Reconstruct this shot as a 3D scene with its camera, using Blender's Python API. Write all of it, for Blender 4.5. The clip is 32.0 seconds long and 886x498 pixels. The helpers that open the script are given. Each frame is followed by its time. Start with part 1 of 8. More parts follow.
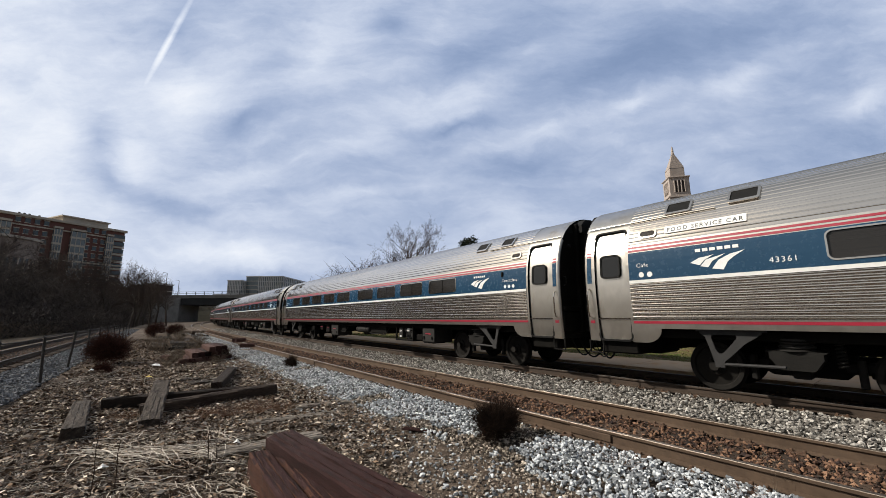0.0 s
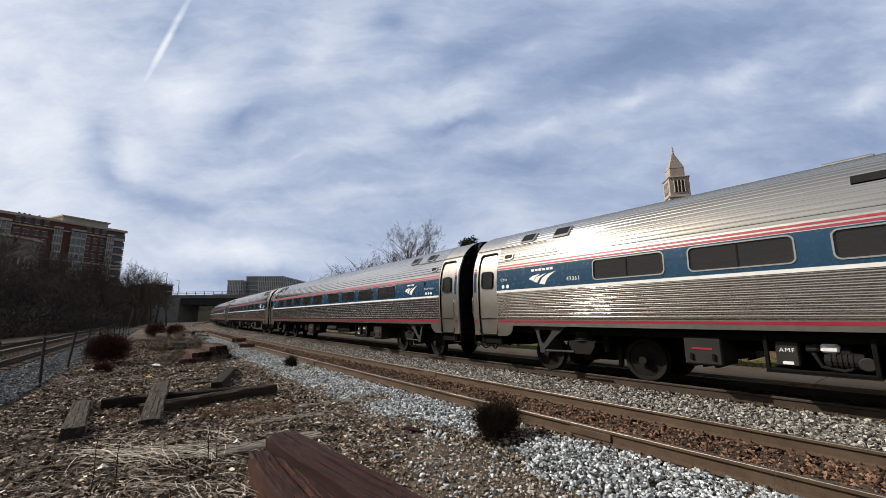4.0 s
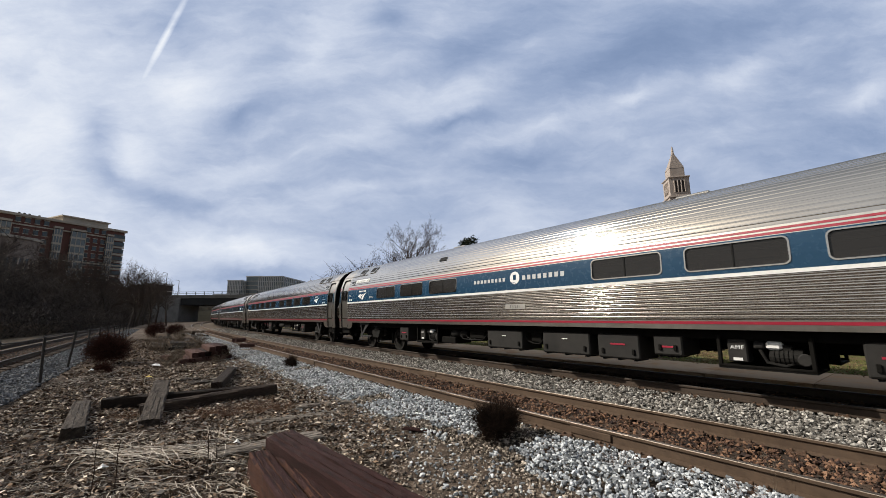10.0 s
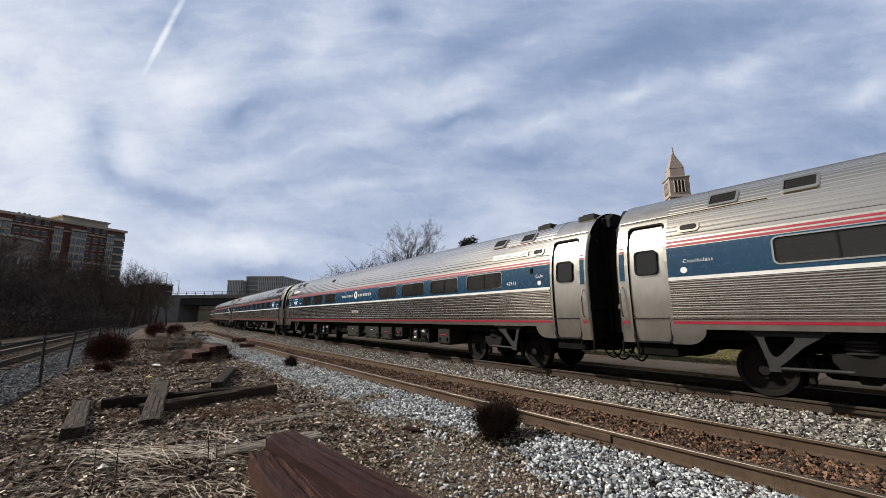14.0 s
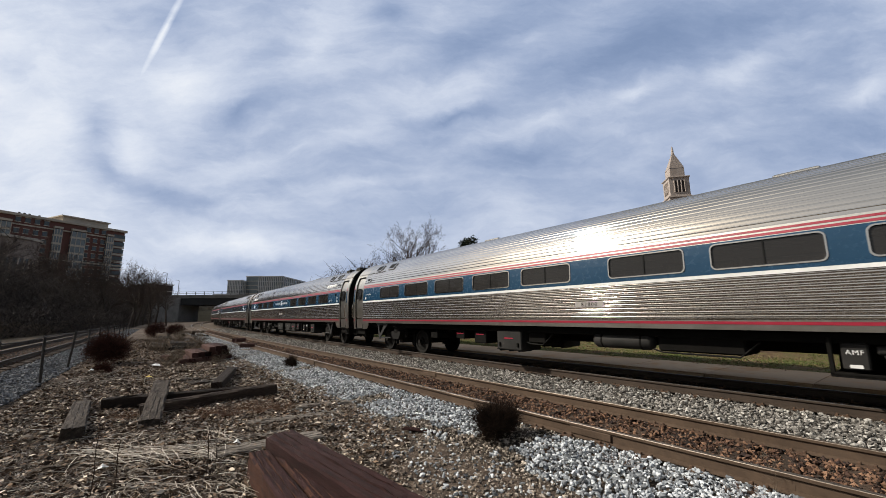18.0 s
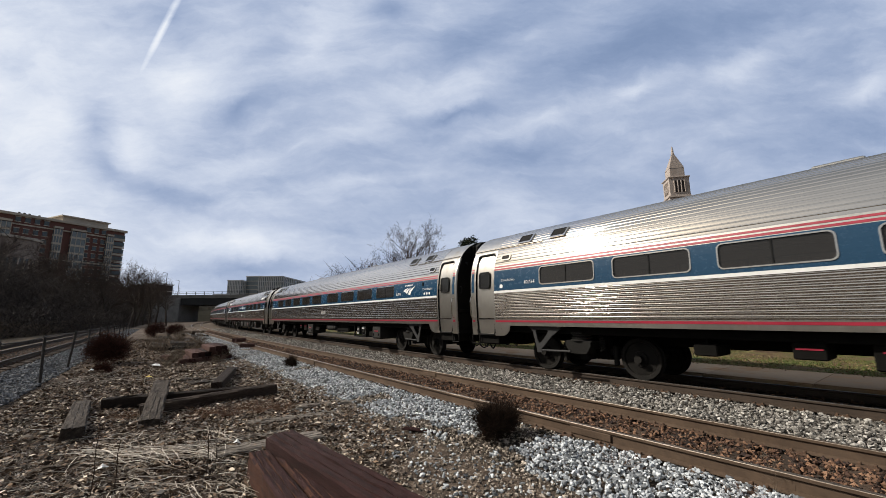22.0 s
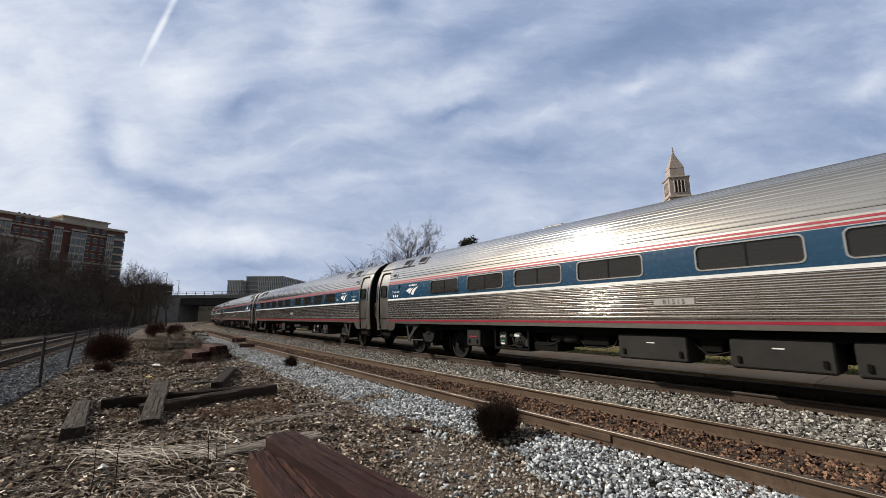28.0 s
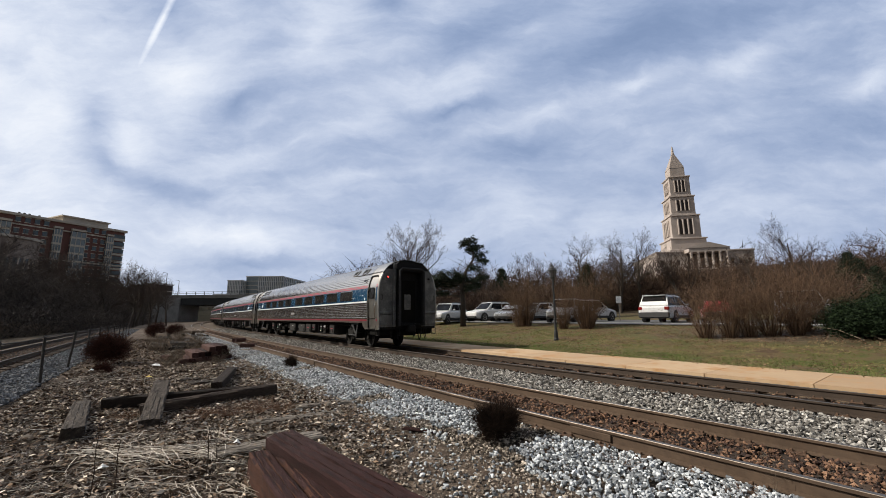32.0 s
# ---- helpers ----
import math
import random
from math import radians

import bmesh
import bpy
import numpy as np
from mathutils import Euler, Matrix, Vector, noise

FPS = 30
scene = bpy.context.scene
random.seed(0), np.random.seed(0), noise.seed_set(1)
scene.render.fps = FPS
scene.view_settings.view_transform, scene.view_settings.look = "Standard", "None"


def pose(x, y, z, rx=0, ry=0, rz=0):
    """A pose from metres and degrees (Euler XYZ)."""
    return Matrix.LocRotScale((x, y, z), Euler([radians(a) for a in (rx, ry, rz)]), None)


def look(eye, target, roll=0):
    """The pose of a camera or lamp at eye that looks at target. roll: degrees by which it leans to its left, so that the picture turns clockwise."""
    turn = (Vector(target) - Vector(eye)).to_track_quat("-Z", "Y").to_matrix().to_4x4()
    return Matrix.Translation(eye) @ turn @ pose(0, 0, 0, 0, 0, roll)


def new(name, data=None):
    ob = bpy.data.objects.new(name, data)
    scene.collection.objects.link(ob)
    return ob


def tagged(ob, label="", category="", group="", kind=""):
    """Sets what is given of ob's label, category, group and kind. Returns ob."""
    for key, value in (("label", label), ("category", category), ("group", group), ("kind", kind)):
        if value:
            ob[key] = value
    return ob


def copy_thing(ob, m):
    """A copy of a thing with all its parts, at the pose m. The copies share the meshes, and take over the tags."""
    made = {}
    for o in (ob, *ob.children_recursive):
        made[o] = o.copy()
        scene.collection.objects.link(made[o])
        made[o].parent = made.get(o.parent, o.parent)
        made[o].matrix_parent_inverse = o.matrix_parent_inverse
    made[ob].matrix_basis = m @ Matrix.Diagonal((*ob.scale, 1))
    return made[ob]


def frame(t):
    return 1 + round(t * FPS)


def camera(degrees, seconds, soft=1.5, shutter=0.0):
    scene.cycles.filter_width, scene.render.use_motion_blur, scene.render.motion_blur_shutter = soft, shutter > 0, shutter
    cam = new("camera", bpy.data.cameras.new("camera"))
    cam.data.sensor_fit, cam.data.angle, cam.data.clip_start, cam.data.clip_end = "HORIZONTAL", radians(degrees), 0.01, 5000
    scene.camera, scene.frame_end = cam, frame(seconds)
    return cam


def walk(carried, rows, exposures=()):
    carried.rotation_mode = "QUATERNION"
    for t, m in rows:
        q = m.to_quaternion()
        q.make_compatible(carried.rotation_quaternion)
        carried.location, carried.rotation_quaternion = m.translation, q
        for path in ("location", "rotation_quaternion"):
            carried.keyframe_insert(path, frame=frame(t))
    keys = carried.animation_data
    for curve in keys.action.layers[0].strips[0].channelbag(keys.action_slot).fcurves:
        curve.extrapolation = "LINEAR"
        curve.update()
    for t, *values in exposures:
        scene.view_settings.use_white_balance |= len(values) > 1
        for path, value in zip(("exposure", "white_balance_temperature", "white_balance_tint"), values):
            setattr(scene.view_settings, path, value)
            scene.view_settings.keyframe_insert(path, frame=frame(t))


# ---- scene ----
# The camera stands on a tripod beside the line; z = 0 is the top of the rails.
EYE = (0.0, 0.0, 1.468)
TILT, LEAN = 9.658, -0.493
cam = camera(96.94, 32.0, soft=0.8, shutter=0.12)
STAND = look(EYE, (0.0, math.cos(radians(TILT)), EYE[2] + math.sin(radians(TILT))), LEAN)
walk(cam, [(0.0, STAND), (32.0, STAND)], exposures=[(0.0, 0.06), (5.0, 0.0), (30.0, 0.0), (31.0, 0.04), (32.0, 0.08)])

# ---- light ----
SUN_AZ, SUN_EL = 87.0, 38.5          # degrees to the left of the view, and up
sun_way = Vector((-math.sin(radians(SUN_AZ)) * math.cos(radians(SUN_EL)),
                  math.cos(radians(SUN_AZ)) * math.cos(radians(SUN_EL)), math.sin(radians(SUN_EL))))
sun = new("sun", bpy.data.lights.new("sun", "SUN"))
sun.data.energy, sun.data.angle, sun.data.color = 5.0, radians(0.8), (1.0, 0.93, 0.82)
sun.matrix_world = look((0, 0, 60), Vector((0, 0, 60)) - sun_way)


class Nodes:
    """Short forms for building a node tree."""

    def __init__(self, tree):
        self.tree = tree
        tree.nodes.clear()

    def add(self, kind, inputs=None):
        n = self.tree.nodes.new(kind)
        for k, v in (inputs or {}).items():
            if isinstance(v, bpy.types.NodeSocket):
                self.tree.links.new(v, n.inputs[k])
            else:
                n.inputs[k].default_value = v
        return n

    def math(self, op, a, b=0.0, c=0.0, clamp=False):
        n = self.add("ShaderNodeMath", {0: a, 1: b, 2: c})
        n.operation, n.use_clamp = op, clamp
        return n.outputs[0]

    def mix(self, fac, a, b, blend="MIX"):
        n = self.tree.nodes.new("ShaderNodeMix")
        n.data_type, n.blend_type = "RGBA", blend
        for k, v in ((0, fac), (6, a), (7, b)):
            if isinstance(v, bpy.types.NodeSocket):
                self.tree.links.new(v, n.inputs[k])
            else:
                n.inputs[k].default_value = v
        return n.outputs[2]

    def vec(self, op, a, b):
        n = self.add("ShaderNodeVectorMath", {0: a, 1: b})
        n.operation = op
        return n.outputs[0]

    def ramp(self, fac, stops, mode="LINEAR"):
        n = self.add("ShaderNodeValToRGB", {0: fac})
        n.color_ramp.interpolation = mode
        els = n.color_ramp.elements
        while len(els) < len(stops):
            els.new(0.5)
        for e, (p, c) in zip(els, stops):
            e.position, e.color = p, (c if len(c) == 4 else (*c, 1))
        return n.outputs[0]

    def noise(self, vec, scale, detail=4.0, rough=0.55, distort=0.0):
        return self.add("ShaderNodeTexNoise", {"Vector": vec, "Scale": scale, "Detail": detail, "Roughness": rough,
                                               "Distortion": distort}).outputs[0]

    def mapping(self, vec, loc=(0, 0, 0), rot=(0, 0, 0), scale=(1, 1, 1)):
        return self.add("ShaderNodeMapping", {0: vec, 1: loc, 2: rot, 3: scale}).outputs[0]


def cloud_colour(N, direction):
    """Thin winter cirrus over a pale blue sky, laid out on the tangent plane of the direction."""
    sep = N.add("ShaderNodeSeparateXYZ", {0: direction})
    depth = N.math("MAXIMUM", N.math("ADD", N.math("MULTIPLY", sep.outputs[1], 0.9858), N.math("MULTIPLY", sep.outputs[2], 0.1678)), 0.12)
    rise = N.math("SUBTRACT", N.math("MULTIPLY", sep.outputs[2], 0.9858), N.math("MULTIPLY", sep.outputs[1], 0.1678))
    u = N.math("DIVIDE", sep.outputs[0], depth)
    v = N.math("DIVIDE", rise, depth)
    base = N.add("ShaderNodeCombineXYZ", {0: u, 1: v}).outputs[0]
    warp = N.add("ShaderNodeTexNoise", {"Vector": base, "Scale": 2.2, "Detail": 7.0, "Roughness": 0.58}).outputs[1]
    warped = N.vec("ADD", base, N.vec("MULTIPLY", warp, (0.17, 0.17, 0.0)))
    streak = N.noise(N.mapping(warped, (0.3, 0.1, 0), (0, 0, radians(-17)), (0.9, 2.8, 1)), 1.7, 6.0, 0.55)
    soft = N.noise(N.mapping(warped, (1.7, 0.6, 0), (0, 0, radians(-26)), (1.0, 2.0, 1)), 1.6, 3.0, 0.45)
    fine = N.noise(N.mapping(warped, (0, 3, 0), (0, 0, radians(-30)), (1.3, 3.2, 1)), 4.2, 7.0, 0.62)
    fibre = N.noise(N.mapping(warped, (2, 1, 0), (0, 0, radians(-24)), (1.0, 5.5, 1)), 6.5, 7.0, 0.68)
    veil = N.math("ADD", N.math("ADD", N.math("MULTIPLY", streak, 0.38), N.math("MULTIPLY", soft, 0.32)), N.math("MULTIPLY", N.math("SUBTRACT", fine, 0.06), 0.36))
    veil = N.math("ADD", veil, N.math("ADD", N.math("MULTIPLY", fibre, 0.13), -0.012))

    def blob(cu, cv, ru, rv, turn):
        m = N.mapping(warped, (-cu - 0.085, -cv - 0.085, 0))
        m = N.mapping(m, (0, 0, 0), (0, 0, radians(-turn)), (1, 1, 1))
        m = N.mapping(m, (0, 0, 0), (0, 0, 0), (1 / ru, 1 / rv, 1))
        g = N.add("ShaderNodeTexGradient", {0: m})
        g.gradient_type = "QUADRATIC_SPHERE"
        return N.math("POWER", g.outputs[1], 0.8)

    # brighter banks of cloud, and bluer gaps between them
    for cu, cv, ru, rv, turn, amount in SKY_GAPS + SKY_BANKS:
        veil = N.math("ADD", veil, N.math("MULTIPLY", blob(cu, cv, ru * 1.3, rv * 1.5, turn), amount))
    left = N.add("ShaderNodeMapRange", {0: u, 1: -0.35, 2: -1.15, 3: 0.0, 4: 0.22}).outputs[0]
    veil = N.math("ADD", veil, left)
    # the fading trail of an aircraft
    trail = N.mapping(base, (0.697, -0.574, 0))
    trail = N.mapping(N.mapping(trail, (0, 0, 0), (0, 0, radians(-62))), (0, 0, 0), (0, 0, 0), (1 / 0.15, 1 / 0.012, 1))
    g = N.add("ShaderNodeTexGradient", {0: trail})
    g.gradient_type = "SPHERICAL"
    veil = N.math("ADD", veil, N.math("MULTIPLY", N.math("MULTIPLY", g.outputs[1], fine), 0.75))
    return N.ramp(veil, [(0.26, (0.205, 0.285, 0.460)), (0.40, (0.280, 0.365, 0.550)), (0.52, (0.380, 0.462, 0.640)),
                         (0.64, (0.525, 0.596, 0.750)), (0.78, (0.695, 0.755, 0.872)), (0.96, (0.905, 0.93, 0.975))], "B_SPLINE")


# centre, half-axes, turn (degrees) and strength of the larger gaps and banks in the cloud
SKY_GAPS = [
    (-0.888, 0.311, 0.072, 0.122, 15, -0.17), (-0.834, 0.21, 0.108, 0.049, -40, -0.16), (-0.726, 0.148, 0.144, 0.043, -14, -0.2),
    (-0.589, 0.128, 0.159, 0.037, 4, -0.18), (-0.496, 0.354, 0.159, 0.043, 24, -0.22), (-0.683, 0.571, 0.101, 0.079, 45, -0.2),
    (-0.121, 0.599, 0.086, 0.086, 65, -0.22), (0.03, 0.33, 0.18, 0.024, 8, -0.26), (0.21, 0.249, 0.202, 0.035, 14, -0.18),
    (0.11, 0.535, 0.245, 0.072, 28, -0.16), (0.441, 0.484, 0.375, 0.101, 18, -0.2), (0.787, 0.578, 0.403, 0.086, 12, -0.2),
    (1.032, 0.491, 0.216, 0.079, 15, -0.14), (0.556, 0.297, 0.331, 0.058, 12, -0.13), (0.931, 0.261, 0.331, 0.072, 8, -0.12),
    (-0.496, -0.053, 0.216, 0.026, 0, -0.2)]
SKY_BANKS = [
    (-0.647, 0.419, 0.216, 0.144, 38, 0.2), (-1.014, 0.304, 0.216, 0.461, 0, 0.1), (-0.323, 0.491, 0.173, 0.086, 42, 0.15),
    (-0.352, 0.258, 0.331, 0.037, 14, 0.16), (-0.207, 0.167, 0.375, 0.04, 8, 0.14), (-0.51, 0.023, 0.303, 0.04, -5, 0.2),
    (0.023, 0.405, 0.274, 0.04, 15, 0.12), (0.787, 0.465, 0.187, 0.037, 27, 0.18), (1.068, 0.383, 0.115, 0.032, 22, 0.22),
    (0.513, 0.393, 0.115, 0.026, 22, 0.16), (0.29, 0.33, 0.303, 0.026, 14, 0.12), (-0.035, 0.03, 0.375, 0.065, 0, 0.1),
    (0.7, 0.059, 0.519, 0.079, 0, 0.09), (-0.784, 0.275, 0.086, 0.086, 20, 0.14)]

world = bpy.data.worlds.new("sky")
scene.world = world
world.use_nodes = True
N = Nodes(world.node_tree)
way = N.add("ShaderNodeTexCoord").outputs["Generated"]
sky = N.add("ShaderNodeTexSky")
sky.sky_type, sky.sun_disc, sky.sun_elevation, sky.sun_rotation = "NISHITA", False, radians(SUN_EL), radians(-SUN_AZ)
sky.air_density, sky.dust_density = 1.2, 2.5
haze = N.noise(N.mapping(way, (0, 0, 0), (0, 0, 0), (1, 1, 3.5)), 2.2, 5.0, 0.55, 0.6)
cover = N.ramp(haze, [(0.25, (0.3, 0.3, 0.3)), (0.7, (0.95, 0.95, 0.95))])
blue = N.vec("MULTIPLY", sky.outputs[0], (0.09, 0.09, 0.09))
col = N.mix(cover, blue, (0.56, 0.63, 0.74, 1))
# thin cloud scatters light forward: a broad warm-white veil round the sun
facing = N.add("ShaderNodeVectorMath", {0: way, 1: tuple(sun_way)})
facing.operation = "DOT_PRODUCT"
veil = N.math("POWER", N.math("MAXIMUM", facing.outputs["Value"], 0.0), 36.0)
col = N.mix(veil, col, (2.6, 2.1, 1.4, 1), "ADD")
wide = N.math("POWER", N.math("MAXIMUM", N.math("MULTIPLY", N.math("ADD", facing.outputs["Value"], 0.5), 0.667), 0.0), 2.5)
col = N.mix(wide, col, (0.62, 0.60, 0.55, 1), "ADD")
N.add("ShaderNodeOutputWorld", {0: N.add("ShaderNodeBackground", {0: col, 1: 0.47}).outputs[0]})


# ---- materials ----
def material(name):
    m = bpy.data.materials.new(name)
    m.use_nodes = True
    return m, Nodes(m.node_tree)


def surface(name, stops, scale=3.0, rough=0.8, metal=0.0, bump=0.3, bump_scale=None, stretch=(1, 1, 1), fine=8.0,
            spots=None, per="", spec=0.5, space="Object", grain=0.35, vary=0.1):
    """A weathered surface: colour by two noises (stains, grain), optional variation by piece, bump."""
    m, N = material(name)
    tc = N.add("ShaderNodeNewGeometry").outputs[0] if space == "World" else N.add("ShaderNodeTexCoord").outputs[space]
    vec = N.mapping(tc, scale=stretch)
    big = N.noise(vec, scale, 5.0, 0.6)
    small = N.noise(vec, scale * fine, 5.0, 0.65)
    fac = N.math("ADD", N.math("MULTIPLY", big, 1 - grain), N.math("MULTIPLY", small, grain))
    if per == "object":
        fac = N.math("ADD", N.math("MULTIPLY", fac, 0.6), N.math("MULTIPLY", N.add("ShaderNodeObjectInfo").outputs["Random"], 0.4))
    if per == "island":
        fac = N.math("ADD", N.math("MULTIPLY", fac, 0.3), N.math("MULTIPLY", N.add("ShaderNodeNewGeometry").outputs["Random Per Island"], 0.7))
    col = N.ramp(fac, stops)
    if spots:
        colour, at, sscale = spots
        mask = N.ramp(N.noise(vec, sscale, 4.0, 0.7), [(at, (0, 0, 0)), (at + 0.12, (1, 1, 1))])
        col = N.mix(mask, col, (*colour, 1))
    r = N.add("ShaderNodeMapRange", {0: small, 1: 0.3, 2: 0.7, 3: max(0.03, rough - vary), 4: min(1.0, rough + vary)}).outputs[0]
    inputs = {"Base Color": col, "Roughness": r, "Metallic": metal, "Specular IOR Level": spec}
    if bump:
        h = N.noise(vec, bump_scale or scale * fine * 1.5, 4.0, 0.6)
        inputs["Normal"] = N.add("ShaderNodeBump", {"Strength": bump, "Distance": 0.02, "Height": h}).outputs[0]
    N.add("ShaderNodeOutputMaterial", {0: N.add("ShaderNodeBsdfPrincipled", inputs).outputs[0]})
    return m


def grey(*vals):
    return [(p, (v, v, v)) for p, v in vals]




def brushed_metal(name, stops, tight, wide, share, scale, stretch, stain=None, bump=0.0):
    """Bare rolled steel: a tight sheen over a wide one, with faint smears and optional stains."""
    m, N = material(name)
    vec = N.mapping(N.add("ShaderNodeTexCoord").outputs["Object"], scale=stretch)
    big, fine = N.noise(vec, scale, 5.0, 0.6), N.noise(vec, scale * 7, 4.0, 0.6)
    col = N.ramp(N.math("ADD", N.math("MULTIPLY", big, 0.65), N.math("MULTIPLY", fine, 0.35)), stops)
    rough = N.math("MULTIPLY", N.add("ShaderNodeMapRange", {0: fine, 1: 0.3, 2: 0.7, 3: 0.85, 4: 1.2}).outputs[0], wide)
    if stain:
        mask = N.ramp(N.noise(vec, scale * 1.7, 6.0, 0.68), [(0.54, (0, 0, 0)), (0.72, (1, 1, 1))])
        col = N.mix(N.math("MULTIPLY", mask, 0.6), col, (*stain, 1))
        rough = N.math("ADD", rough, N.math("MULTIPLY", mask, 0.12))
    extra = {}
    if bump:
        extra["Normal"] = N.add("ShaderNodeBump", {"Strength": bump, "Distance": 0.02, "Height": big}).outputs[0]
    a = N.add("ShaderNodeBsdfAnisotropic", {"Color": col, "Roughness": tight, **extra})
    b = N.add("ShaderNodeBsdfAnisotropic", {"Color": col, "Roughness": rough, **extra})
    a.distribution, b.distribution = "BECKMANN", "GGX"
    N.add("ShaderNodeOutputMaterial", {0: N.add("ShaderNodeMixShader", {0: share, 1: a.outputs[0], 2: b.outputs[0]}).outputs[0]})
    return m


STEEL = brushed_metal("stainless_steel", [(0.3, (0.63, 0.585, 0.53)), (0.7, (0.74, 0.70, 0.64))], 0.12, 0.22, 0.14, 0.5, (0.2, 1, 1))
STEEL_DULL = brushed_metal("dull_steel_sheet", [(0.25, (0.50, 0.47, 0.425)), (0.75, (0.66, 0.63, 0.58))], 0.26, 0.42, 0.38, 1.1, (1, 1, 0.5), (0.36, 0.29, 0.20), 0.15)
BLUE = surface("blue_paint", [(0.3, (0.012, 0.045, 0.090)), (0.7, (0.015, 0.053, 0.104))], 1.1, 0.26, 0.0, 0.0, spec=0.4, vary=0.04)
RED = surface("red_paint", [(0.3, (0.24, 0.010, 0.028)), (0.7, (0.33, 0.018, 0.042))], 1.5, 0.4, 0.0, 0.0)
WHITE = surface("white_paint", [(0.3, (0.62, 0.62, 0.60)), (0.7, (0.82, 0.82, 0.80))], 2.0, 0.4, 0.0, 0.0)
RUBBER = surface("black_rubber", grey((0.3, 0.005), (0.7, 0.013)), 4, 0.8, 0, 0.1, spec=0.2)
# Under-car colours go near black: the deep shade there is put into colour.
UNDER = surface("grimy_shaded_underframe", [(0.3, (0.003, 0.003, 0.0025)), (0.7, (0.010, 0.009, 0.008))], 3, 0.85, 0.0, 0.2, spec=0.1)
BOXGREY = surface("dusty_equipment_box", [(0.3, (0.013, 0.0125, 0.012)), (0.7, (0.032, 0.030, 0.028))], 2.5, 0.7, 0.1, 0.1, spec=0.25)
TRUCK = surface("dusty_shaded_truck_steel", [(0.3, (0.005, 0.0047, 0.0044)), (0.7, (0.016, 0.015, 0.0135))], 4, 0.75, 0.1, 0.2, spec=0.2)
ENDGREY = surface("end_sheet_grey", [(0.3, (0.055, 0.055, 0.053)), (0.5, (0.11, 0.11, 0.106)), (0.7, (0.24, 0.235, 0.225))], 2.6, 0.55, 0.3, 0.1)


def glass_dark():
    m, N = material("tinted_glass")
    tint = N.add("ShaderNodeBsdfTransparent", {0: (0.22, 0.21, 0.20, 1)}).outputs[0]
    gloss = N.add("ShaderNodeBsdfPrincipled", {"Base Color": (0.027, 0.025, 0.0235, 1), "Roughness": 0.08}).outputs[0]
    N.add("ShaderNodeOutputMaterial", {0: N.add("ShaderNodeMixShader", {0: 0.78, 1: tint, 2: gloss}).outputs[0]})
    return m


GLASS = glass_dark()
DOOR_GLASS = surface("black_door_glass", grey((0.3, 0.010), (0.7, 0.016)), 2, 0.08, 0, 0)


def glow(name, colour, power):
    m, N = material(name)
    N.add("ShaderNodeOutputMaterial", {0: N.add("ShaderNodeEmission", {0: (*colour, 1), 1: power}).outputs[0]})
    return m


RED_LAMP = glow("red_marker_lamp", (1.0, 0.08, 0.06), 2.0)


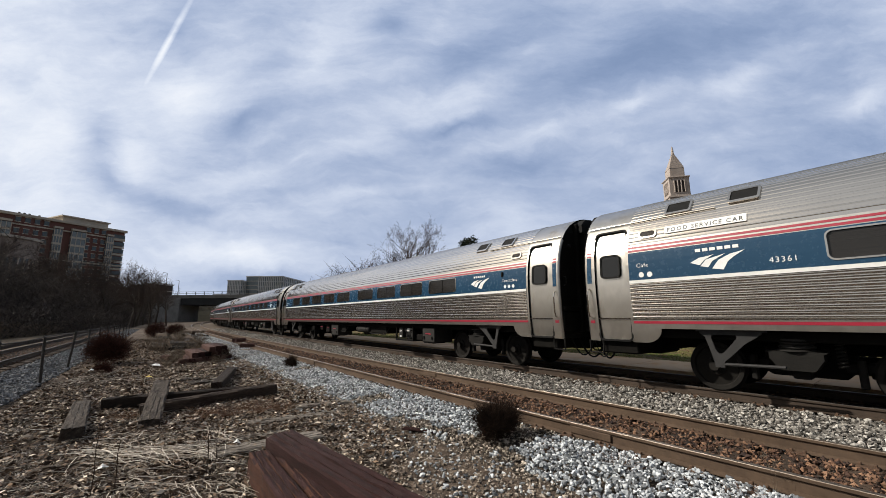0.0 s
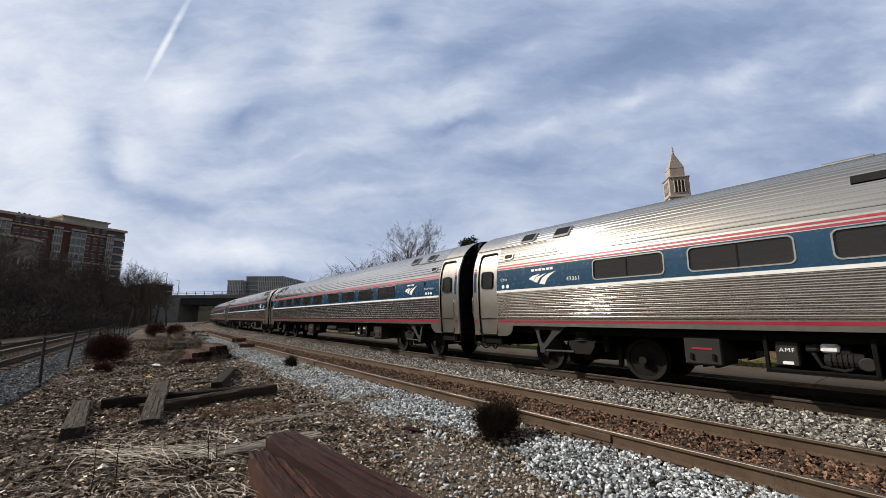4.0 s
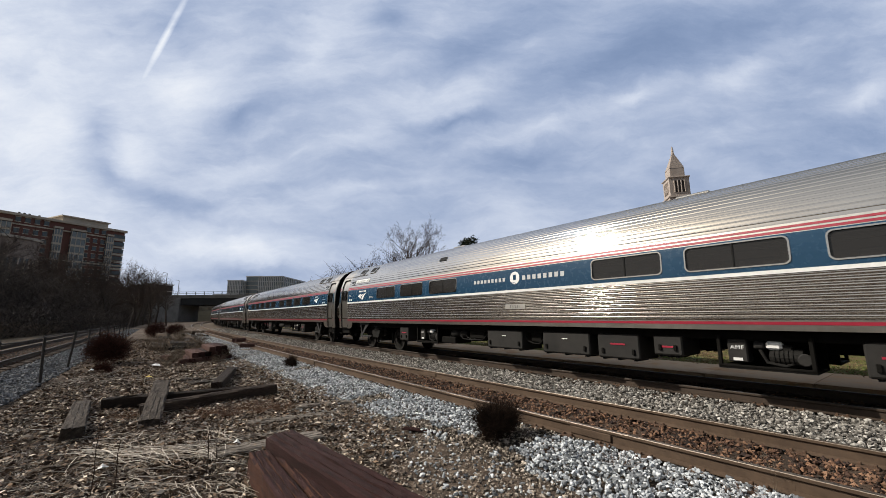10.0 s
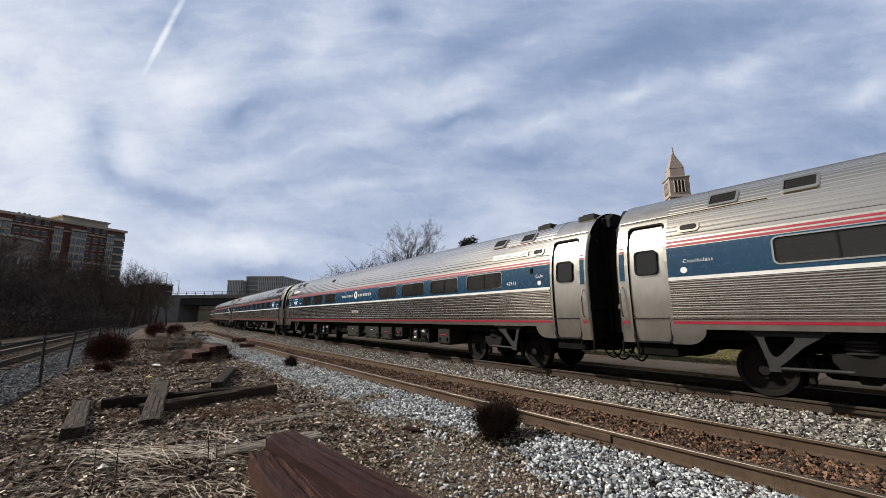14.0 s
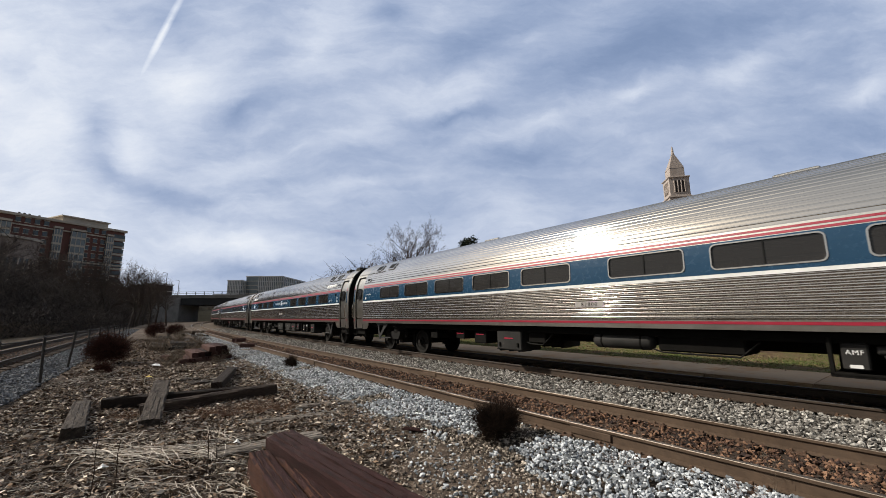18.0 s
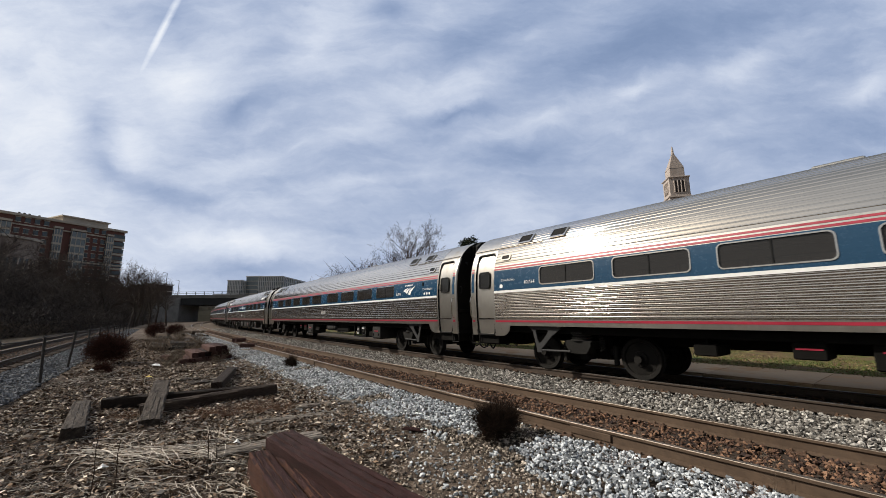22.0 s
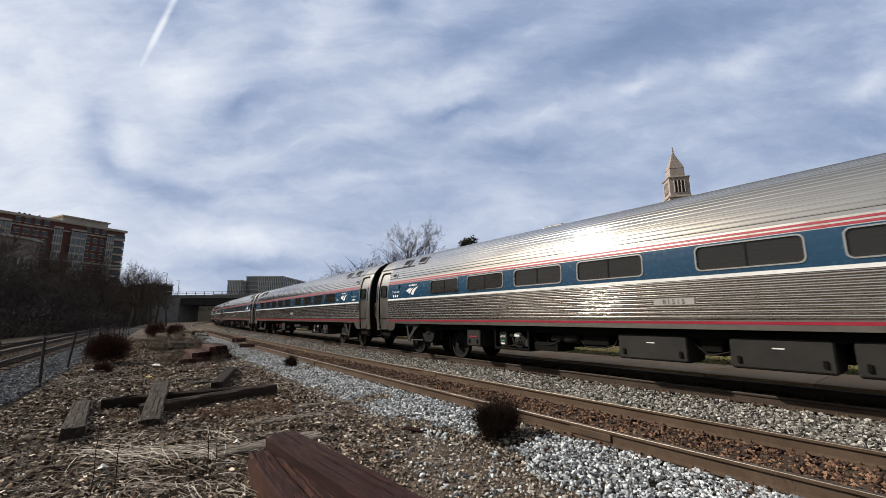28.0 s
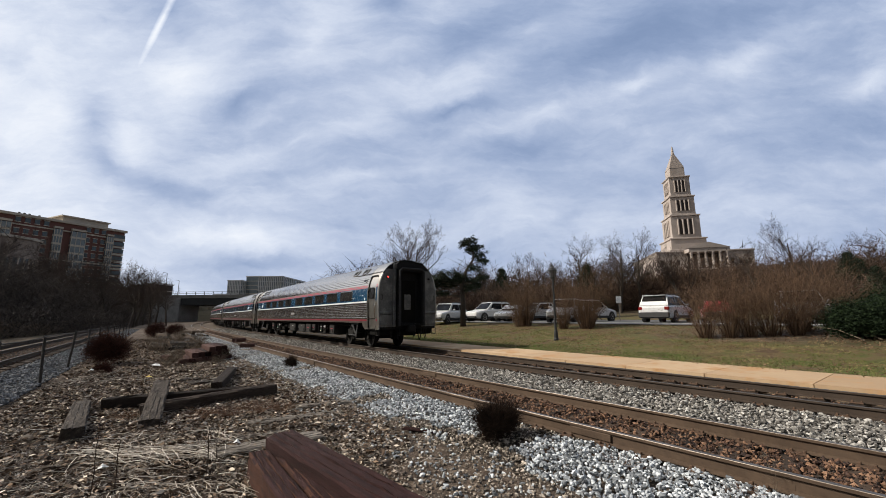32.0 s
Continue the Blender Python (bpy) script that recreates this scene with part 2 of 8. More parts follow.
# ---- mesh tools ----
class Mesh:
    """Collects vertices and faces of one part."""

    def __init__(self):
        self.v, self.f = [], []

    def add(self, verts, faces, m=None):
        k = len(self.v)
        self.v += [tuple(m @ Vector(p)) if m else tuple(p) for p in verts]
        self.f += [tuple(k + i for i in f) for f in faces]
        return self

    def box(self, x0, x1, y0, y1, z0, z1, c=0.0, m=None):
        """A box with its edges cut off by c."""
        if c <= 0:
            vs = [(x, y, z) for z in (z0, z1) for x, y in ((x0, y0), (x1, y0), (x1, y1), (x0, y1))]
            fs = [(3, 2, 1, 0), (4, 5, 6, 7)] + [(i, (i + 1) % 4, (i + 1) % 4 + 4, i + 4) for i in range(4)]
            return self.add(vs, fs, m)
        vs, rings = [], [(z0, c), (z0 + c, 0.0), (z1 - c, 0.0), (z1, c)]
        for z, i in rings:
            e = c + i
            for x, y in ((x0 + e, y0 + i), (x1 - e, y0 + i), (x1 - i, y0 + e), (x1 - i, y1 - e), (x1 - e, y1 - i), (x0 + e, y1 - i), (x0 + i, y1 - e), (x0 + i, y0 + e)):
                vs.append((x, y, z))
        fs = [tuple(range(7, -1, -1)), tuple(range(24, 32))]
        for r in range(3):
            fs += [(r * 8 + i, r * 8 + (i + 1) % 8, r * 8 + 8 + (i + 1) % 8, r * 8 + 8 + i) for i in range(8)]
        return self.add(vs, fs, m)

    def tube(self, points, radius, sides=8, cap=True):
        """A round bar along points; radius may be a list."""
        pts = [Vector(p) for p in points]
        rad = radius if isinstance(radius, (list, tuple)) else [radius] * len(pts)
        k, up = len(self.v), None
        for i, p in enumerate(pts):
            d = (pts[min(i + 1, len(pts) - 1)] - pts[max(i - 1, 0)]).normalized()
            if up is None:
                up = d.orthogonal()
            up = (up - d * up.dot(d)).normalized()
            side = d.cross(up)
            for j in range(sides):
                a = 2 * math.pi * j / sides
                self.v.append(tuple(p + (up * math.cos(a) + side * math.sin(a)) * rad[i]))
        for i in range(len(pts) - 1):
            for j in range(sides):
                a, b = k + i * sides + j, k + i * sides + (j + 1) % sides
                self.f.append((a, b, b + sides, a + sides))
        if cap:
            self.f.append(tuple(range(k + sides - 1, k - 1, -1)))
            e = k + (len(pts) - 1) * sides
            self.f.append(tuple(range(e, e + sides)))
        return self

    def lathe(self, rings, sides=24, m=None):
        """A turned body about the local z axis from (radius, z) rings."""
        vs = [(r * math.cos(2 * math.pi * j / sides), r * math.sin(2 * math.pi * j / sides), z) for r, z in rings for j in range(sides)]
        fs = [(i * sides + j, i * sides + (j + 1) % sides, (i + 1) * sides + (j + 1) % sides, (i + 1) * sides + j)
              for i in range(len(rings) - 1) for j in range(sides)]
        fs += [tuple(range(sides - 1, -1, -1)), tuple(range((len(rings) - 1) * sides, len(rings) * sides))]
        return self.add(vs, fs, m)

    def sheet(self, rows):
        """A skin over rows of points of one length."""
        w = len(rows[0])
        vs = [p for r in rows for p in r]
        fs = [(i * w + j, i * w + j + 1, (i + 1) * w + j + 1, (i + 1) * w + j) for i in range(len(rows) - 1) for j in range(w - 1)]
        return self.add(vs, fs)

    def plate(self, outline, y0, y1):
        """A flat plate with an outline in x, z between two y."""
        n = len(outline)
        vs = [(x, y0, z) for x, z in outline] + [(x, y1, z) for x, z in outline]
        fs = [tuple(range(n)), tuple(range(2 * n - 1, n - 1, -1))] + [(i, i + n, (i + 1) % n + n, (i + 1) % n) for i in range(n)]
        return self.add(vs, fs)

    def data(self, name, mat, smooth=False):
        me = bpy.data.meshes.new(name)
        me.from_pydata(self.v, [], self.f)
        me.materials.append(mat)
        if smooth:
            me.polygons.foreach_set("use_smooth", [True] * len(me.polygons))
        me.update()
        return me


def part(name, mesh, mat, parent, label="", smooth=False):
    """One mesh object under a thing or a part."""
    ob = new(name, mesh.data(name, mat, smooth) if isinstance(mesh, Mesh) else mesh)
    ob.parent = parent
    if label:
        ob["label"] = label
    return ob


def thing(name, label, category, group="", m=None, kind=""):
    ob = new(name)
    ob.empty_display_size = 0.2
    if m is not None:
        ob.matrix_world = m
    return tagged(ob, label, category, group, kind)


def single(name, mesh, mat, label, category="", group="", kind="", smooth=False):
    return tagged(new(name, mesh.data(name, mat, smooth)), label, category, group, kind)


def numpy_mesh(name, verts, faces, mat):
    """A mesh of triangles or quads straight from arrays."""
    me = bpy.data.meshes.new(name)
    n, w = faces.shape
    me.vertices.add(len(verts))
    me.vertices.foreach_set("co", np.ascontiguousarray(verts, dtype=np.float32).ravel())
    me.loops.add(n * w)
    me.loops.foreach_set("vertex_index", np.ascontiguousarray(faces, dtype=np.int32).ravel())
    me.polygons.add(n)
    me.polygons.foreach_set("loop_start", np.arange(0, n * w, w, dtype=np.int32))
    me.polygons.foreach_set("use_smooth", [False] * n)
    me.materials.append(mat)
    me.update(calc_edges=True)
    return me


def round_rect(w, h, r, n=5):
    pts = []
    for cx, cy, a0 in ((w / 2 - r, h / 2 - r, 0), (-w / 2 + r, h / 2 - r, 90), (-w / 2 + r, -h / 2 + r, 180), (w / 2 - r, -h / 2 + r, 270)):
        for i in range(n + 1):
            a = radians(a0 + 90 * i / n)
            pts.append((cx + r * math.cos(a), cy + r * math.sin(a)))
    return pts


# ---- the line of the tracks ----
GAUGE, SPACING = 1.505, 4.211         # between rail heads; between the two tracks
CURVE_AT = (-20.0, 30.0, 70.0, 110.0, 160.0)
CURVE = (-0.001372, -0.000664, -0.001377, -0.001771, -0.001775)
STEP = 0.5
ROUTE_S = np.arange(-60.0, 330.0, STEP)
_turn = np.concatenate([[0.0], np.cumsum(np.interp(ROUTE_S, CURVE_AT, CURVE)[:-1] * STEP)])
ROUTE_A = _turn - np.interp(0.0, ROUTE_S, _turn) + 0.66054
_dx, _dy = -np.sin(ROUTE_A), np.cos(ROUTE_A)
_x = np.concatenate([[0.0], np.cumsum((_dx[:-1] + _dx[1:]) / 2 * STEP)])
_y = np.concatenate([[0.0], np.cumsum((_dy[:-1] + _dy[1:]) / 2 * STEP)])
ROUTE_X = _x - np.interp(0.0, ROUTE_S, _x) + 5.7069 * math.cos(0.66054)
ROUTE_Y = _y - np.interp(0.0, ROUTE_S, _y) + 5.7069 * math.sin(0.66054)


def along(s, off=0.0, z=0.0):
    """A place s metres along the near track and off metres to its right."""
    a = np.interp(s, ROUTE_S, ROUTE_A)
    return Vector((np.interp(s, ROUTE_S, ROUTE_X) + off * math.cos(a), np.interp(s, ROUTE_S, ROUTE_Y) + off * math.sin(a), z))


def across(x, y):
    """How far places lie to the right of the near track, and how far along it."""
    x, y = np.asarray(x, float), np.asarray(y, float)
    best, where = np.full(x.shape, 1e9), np.zeros(x.shape, int)
    for i in range(0, len(ROUTE_S), 4):
        d = (x - ROUTE_X[i]) ** 2 + (y - ROUTE_Y[i]) ** 2
        near = d < best
        best[near], where[near] = d[near], i
    a = ROUTE_A[where]
    dx, dy = x - ROUTE_X[where], y - ROUTE_Y[where]
    return dx * np.cos(a) + dy * np.sin(a), ROUTE_S[where] - dx * np.sin(a) + dy * np.cos(a)


def smooth_step(a, b, v):
    t = np.clip((v - a) / (b - a), 0, 1)
    return t * t * (3 - 2 * t)


WALK_IN, WALK_OUT = 5.42, 7.65


def ground_height(x, y):
    n, s = across(x, y)
    z = np.full(n.shape, -0.30)
    z += smooth_step(-2.6, -1.3, n) * 0.05
    z += smooth_step(5.9, 6.9, n) * 0.26
    z += smooth_step(7.6, 19.0, n) * 0.88
    z += smooth_step(34.0, 70.0, n) * 1.6
    z += smooth_step(70.0, 250.0, n) * 17.0
    left = (x + 15.8) * 0.814 + (y - 14.4) * 0.5807
    z += smooth_step(-12.0, -34.0, left) * 2.6
    return z


def ground_bumps(x, y):
    """Trodden, uneven dirt away from the tracks."""
    n, _ = across(x, y)
    rough = np.clip((1 - smooth_step(-2.6, -1.7, n)) + smooth_step(7.2, 8.5, n) * 0.6, 0, 1) * np.exp(-(np.hypot(x, y) / 40) ** 2)
    b = np.array([noise.noise((p * 0.7, q * 0.7, 0.3)) * 0.05 + noise.noise((p * 2.3, q * 2.3, 1.3)) * 0.03 + noise.noise((p * 5.5, q * 5.5, 2.3)) * 0.016
                  if abs(p) + abs(q) < 60 else 0.0 for p, q in zip(x, y)])
    return b * rough


def surface_height(x, y):
    return ground_height(x, y) + ground_bumps(x, y)
# ---- sky beyond everything, drifting slowly ----
def sky_backdrop():
    m, N = material("cirrus_sky")
    pos = N.add("ShaderNodeTexCoord").outputs["Object"]
    way = N.add("ShaderNodeVectorMath", {0: pos})
    way.operation = "NORMALIZE"
    N.add("ShaderNodeOutputMaterial", {0: N.add("ShaderNodeEmission", {0: cloud_colour(N, way.outputs[0]), 1: 1.0}).outputs[0]})
    m.cycles.emission_sampling = "NONE"
    sk, R = Mesh(), 4300.0
    rows = []
    for i in range(25):
        el = radians(-3 + 61 * i / 24)
        rows.append([(R * math.sin(radians(a)) * math.cos(el), R * math.cos(radians(a)) * math.cos(el), R * math.sin(el)) for a in range(-66, 67, 4)])
    sk.sheet(rows)
    return single("sky_backdrop", sk, m, "pale blue winter sky with drifting white cirrus cloud", "sky", kind="structure", smooth=True)


SKY = sky_backdrop()

# ---- ground ----
def ground_material():
    m, N = material("trackside_ground")
    geo = N.add("ShaderNodeNewGeometry").outputs[0]
    zone = N.add("ShaderNodeAttribute")
    zone.attribute_name = "zone"
    sep = N.add("ShaderNodeSeparateColor", {0: zone.outputs[0]})
    big, mid, small = N.noise(geo, 0.35, 5), N.noise(geo, 3.0, 6, 0.65), N.noise(geo, 40.0, 5, 0.7)
    fac = N.math("ADD", N.math("MULTIPLY", big, 0.3), N.math("ADD", N.math("MULTIPLY", mid, 0.35), N.math("MULTIPLY", small, 0.35)))
    dirt = N.ramp(fac, [(0.36, (0.020, 0.014, 0.010)), (0.5, (0.075, 0.054, 0.040)), (0.66, (0.24, 0.185, 0.14))])
    ballast = N.ramp(small, [(0.3, (0.036, 0.027, 0.020)), (0.7, (0.15, 0.118, 0.092))])
    patch = N.noise(geo, 0.9, 5, 0.6)
    grass = N.ramp(N.math("ADD", N.math("MULTIPLY", patch, 0.55), N.math("ADD", N.math("MULTIPLY", mid, 0.25), N.math("MULTIPLY", small, 0.2))),
                   [(0.36, (0.042, 0.060, 0.016)), (0.46, (0.085, 0.085, 0.028)), (0.53, (0.12, 0.085, 0.043)), (0.60, (0.065, 0.040, 0.024)), (0.70, (0.19, 0.14, 0.08))])
    far = N.ramp(fac, [(0.3, (0.045, 0.033, 0.022)), (0.7, (0.11, 0.08, 0.05))])
    col = N.mix(sep.outputs[0], dirt, ballast)
    col = N.mix(sep.outputs[1], col, grass)
    col = N.mix(sep.outputs[2], col, far)
    bump = N.add("ShaderNodeBump", {"Strength": 0.8, "Distance": 0.04, "Height": N.math("ADD", mid, small)}).outputs[0]
    N.add("ShaderNodeOutputMaterial", {0: N.add("ShaderNodeBsdfPrincipled", {"Base Color": col, "Roughness": 0.95, "Specular IOR Level": 0.2, "Normal": bump}).outputs[0]})
    return m


def left_line(k, off=0.0, z=0.0):
    """A place on the fenced track beyond the waste ground."""
    return Vector((-15.8 - 0.5807 * k + 0.814 * off, 14.4 + 0.814 * k + 0.5807 * off, z))


def left_across(x, y):
    return (np.asarray(x) + 15.8) * 0.814 + (np.asarray(y) - 14.4) * 0.5807


def make_ground():
    ringsn, seg = 250, 540
    r = np.concatenate([[0.0], np.geomspace(0.6, 4600.0, ringsn)])
    a = np.linspace(0, 2 * np.pi, seg, endpoint=False)
    X, Y = (r[:, None] * np.cos(a)).ravel(), (r[:, None] * np.sin(a)).ravel()
    Z = ground_height(X, Y)
    n, s = across(X, Y)
    ln = left_across(X, Y)
    Z = Z + ground_bumps(X, Y)
    idx = np.arange(len(X)).reshape(len(r), seg)
    nxt = np.roll(idx, -1, axis=1)
    faces = np.stack([idx[:-1], nxt[:-1], nxt[1:], idx[1:]], -1).reshape(-1, 4)[:, ::-1]
    me = numpy_mesh("ground", np.stack([X, Y, Z], -1), faces, ground_material())
    zone = np.zeros((len(X), 4), np.float32)
    zone[:, 0] = np.clip(smooth_step(-2.5, -1.9, n) * (1 - smooth_step(5.5, 5.8, n)) + (1 - smooth_step(1.4, 2.4, np.abs(ln + 0.4))), 0, 1)
    zone[:, 1] = np.clip(smooth_step(6.6, 7.0, n) * (1 - smooth_step(40, 60, n)) + smooth_step(-3.0, -4.5, ln) * (1 - smooth_step(-9, -14, ln)) * 0.2, 0, 1)
    zone[:, 2] = np.clip(smooth_step(40, 60, n) + smooth_step(-3.4, -5.5, ln) * (0.75 + 0.25 * smooth_step(-9, -14, ln)), 0, 1)
    _, s_bed = across(np.array([12.6]), np.array([15.9]))
    bed = np.exp(-((s - s_bed[0]) / 3.6) ** 4) * smooth_step(12.4, 13.2, n) * (1 - smooth_step(16.8, 17.2, n))
    zone[:, 1] *= 1 - 0.85 * bed
    zone[:, 3] = 1
    at = me.color_attributes.new("zone", "FLOAT_COLOR", "POINT")
    at.data.foreach_set("color", zone.ravel())
    me.polygons.foreach_set("use_smooth", [True] * len(me.polygons))
    return tagged(new("ground", me), "bare brown dirt, winter grass and ballast bed", "ground", kind="structure")


make_ground()

# ---- tracks ----
RAIL_SIDE = surface("rusty_rail", [(0.3, (0.052, 0.034, 0.023)), (0.7, (0.118, 0.080, 0.054))], 2.0, 0.8, 0.2, 0.15, space="World", spec=0.3)
RAIL_TOP = surface("polished_rail_head", [(0.3, (0.14, 0.11, 0.088)), (0.7, (0.27, 0.235, 0.20))], 2.0, 0.5, 1.0, 0.02, space="World")
TIE = surface("creosoted_tie", [(0.3, (0.018, 0.013, 0.010)), (0.7, (0.07, 0.048, 0.034))], 2.0, 0.9, 0, 0.5, stretch=(1, 6, 6), per="object", spec=0.2)
PLATE = surface("rusty_tie_plate", [(0.3, (0.05, 0.03, 0.02)), (0.7, (0.13, 0.08, 0.052))], 8.0, 0.85, 0.2, 0.2, spec=0.3)
RAIL_WEB = [(-0.075, -0.172), (-0.075, -0.162), (-0.012, -0.145), (-0.009, -0.05), (-0.035, -0.036), (-0.036, -0.006)]


def rail(name, place, s0, s1, off, parent, step, top, side_mat):
    """One rail: a rusty web and foot, and the polished head on it."""
    prof = RAIL_WEB + [(-x, z) for x, z in reversed(RAIL_WEB)]
    ss = np.arange(s0, s1 + step, step)
    web, head = Mesh(), Mesh()
    web.sheet([[tuple(place(s, off + x, z)) for x, z in prof] for s in ss])
    head.sheet([[tuple(place(s, off + x, z)) for x, z in ((-0.036, -0.008), (-0.032, -0.002), (-0.018, 0.0), (0.018, 0.0), (0.032, -0.002), (0.036, -0.008))] for s in ss])
    ob = part(name, web, side_mat, parent)
    part("rail_head", head, top, ob, "polished steel rail head")
    return ob


RAIL_DARK = surface("dark_rail_head", [(0.3, (0.030, 0.024, 0.020)), (0.7, (0.065, 0.055, 0.047))], 2.0, 0.6, 0.2, 0.02, space="World")
RAIL_DARK_SIDE = surface("dark_brown_rail", [(0.3, (0.030, 0.022, 0.017)), (0.7, (0.070, 0.050, 0.037))], 2.0, 0.8, 0.2, 0.15, space="World", spec=0.3)


def track(label, place, base, s0, s1, ties, z=0.0, top=None, web=None):
    t = thing("track", label, "railway track", "railway tracks", kind="structure")
    for side in (-1, 1):
        rail("rail", lambda s, o, zz: place(s, base + o, z + zz), s0, s1, side * GAUGE / 2, t, 2.0, top or RAIL_TOP, web or RAIL_SIDE)
    tie = Mesh().box(-0.115, 0.115, -1.28, 1.28, -0.17, 0.0, 0.012)
    me = tie.data("tie", TIE)
    plate = Mesh().box(-0.09, 0.09, -0.17, 0.17, -0.004, 0.016, 0.004)
    for sx in (-0.06, 0.06):
        for sy in (-0.10, 0.10):
            plate.box(sx - 0.014, sx + 0.014, sy - 0.02, sy + 0.02, 0.01, 0.045, 0.005)
    pm = plate.data("tie_plate", PLATE)
    rnd = random.Random(int(base * 100) + 7)
    for i in range(int((ties[1] - ties[0]) / 0.53)):
        s = ties[0] + i * 0.53 + rnd.uniform(-0.03, 0.03)
        p, q = place(s, base, 0), place(s + 0.2, base, 0)
        turn = math.atan2(q.y - p.y, q.x - p.x) + rnd.uniform(-0.012, 0.012)
        ob = new("tie", me)
        ob.parent = t
        ob.matrix_world = Matrix.Translation((p.x, p.y, z - 0.175 - rnd.uniform(0, 0.012))) @ Matrix.Rotation(turn, 4, "Z")
        if s < 16:
            for side in (-1, 1):
                pl = new("tie_plate", pm)
                pl.parent = t
                c = place(s, base + side * GAUGE / 2, 0)
                pl.matrix_world = Matrix.Translation((c.x, c.y, z - 0.174)) @ Matrix.Rotation(turn, 4, "Z")
    return t


track("near railway track with rusty rails on dark wooden ties", along, 0.0, -22, 300, (-5, 60))
track("railway track with dark rails that the train runs on", along, SPACING, -22, 300, (-5, 60), 0.007, RAIL_DARK, RAIL_DARK_SIDE)

# ---- stones ----
def stone_shapes(rng, count, size_lo, size_hi, plain=False):
    """Angular stones as distorted icosahedra: an array of verts per stone and shared faces."""
    g = (1 + 5 ** 0.5) / 2
    base = np.array([(-1, g, 0), (1, g, 0), (-1, -g, 0), (1, -g, 0), (0, -1, g), (0, 1, g), (0, -1, -g), (0, 1, -g), (g, 0, -1), (g, 0, 1), (-g, 0, -1), (-g, 0, 1)]) / 1.9
    faces = np.array([(0, 11, 5), (0, 5, 1), (0, 1, 7), (0, 7, 10), (0, 10, 11), (1, 5, 9), (5, 11, 4), (11, 10, 2), (10, 7, 6), (7, 1, 8), (3, 9, 4), (3, 4, 2), (3, 2, 6), (3, 6, 8), (3, 8, 9), (4, 9, 5), (2, 4, 11), (6, 2, 10), (8, 6, 7), (9, 8, 1)])
    if plain:
        base = np.array([(1, 0, 0), (-1, 0, 0), (0, 1, 0), (0, -1, 0), (0, 0, 1), (0, 0, -1)], float)
        faces = np.array([(0, 2, 4), (2, 1, 4), (1, 3, 4), (3, 0, 4), (2, 0, 5), (1, 2, 5), (3, 1, 5), (0, 3, 5)])
    v = base[None] * rng.uniform(0.55, 1.35, (count, len(base), 1))
    v = v + rng.normal(0, 0.16, v.shape)
    v = v * rng.uniform(0.6, 1.2, (count, 1, 3)) * np.array([1, 1, 0.8])
    a, b = rng.uniform(0, 2 * np.pi, count), rng.uniform(-0.6, 0.6, count)
    ca, sa, cb, sb = np.cos(a)[:, None], np.sin(a)[:, None], np.cos(b)[:, None], np.sin(b)[:, None]
    x, y, z = v[..., 0], v[..., 1], v[..., 2]
    y, z = y * cb - z * sb, y * sb + z * cb
    x, y = x * ca - y * sa, x * sa + y * ca
    size = rng.uniform(size_lo, size_hi, (count, 1)) / 2
    return np.stack([x * size, y * size, z * size], -1), faces


def scatter(name, label, mat, places, size, rng, lift=0.3, plain=False):
    n = len(places)
    v, f = stone_shapes(rng, n, *size, plain)
    pos = places.copy()
    pos[:, 2] += lift * (size[0] + size[1]) / 4
    v = v + pos[:, None, :]
    faces = (f[None] + (np.arange(n) * v.shape[1])[:, None, None]).reshape(-1, 3)
    return tagged(new(name, numpy_mesh(name, v.reshape(-1, 3), faces, mat)), label, "gravel", kind="stuff")


def strip_places(rng, count, s0, s1, n0, n1, z, fall=9.0):
    """Places over a strip along the near track, thinning out with distance."""
    s = s0 + (s1 - s0) * rng.power(1.0, count)
    s = s0 + (np.exp(rng.uniform(0, 1, count) * math.log(1 + (s1 - s0) / fall)) - 1) * fall
    n = rng.uniform(n0, n1, count)
    a = np.interp(s, ROUTE_S, ROUTE_A)
    x = np.interp(s, ROUTE_S, ROUTE_X) + n * np.cos(a)
    y = np.interp(s, ROUTE_S, ROUTE_Y) + n * np.sin(a)
    zz = z(n) + rng.uniform(-0.02, 0.025, count) if z else surface_height(x, y) + rng.uniform(-0.01, 0.012, count)
    return np.stack([x, y, zz], -1)


STONE_LIGHT = surface("pale_ballast", [(0.2, (0.075, 0.080, 0.085)), (0.42, (0.23, 0.245, 0.26)), (0.66, (0.48, 0.505, 0.525)), (0.86, (0.76, 0.78, 0.79))], 6, 0.85, 0, 0.3, 60, per="island", space="World")
STONE_TAN = surface("mixed_ballast", [(0.18, (0.040, 0.036, 0.031)), (0.42, (0.135, 0.125, 0.112)), (0.7, (0.31, 0.29, 0.262)), (0.9, (0.58, 0.56, 0.52))], 6, 0.9, 0, 0.3, 60, per="island", space="World")
STONE_RUST = surface("rust_stained_ballast", [(0.2, (0.020, 0.010, 0.007)), (0.5, (0.085, 0.042, 0.024)), (0.8, (0.24, 0.135, 0.080))], 6, 0.95, 0, 0.3, 60, per="island", space="World")
STONE_DIRT = surface("dusty_loose_stones", [(0.2, (0.022, 0.017, 0.013)), (0.5, (0.19, 0.155, 0.12)), (0.8, (0.52, 0.45, 0.375))], 6, 0.95, 0, 0.3, 60, per="island", space="World")
rng = np.random.default_rng(5)
flat = lambda v: (lambda n: np.full(n.shape, v))
shoulder = lambda n: -0.30 + smooth_step(-2.6, -1.3, n) * 0.12
shoulder_places = strip_places(rng, 40000, -4.5, 60, -2.1, -0.86, shoulder, 7)
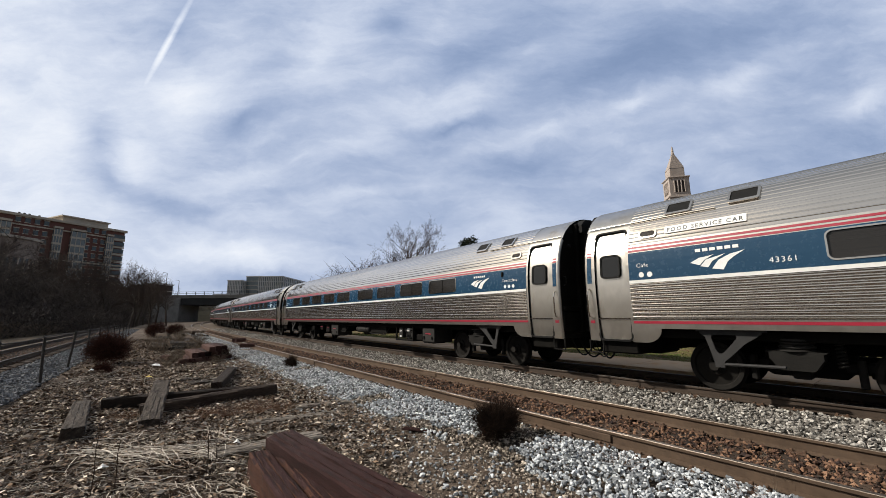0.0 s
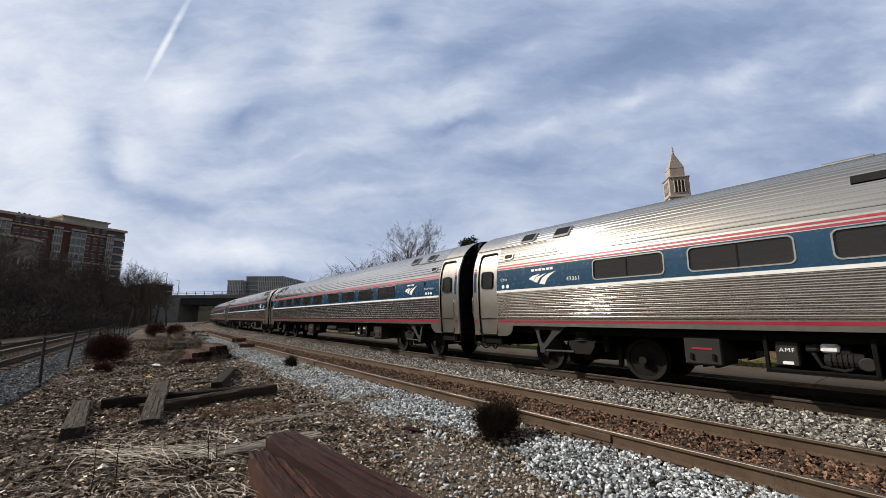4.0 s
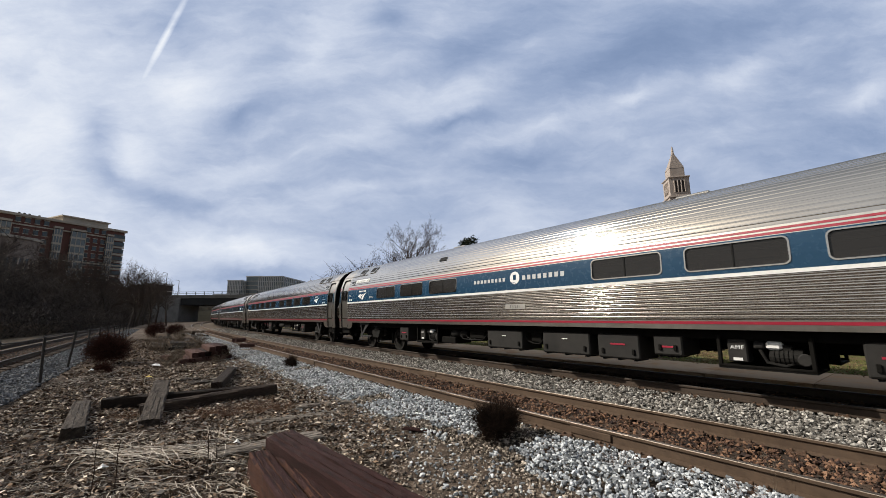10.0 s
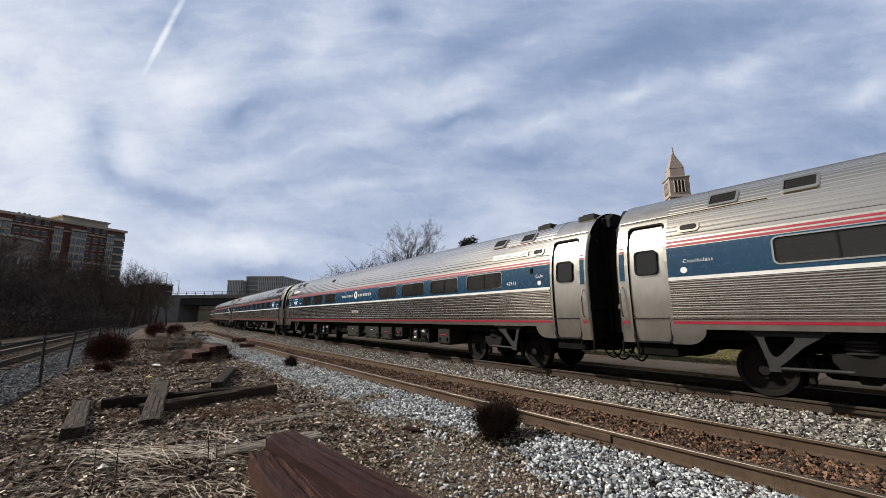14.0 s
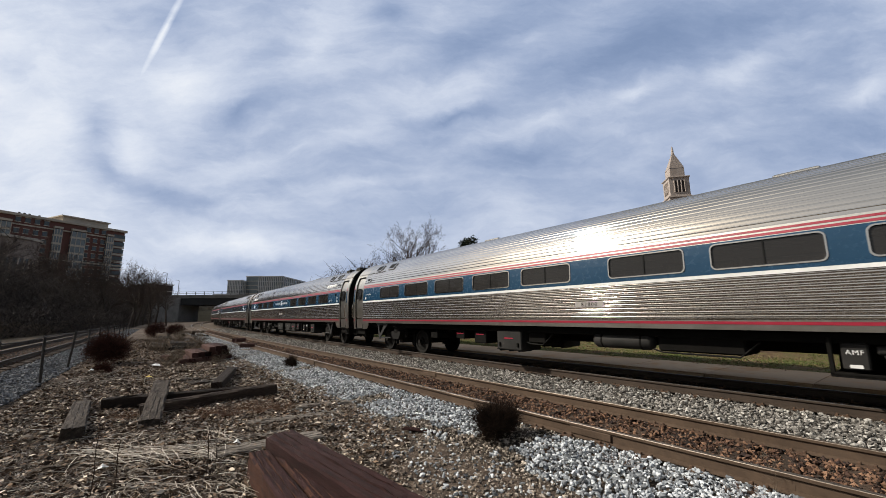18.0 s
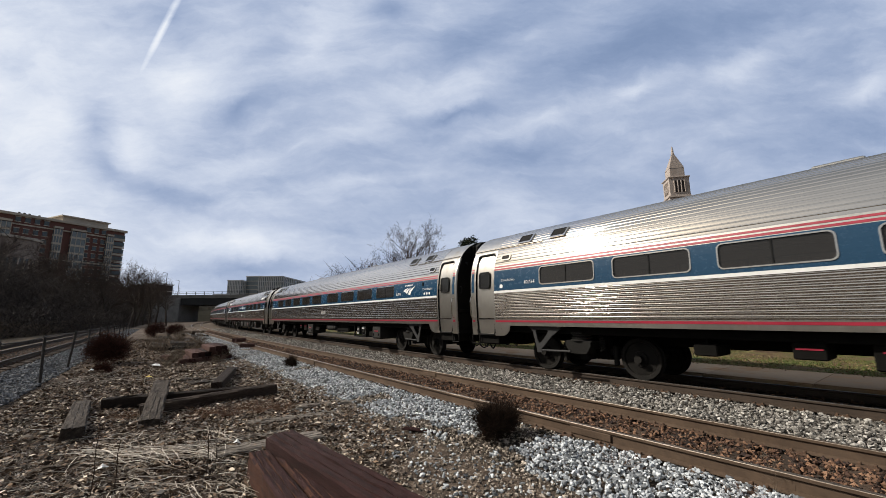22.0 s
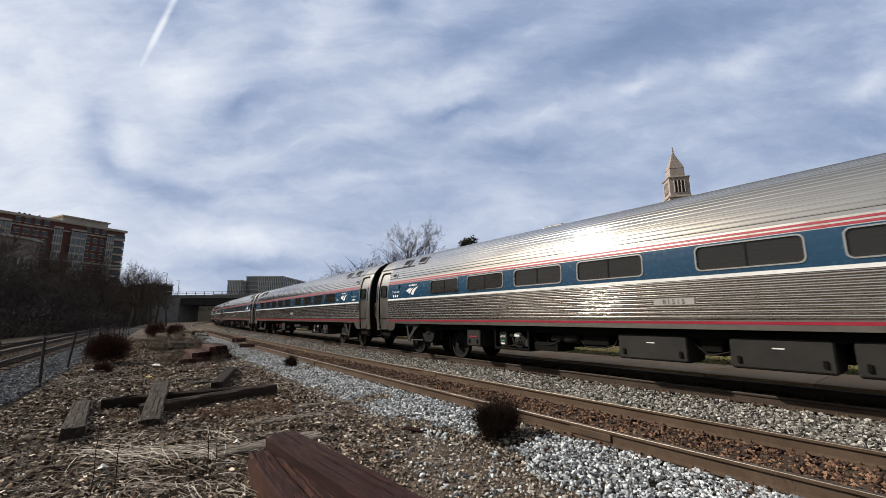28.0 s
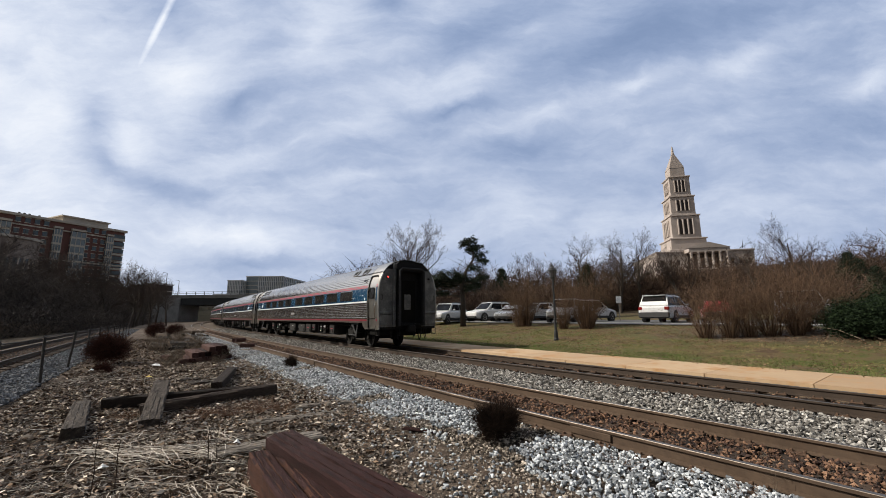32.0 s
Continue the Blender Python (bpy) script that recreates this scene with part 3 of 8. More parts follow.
patches = np.array([noise.noise((a * 0.75, b * 0.75, 9.0)) + 0.4 * noise.noise((a * 3.1, b * 3.1, 2.0)) for a, b in shoulder_places[:, :2]])
edge = across(shoulder_places[:, 0], shoulder_places[:, 1])[0]
bare = patches > 0.16 + 0.5 * np.clip(edge + 2.0, 0, 0.5)
scatter("ballast_shoulder", "pale grey crushed-stone ballast beside the near track", STONE_LIGHT, shoulder_places[~bare], (0.025, 0.062), rng)
scatter("ballast_shoulder", "brown dusty stones in bare patches of the shoulder", STONE_DIRT, shoulder_places[bare], (0.02, 0.05), rng)
scatter("ballast_shoulder", "pale ballast stones strayed over the dirt", STONE_LIGHT, strip_places(rng, 3200, -4.5, 40, -3.1, -2.0, None, 7), (0.025, 0.07), rng)
scatter("ballast_between_tracks", "grey crushed-stone ballast between the two tracks", STONE_TAN, strip_places(rng, 16000, -5, 45, 0.86, SPACING - 0.84, flat(-0.225), 7), (0.05, 0.09), rng, 0.3, True)
scatter("ballast_between_tracks", "grey crushed-stone ballast between the two tracks", STONE_TAN, strip_places(rng, 36000, -5, 70, 0.90, SPACING - 0.88, flat(-0.185), 7), (0.03, 0.075), rng)
scatter("crib_ballast", "rust-stained stones between the ties", STONE_RUST, strip_places(rng, 22000, -5, 60, -0.66, 0.66, flat(-0.188), 7), (0.028, 0.072), rng, 0.3, True)
scatter("crib_ballast", "rust-stained stones between the ties under the train", STONE_RUST, strip_places(rng, 6000, -5, 50, SPACING - 0.66, SPACING + 0.66, flat(-0.205), 8), (0.03, 0.07), rng, 0.3, True)
scatter("loose_stones", "loose brown stones on the trodden dirt", STONE_DIRT, strip_places(rng, 42000, -5, 30, -4.9, -1.9, None, 5), (0.02, 0.055), rng, 0.3, True)
scatter("loose_stones", "loose brown stones on the trodden dirt", STONE_DIRT, strip_places(rng, 12000, -5, 30, -9.0, -4.6, None, 5), (0.02, 0.05), rng, 0.3, True)

# ---- walkway ----
CONCRETE = surface("tan_concrete", [(0.3, (0.355, 0.245, 0.15)), (0.7, (0.49, 0.355, 0.225))], 0.7, 0.9, 0, 0.25, per="object", space="World", spec=0.2, spots=((0.40, 0.235, 0.115), 0.52, 0.9))


def walkway():
    w = thing("walkway", "tan concrete walkway beside the track", "pavement", kind="structure")
    s = -22.0
    while s < 70:
        a0, a1 = along(s + 0.008, WALK_IN, 0), along(s + 1.992, WALK_IN, 0)
        b0, b1 = along(s + 0.008, WALK_OUT, 0), along(s + 1.992, WALK_OUT, 0)
        m = Mesh()
        q = [a0, a1, b1, b0]
        top = 0.03
        m.add([(p.x, p.y, -0.3) for p in q] + [(p.x, p.y, top) for p in q], [(0, 1, 2, 3), (7, 6, 5, 4)] + [(i, i + 4, (i + 1) % 4 + 4, (i + 1) % 4) for i in range(4)])
        part("concrete_slab", m, CONCRETE, w)
        s += 2.0
    return w


walkway()

# a bolted joint in the near rail, and spikes along it
def rail_joint(s, off):
    t = thing("joint_bar", "rusty bolted joint bar on the rail", "rail joint", "rail joints")
    for side in (-1, 1):
        m = Mesh()
        pts = [along(s + d, off + side * 0.024, -0.09) for d in (-0.3, 0.3)]
        d = (pts[1] - pts[0]).normalized()
        mat = Matrix.Translation((pts[0] + pts[1]) / 2) @ d.to_track_quat("X", "Z").to_matrix().to_4x4()
        m.box(-0.3, 0.3, -0.014, 0.014, -0.05, 0.045, 0.008, mat)
        part("bar", m, RAIL_SIDE, t)
        for k in range(6):
            b = Mesh().lathe([(0.02, 0), (0.02, 0.022), (0.012, 0.03)], 6, mat @ Matrix.Translation((-0.25 + 0.1 * k, -0.012 * 0 + side * 0.012, 0)) @ Matrix.Rotation(radians(-90 * side), 4, "X"))
            part("bolt", b, PLATE, t)


rail_joint(3.2, -GAUGE / 2)
rail_joint(14.0, -GAUGE / 2)
rail_joint(9.0, GAUGE / 2)
# ---- the train ----
CAR_PITCH = 26.01
AXLES = (10.365, 7.775, -7.775, -10.365)
WHEEL_R = 0.457


def half_width(z):
    """Half the width of the tubular car body at a height."""
    if z < 2.2:
        return 1.60 - 0.06 * ((2.2 - z) / 1.3) ** 2
    t = min((z - 2.2) / 1.88, 1.0)
    return 1.60 * max(1 - t ** 2.6, 0.0) ** (1 / 2.2)


def on_side(x, z, out=0.0, side=1):
    """A point on the car's side, out metres proud of the skin."""
    e = 0.01
    y0, y1 = half_width(z - e), half_width(z + e)
    n = Vector((2 * e, y0 - y1)).normalized()
    return (x, side * (half_width(z) + out * n.x), z + out * n.y)


def fluted_arc(z0, z1, pitch, depth, style):
    """Heights and set-backs of a fluted skin between two heights, by length along the curve."""
    zs = np.linspace(z0, z1, 400)
    ys = np.array([half_width(z) for z in zs])
    arc = np.concatenate([[0], np.cumsum(np.hypot(np.diff(zs), np.diff(ys)))])
    count = max(1, round(arc[-1] / pitch))
    out = []
    for i in range(count):
        for f, d in style:
            out.append((float(np.interp((i + f) / count * arc[-1], arc, zs)), d * depth))
    out.append((z1, 0.0))
    return out


SIDE_FLUTE = ((0.0, 0.0), (0.14, 0.17), (0.30, 0.23), (0.46, 0.17), (0.60, 0.0), (0.68, 0.8), (0.76, 1.0), (0.84, 0.8), (0.92, 0.0), (0.96, -0.5))
ROOF_FLUTE = ((0.0, 0.0), (0.16, 0.15), (0.35, 0.22), (0.54, 0.15), (0.70, 0.0), (0.78, 0.9), (0.88, 0.9), (0.95, 0.0))


def strip(x0, x1, z0, z1, out, side, steps=3):
    m = Mesh()
    zs = [z0 + (z1 - z0) * i / steps for i in range(steps + 1)]
    rows = [[on_side(x0, z, out, side) for z in zs], [on_side(x1, z, out, side) for z in zs]]
    if side > 0:
        rows.reverse()
    return m.sheet(rows)


def ring_on_side(m, xc, zc, w, h, r, grow, cut, out, side, inner_out=None):
    """A rounded frame round an opening, lying on the car's side."""
    a, b = round_rect(w + 2 * grow, h + 2 * grow, r + grow * 0.6), round_rect(w - 2 * cut, h - 2 * cut, max(r - cut, 0.02))
    n, k = len(a), len(m.v)
    for pts, o in ((a, 0.0), (a, out), (b, out), (b, out - 0.045 if inner_out is None else inner_out)):
        m.v += [on_side(xc + p, zc + q, o, side) for p, q in pts]
    for ring in range(3):
        for i in range(n):
            j = (i + 1) % n
            f = (k + ring * n + i, k + ring * n + j, k + (ring + 1) * n + j, k + (ring + 1) * n + i)
            m.f.append(f if side < 0 else f[::-1])
    return m


def pane_on_side(xc, zc, w, h, r, out, side):
    m = Mesh()
    pts = round_rect(w, h, r)
    m.v = [on_side(xc + p, zc + q, out, side) for p, q in pts]
    m.f = [tuple(range(len(pts))) if side < 0 else tuple(range(len(pts) - 1, -1, -1))]
    return m


WIN_Z, WIN_H, WIN_W = 2.485, 0.45, 1.56
COACH_WINDOWS = [9.09, 7.06, 5.03, 3.00, 0.97, -1.61, -3.64, -5.66, -7.69]
CAFE_WINDOWS = [7.65, 5.63, 3.61, -2.97, -4.98, -7.01, -9.04]


def band_with_openings(windows, side):
    """The blue band between the white stripe and the red stripes, open at the windows."""
    xs = [-11.54]
    for c in sorted(windows):
        xs += [c - WIN_W / 2, c + WIN_W / 2]
    xs.append(11.54)
    zs = (2.165, 2.265, 2.41, 2.56, 2.705, 2.755)
    m, w = Mesh(), len(zs)
    m.v = [on_side(x, z, 0.0, side) for x in xs for z in zs]
    for i in range(len(xs) - 1):
        for j in range(w - 1):
            if not (i % 2 == 1 and 1 <= j <= 3):
                f = (i * w + j, (i + 1) * w + j, (i + 1) * w + j + 1, i * w + j + 1)
                m.f.append(f if side < 0 else f[::-1])
    return m


def lettering(text, size, x, z, side, parent, mat, name="lettering", label="", spacing=1.15):
    """Letters lying on the car's side, reading towards the car's rear on its left side."""
    cu = bpy.data.curves.new(name, "FONT")
    cu.body, cu.size, cu.space_character, cu.resolution_u = text, size, spacing, 2
    ob = bpy.data.objects.new(name, cu)
    scene.collection.objects.link(ob)
    me = bpy.data.meshes.new_from_object(ob.evaluated_get(bpy.context.evaluated_depsgraph_get()))
    bpy.data.objects.remove(ob)
    width = max((v.co.x for v in me.vertices), default=0)
    for v in me.vertices:
        v.co = on_side(x - side * (v.co.x - width / 2), z + v.co.y, 0.006, side)
    me.materials.clear()
    me.materials.append(mat)
    me.name = name
    return part(name, me, mat, parent, label)


def flat_marks(quads, side, out=0.006):
    """Plain painted shapes on the car's side: outlines of (x, z)."""
    m = Mesh()
    for q in quads:
        k = len(m.v)
        m.v += [on_side(x, z, out, side) for x, z in q]
        m.f.append(tuple(range(k, k + len(q))))
    return m


def sail_mark(x, z, side, s=1.0):
    """Three tapering curved bands running together to one point, the plain shape of the emblem."""
    bands = (((-0.50, 0.02), (-0.33, 0.11), (-0.05, 0.15), (-0.22, 0.06), (-0.32, -0.05)),
             ((-0.31, -0.07), (-0.20, 0.06), (0.16, 0.15), (-0.08, 0.02), (-0.17, -0.11)),
             ((-0.10, -0.14), (0.03, 0.03), (0.24, 0.13), (0.50, 0.19), (0.30, 0.07), (0.19, -0.02), (0.10, -0.18)))
    return flat_marks([[(x - side * s * a, z + s * b) for a, b in band] for band in bands], side)


def letter_bars(x, z, w, h, count, side):
    """A row of plain bars in place of a name."""
    quads = []
    for i in range(count):
        a = x + w / 2 - w * i / count
        b = a - w / count * 0.62
        quads.append([(a, z), (b, z), (b, z + h), (a, z + h)])
    return flat_marks(quads, side)


def truck_frame():
    """One truck with its frame inside the wheels, cross bolster, brake gear and discs."""
    m = Mesh()
    for sy in (-1, 1):
        y = sy * 0.56
        m.box(-1.62, 1.62, y - 0.09, y + 0.09, 0.46, 0.66, 0.04)
        for ax in (-1.295, 1.295):
            m.box(ax - 0.2, ax + 0.2, y - 0.11, y + 0.11, 0.32, 0.60, 0.04)
            for d in (-0.60, 0.60):                       # brake shoes and hangers beside each wheel
                if abs(ax + d) < 1.3:
                    m.box(ax + d - 0.05, ax + d + 0.05, sy * 0.745 - 0.06, sy * 0.745 + 0.06, 0.26, 0.72, 0.02)
    m.box(-0.30, 0.30, -1.05, 1.05, 0.62, 0.84, 0.04)
    m.box(-0.12, 0.12, -1.0, 1.0, 0.36, 0.60, 0.02)
    return m


def bolster_pan():
    """The dished bolster end under the air spring."""
    m = Mesh()
    prof = ((0.20, 0.52), (0.24, 0.545), (0.33, 0.69), (0.345, 0.70), (0.345, 0.79), (0.36, 0.80), (0.39, 0.815), (0.39, 0.83))
    rows = [[(x, y, z) for x, y in ((-w, -0.17), (w, -0.17), (w, 0.17), (-w, 0.17), (-w, -0.17))] for w, z in prof]
    m.sheet(rows)
    m.f += [(3, 2, 1, 0), tuple(len(m.v) - 5 + i for i in range(4))]
    return m


def air_spring():
    """Rubber bellows between two plates."""
    return Mesh().lathe([(0.27, 0.83), (0.27, 0.85), (0.22, 0.86), (0.25, 0.885), (0.25, 0.905), (0.21, 0.93), (0.24, 0.955), (0.24, 0.975), (0.20, 0.99), (0.29, 1.0), (0.29, 1.03)], 20)


def spring(x, y, z0, z1, r, turns=4):
    pts = [(x + r * math.cos(2 * math.pi * turns * i / 48), y + r * math.sin(2 * math.pi * turns * i / 48), z0 + (z1 - z0) * i / 48) for i in range(49)]
    return Mesh().tube(pts, 0.02, 6)


def wheel_mesh(side):
    rings = [(0.10, -0.09), (0.16, -0.09), (0.17, -0.05), (0.36, -0.02), (0.38, -0.055), (0.45, -0.06), (WHEEL_R, -0.055), (WHEEL_R + 0.004, 0.04), (WHEEL_R + 0.03, 0.05), (WHEEL_R + 0.03, 0.072), (0.40, 0.075), (0.36, 0.03), (0.12, 0.05), (0.10, 0.05)]
    m = Mesh().lathe(rings, 36, Matrix.Rotation(radians(90 * side), 4, "X"))
    for i in range(6):
        a = 2 * math.pi * i / 6
        c = (0.13 * math.cos(a), side * 0.093, 0.13 * math.sin(a))
        m.box(c[0] - 0.018, c[0] + 0.018, c[1] - 0.015, c[1] + 0.015, c[2] - 0.018, c[2] + 0.018)
    return m


BRACKET_GREY = surface("grey_bracket_paint", [(0.3, (0.018, 0.018, 0.019)), (0.7, (0.038, 0.037, 0.037))], 4, 0.7, 0.1, 0.15, spec=0.3)
# Wheel steel is blackened too, for the shade below the sill.
WHEEL_STEEL = surface("shade_dark_wheel_steel", [(0.3, (0.004, 0.0035, 0.003)), (0.7, (0.015, 0.013, 0.011))], 4, 0.75, 0.2, 0.15, spec=0.25)
SHARED = {}


def shared(key, make, mat):
    if key not in SHARED:
        SHARED[key] = make().data(key, mat)
    return SHARED[key]


def coach_body(name, label, windows, group):
    """One stainless passenger car with all its parts; +x is the way it runs first."""
    car = thing(name, label, "train car", group)
    for side in (1, -1):
        lower = Mesh()
        prof = fluted_arc(1.345, 2.10, 0.080, 0.013, SIDE_FLUTE)
        rows = [[on_side(x, z, o, side) for z, o in prof] for x in ((11.54, -11.54) if side > 0 else (-11.54, 11.54))]
        lower.sheet(rows)
        part("fluted_side_panel", lower, STEEL, car, "fluted stainless side panel", True)
        part("window_band", band_with_openings(windows, side), BLUE, car, "dark blue painted window band")
        part("white_stripe", strip(-11.54, 11.54, 2.10, 2.165, 0.012, side), WHITE, car, "white stripe")
        part("letterboard", strip(-11.54, 11.54, 2.755, 2.925, 0.0, side), STEEL_DULL, car, "smooth steel letterboard")
        part("red_stripe", strip(-11.54, 11.54, 2.770, 2.812, 0.004, side, 1), RED, car, "red stripe")
        part("red_stripe", strip(-11.54, 11.54, 2.845, 2.885, 0.004, side, 1), RED, car, "red stripe")
        part("red_stripe", strip(-11.54, 11.54, 1.268, 1.318, 0.008, side, 1), RED, car, "lower red stripe")
        sill = Mesh()
        a = strip(-11.54, 11.54, 1.17, 1.345, 0.0, side, 3)
        sill.add(a.v, a.f)
        for e in (1, -1):                                   # the skirt that drops towards the vestibule, rounded over the wheel
            prev = None
            for i in range(9):
                t = radians(90 * i / 8)
                x, zb = 11.0 + 0.34 * (1 - math.cos(t)) + 0.0, 1.17 - 0.29 * math.sin(t)
                if prev:
                    q = [on_side(e * prev[0], prev[1], 0, side), on_side(e * x, zb, 0, side), on_side(e * x, 1.17, 0, side), on_side(e * prev[0], 1.17, 0, side)]
                    sill.add(q, [(0, 1, 2, 3) if e * side > 0 else (3, 2, 1, 0)])
                prev = (x, zb)
            q = strip(e * 11.34, e * 11.54, 0.88, 1.17, 0, side, 2)
            sill.add(q.v, q.f)
        part("side_sill", sill, STEEL_DULL, car, "dented smooth steel side sill")
        for c in windows:
            fr = part("window_frame", ring_on_side(Mesh(), c, WIN_Z, WIN_W, WIN_H, 0.09, 0.017, 0.008, 0.012, side), STEEL, car, "polished steel window frame")
            part("pane", pane_on_side(c, WIN_Z, WIN_W, WIN_H, 0.06, -0.02, side), GLASS, fr, "dark tinted window glass")
            mull = Mesh()
            mull.v = [on_side(c + dx, zz, oo, side) for dx in (-0.012, 0.012) for oo in (-0.016, -0.004) for zz in (WIN_Z - WIN_H / 2, WIN_Z + WIN_H / 2)]
            mull.f = [(0, 1, 3, 2), (2, 3, 7, 6), (6, 7, 5, 4)]
            part("mullion", mull, RUBBER, fr)
        for e in (1, -1):
            vestibule(car, side, e)
    roof(car)
    for e in (1, -1):
        car_end(car, e)
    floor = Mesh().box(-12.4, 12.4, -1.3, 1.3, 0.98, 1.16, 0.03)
    part("underframe", floor, UNDER, car, "grimy underframe, blackened for the shade under the car")
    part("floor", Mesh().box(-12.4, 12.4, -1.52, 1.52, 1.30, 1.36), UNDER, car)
    seats(car)
    for e in (1, -1):
        tr = part("truck_frame", shared("truck_frame", truck_frame, TRUCK), TRUCK, car, "dusty cast steel truck frame, darkened for the shade under the car")
        tr.matrix_local = pose(e * 9.07, 0, 0)
        for sy in (1, -1):
            pan = part("bolster_pan", shared("bolster_pan", bolster_pan, TRUCK), TRUCK, tr, "dished steel bolster end")
            pan.matrix_local = pose(0, sy * 1.10, 0)
            bel = part("air_spring", shared("air_spring", air_spring, BOXGREY), BOXGREY, tr, "ribbed rubber air spring")
            bel.matrix_local = pose(0, sy * 1.06, 0)
            sp = part("spring", shared("spring", lambda: spring(0, 0, 0.60, 1.0, 0.05, 7), TRUCK), TRUCK, tr, "coiled damper spring")
            sp.matrix_local = pose(-e * 0.52, sy * 1.04, 0)
            br = part("bracket", shared("bracket", bracket, BRACKET_GREY), BRACKET_GREY, tr, "triangular steel bracket with a rounded hole")
            br.matrix_local = pose(0, sy * 1.44, 0) if e > 0 else pose(0, sy * 1.44, 0, 0, 0, 180)
            rod = part("anchor_rod", shared("anchor_rod", lambda: Mesh().tube([(1.02, 0, 0.555), (0.10, 0, 0.575)], 0.028, 8), BRACKET_GREY), BRACKET_GREY, tr, "round steel anchor rod")
            rod.matrix_local = pose(0, sy * 1.43, 0) if e > 0 else pose(0, sy * 1.43, 0, 0, 0, 180)
    for ax in AXLES:
        axle = part("axle", shared("axle", lambda: Mesh().tube([(0, -0.95, 0), (0, 0.95, 0)], 0.085, 14), WHEEL_STEEL), WHEEL_STEEL, car)
        axle.matrix_local = pose(ax, 0, WHEEL_R)
        for sy in (1, -1):
            w = part("wheel", shared("wheel_" + ("left" if sy > 0 else "right"), lambda: wheel_mesh(sy), WHEEL_STEEL), WHEEL_STEEL, axle, "worn steel wheel")
            w.matrix_local = pose(0, sy * 0.745, 0)
            w.name = "wheel"
    return car


def bracket():
    """A steel plate hanging from the sill, narrowing to a foot, with a rounded three-cornered hole."""
    outer = [(0.36, 1.14), (0.36, 1.10), (0.62, 0.92), (0.86, 0.68), (0.95, 0.60), (0.95, 0.50), (1.10, 0.50), (1.11, 0.62), (1.17, 0.86), (1.22, 1.04), (1.30, 1.10), (1.30, 1.14)]
    inner = [(0.74, 1.075), (0.72, 1.04), (0.74, 1.00), (0.86, 0.86), (0.93, 0.78), (0.97, 0.745), (1.02, 0.745), (1.05, 0.78), (1.08, 0.86), (1.12, 1.02), (1.11, 1.06), (1.08, 1.075)]
    m, n = Mesh(), len(outer)
    for i in range(n):
        j = (i + 1) % n
        m.plate([outer[i], outer[j], inner[j], inner[i]], -0.02, 0.02)
    m.box(0.30, 1.36, -0.08, 0.03, 1.13, 1.17)
    return m


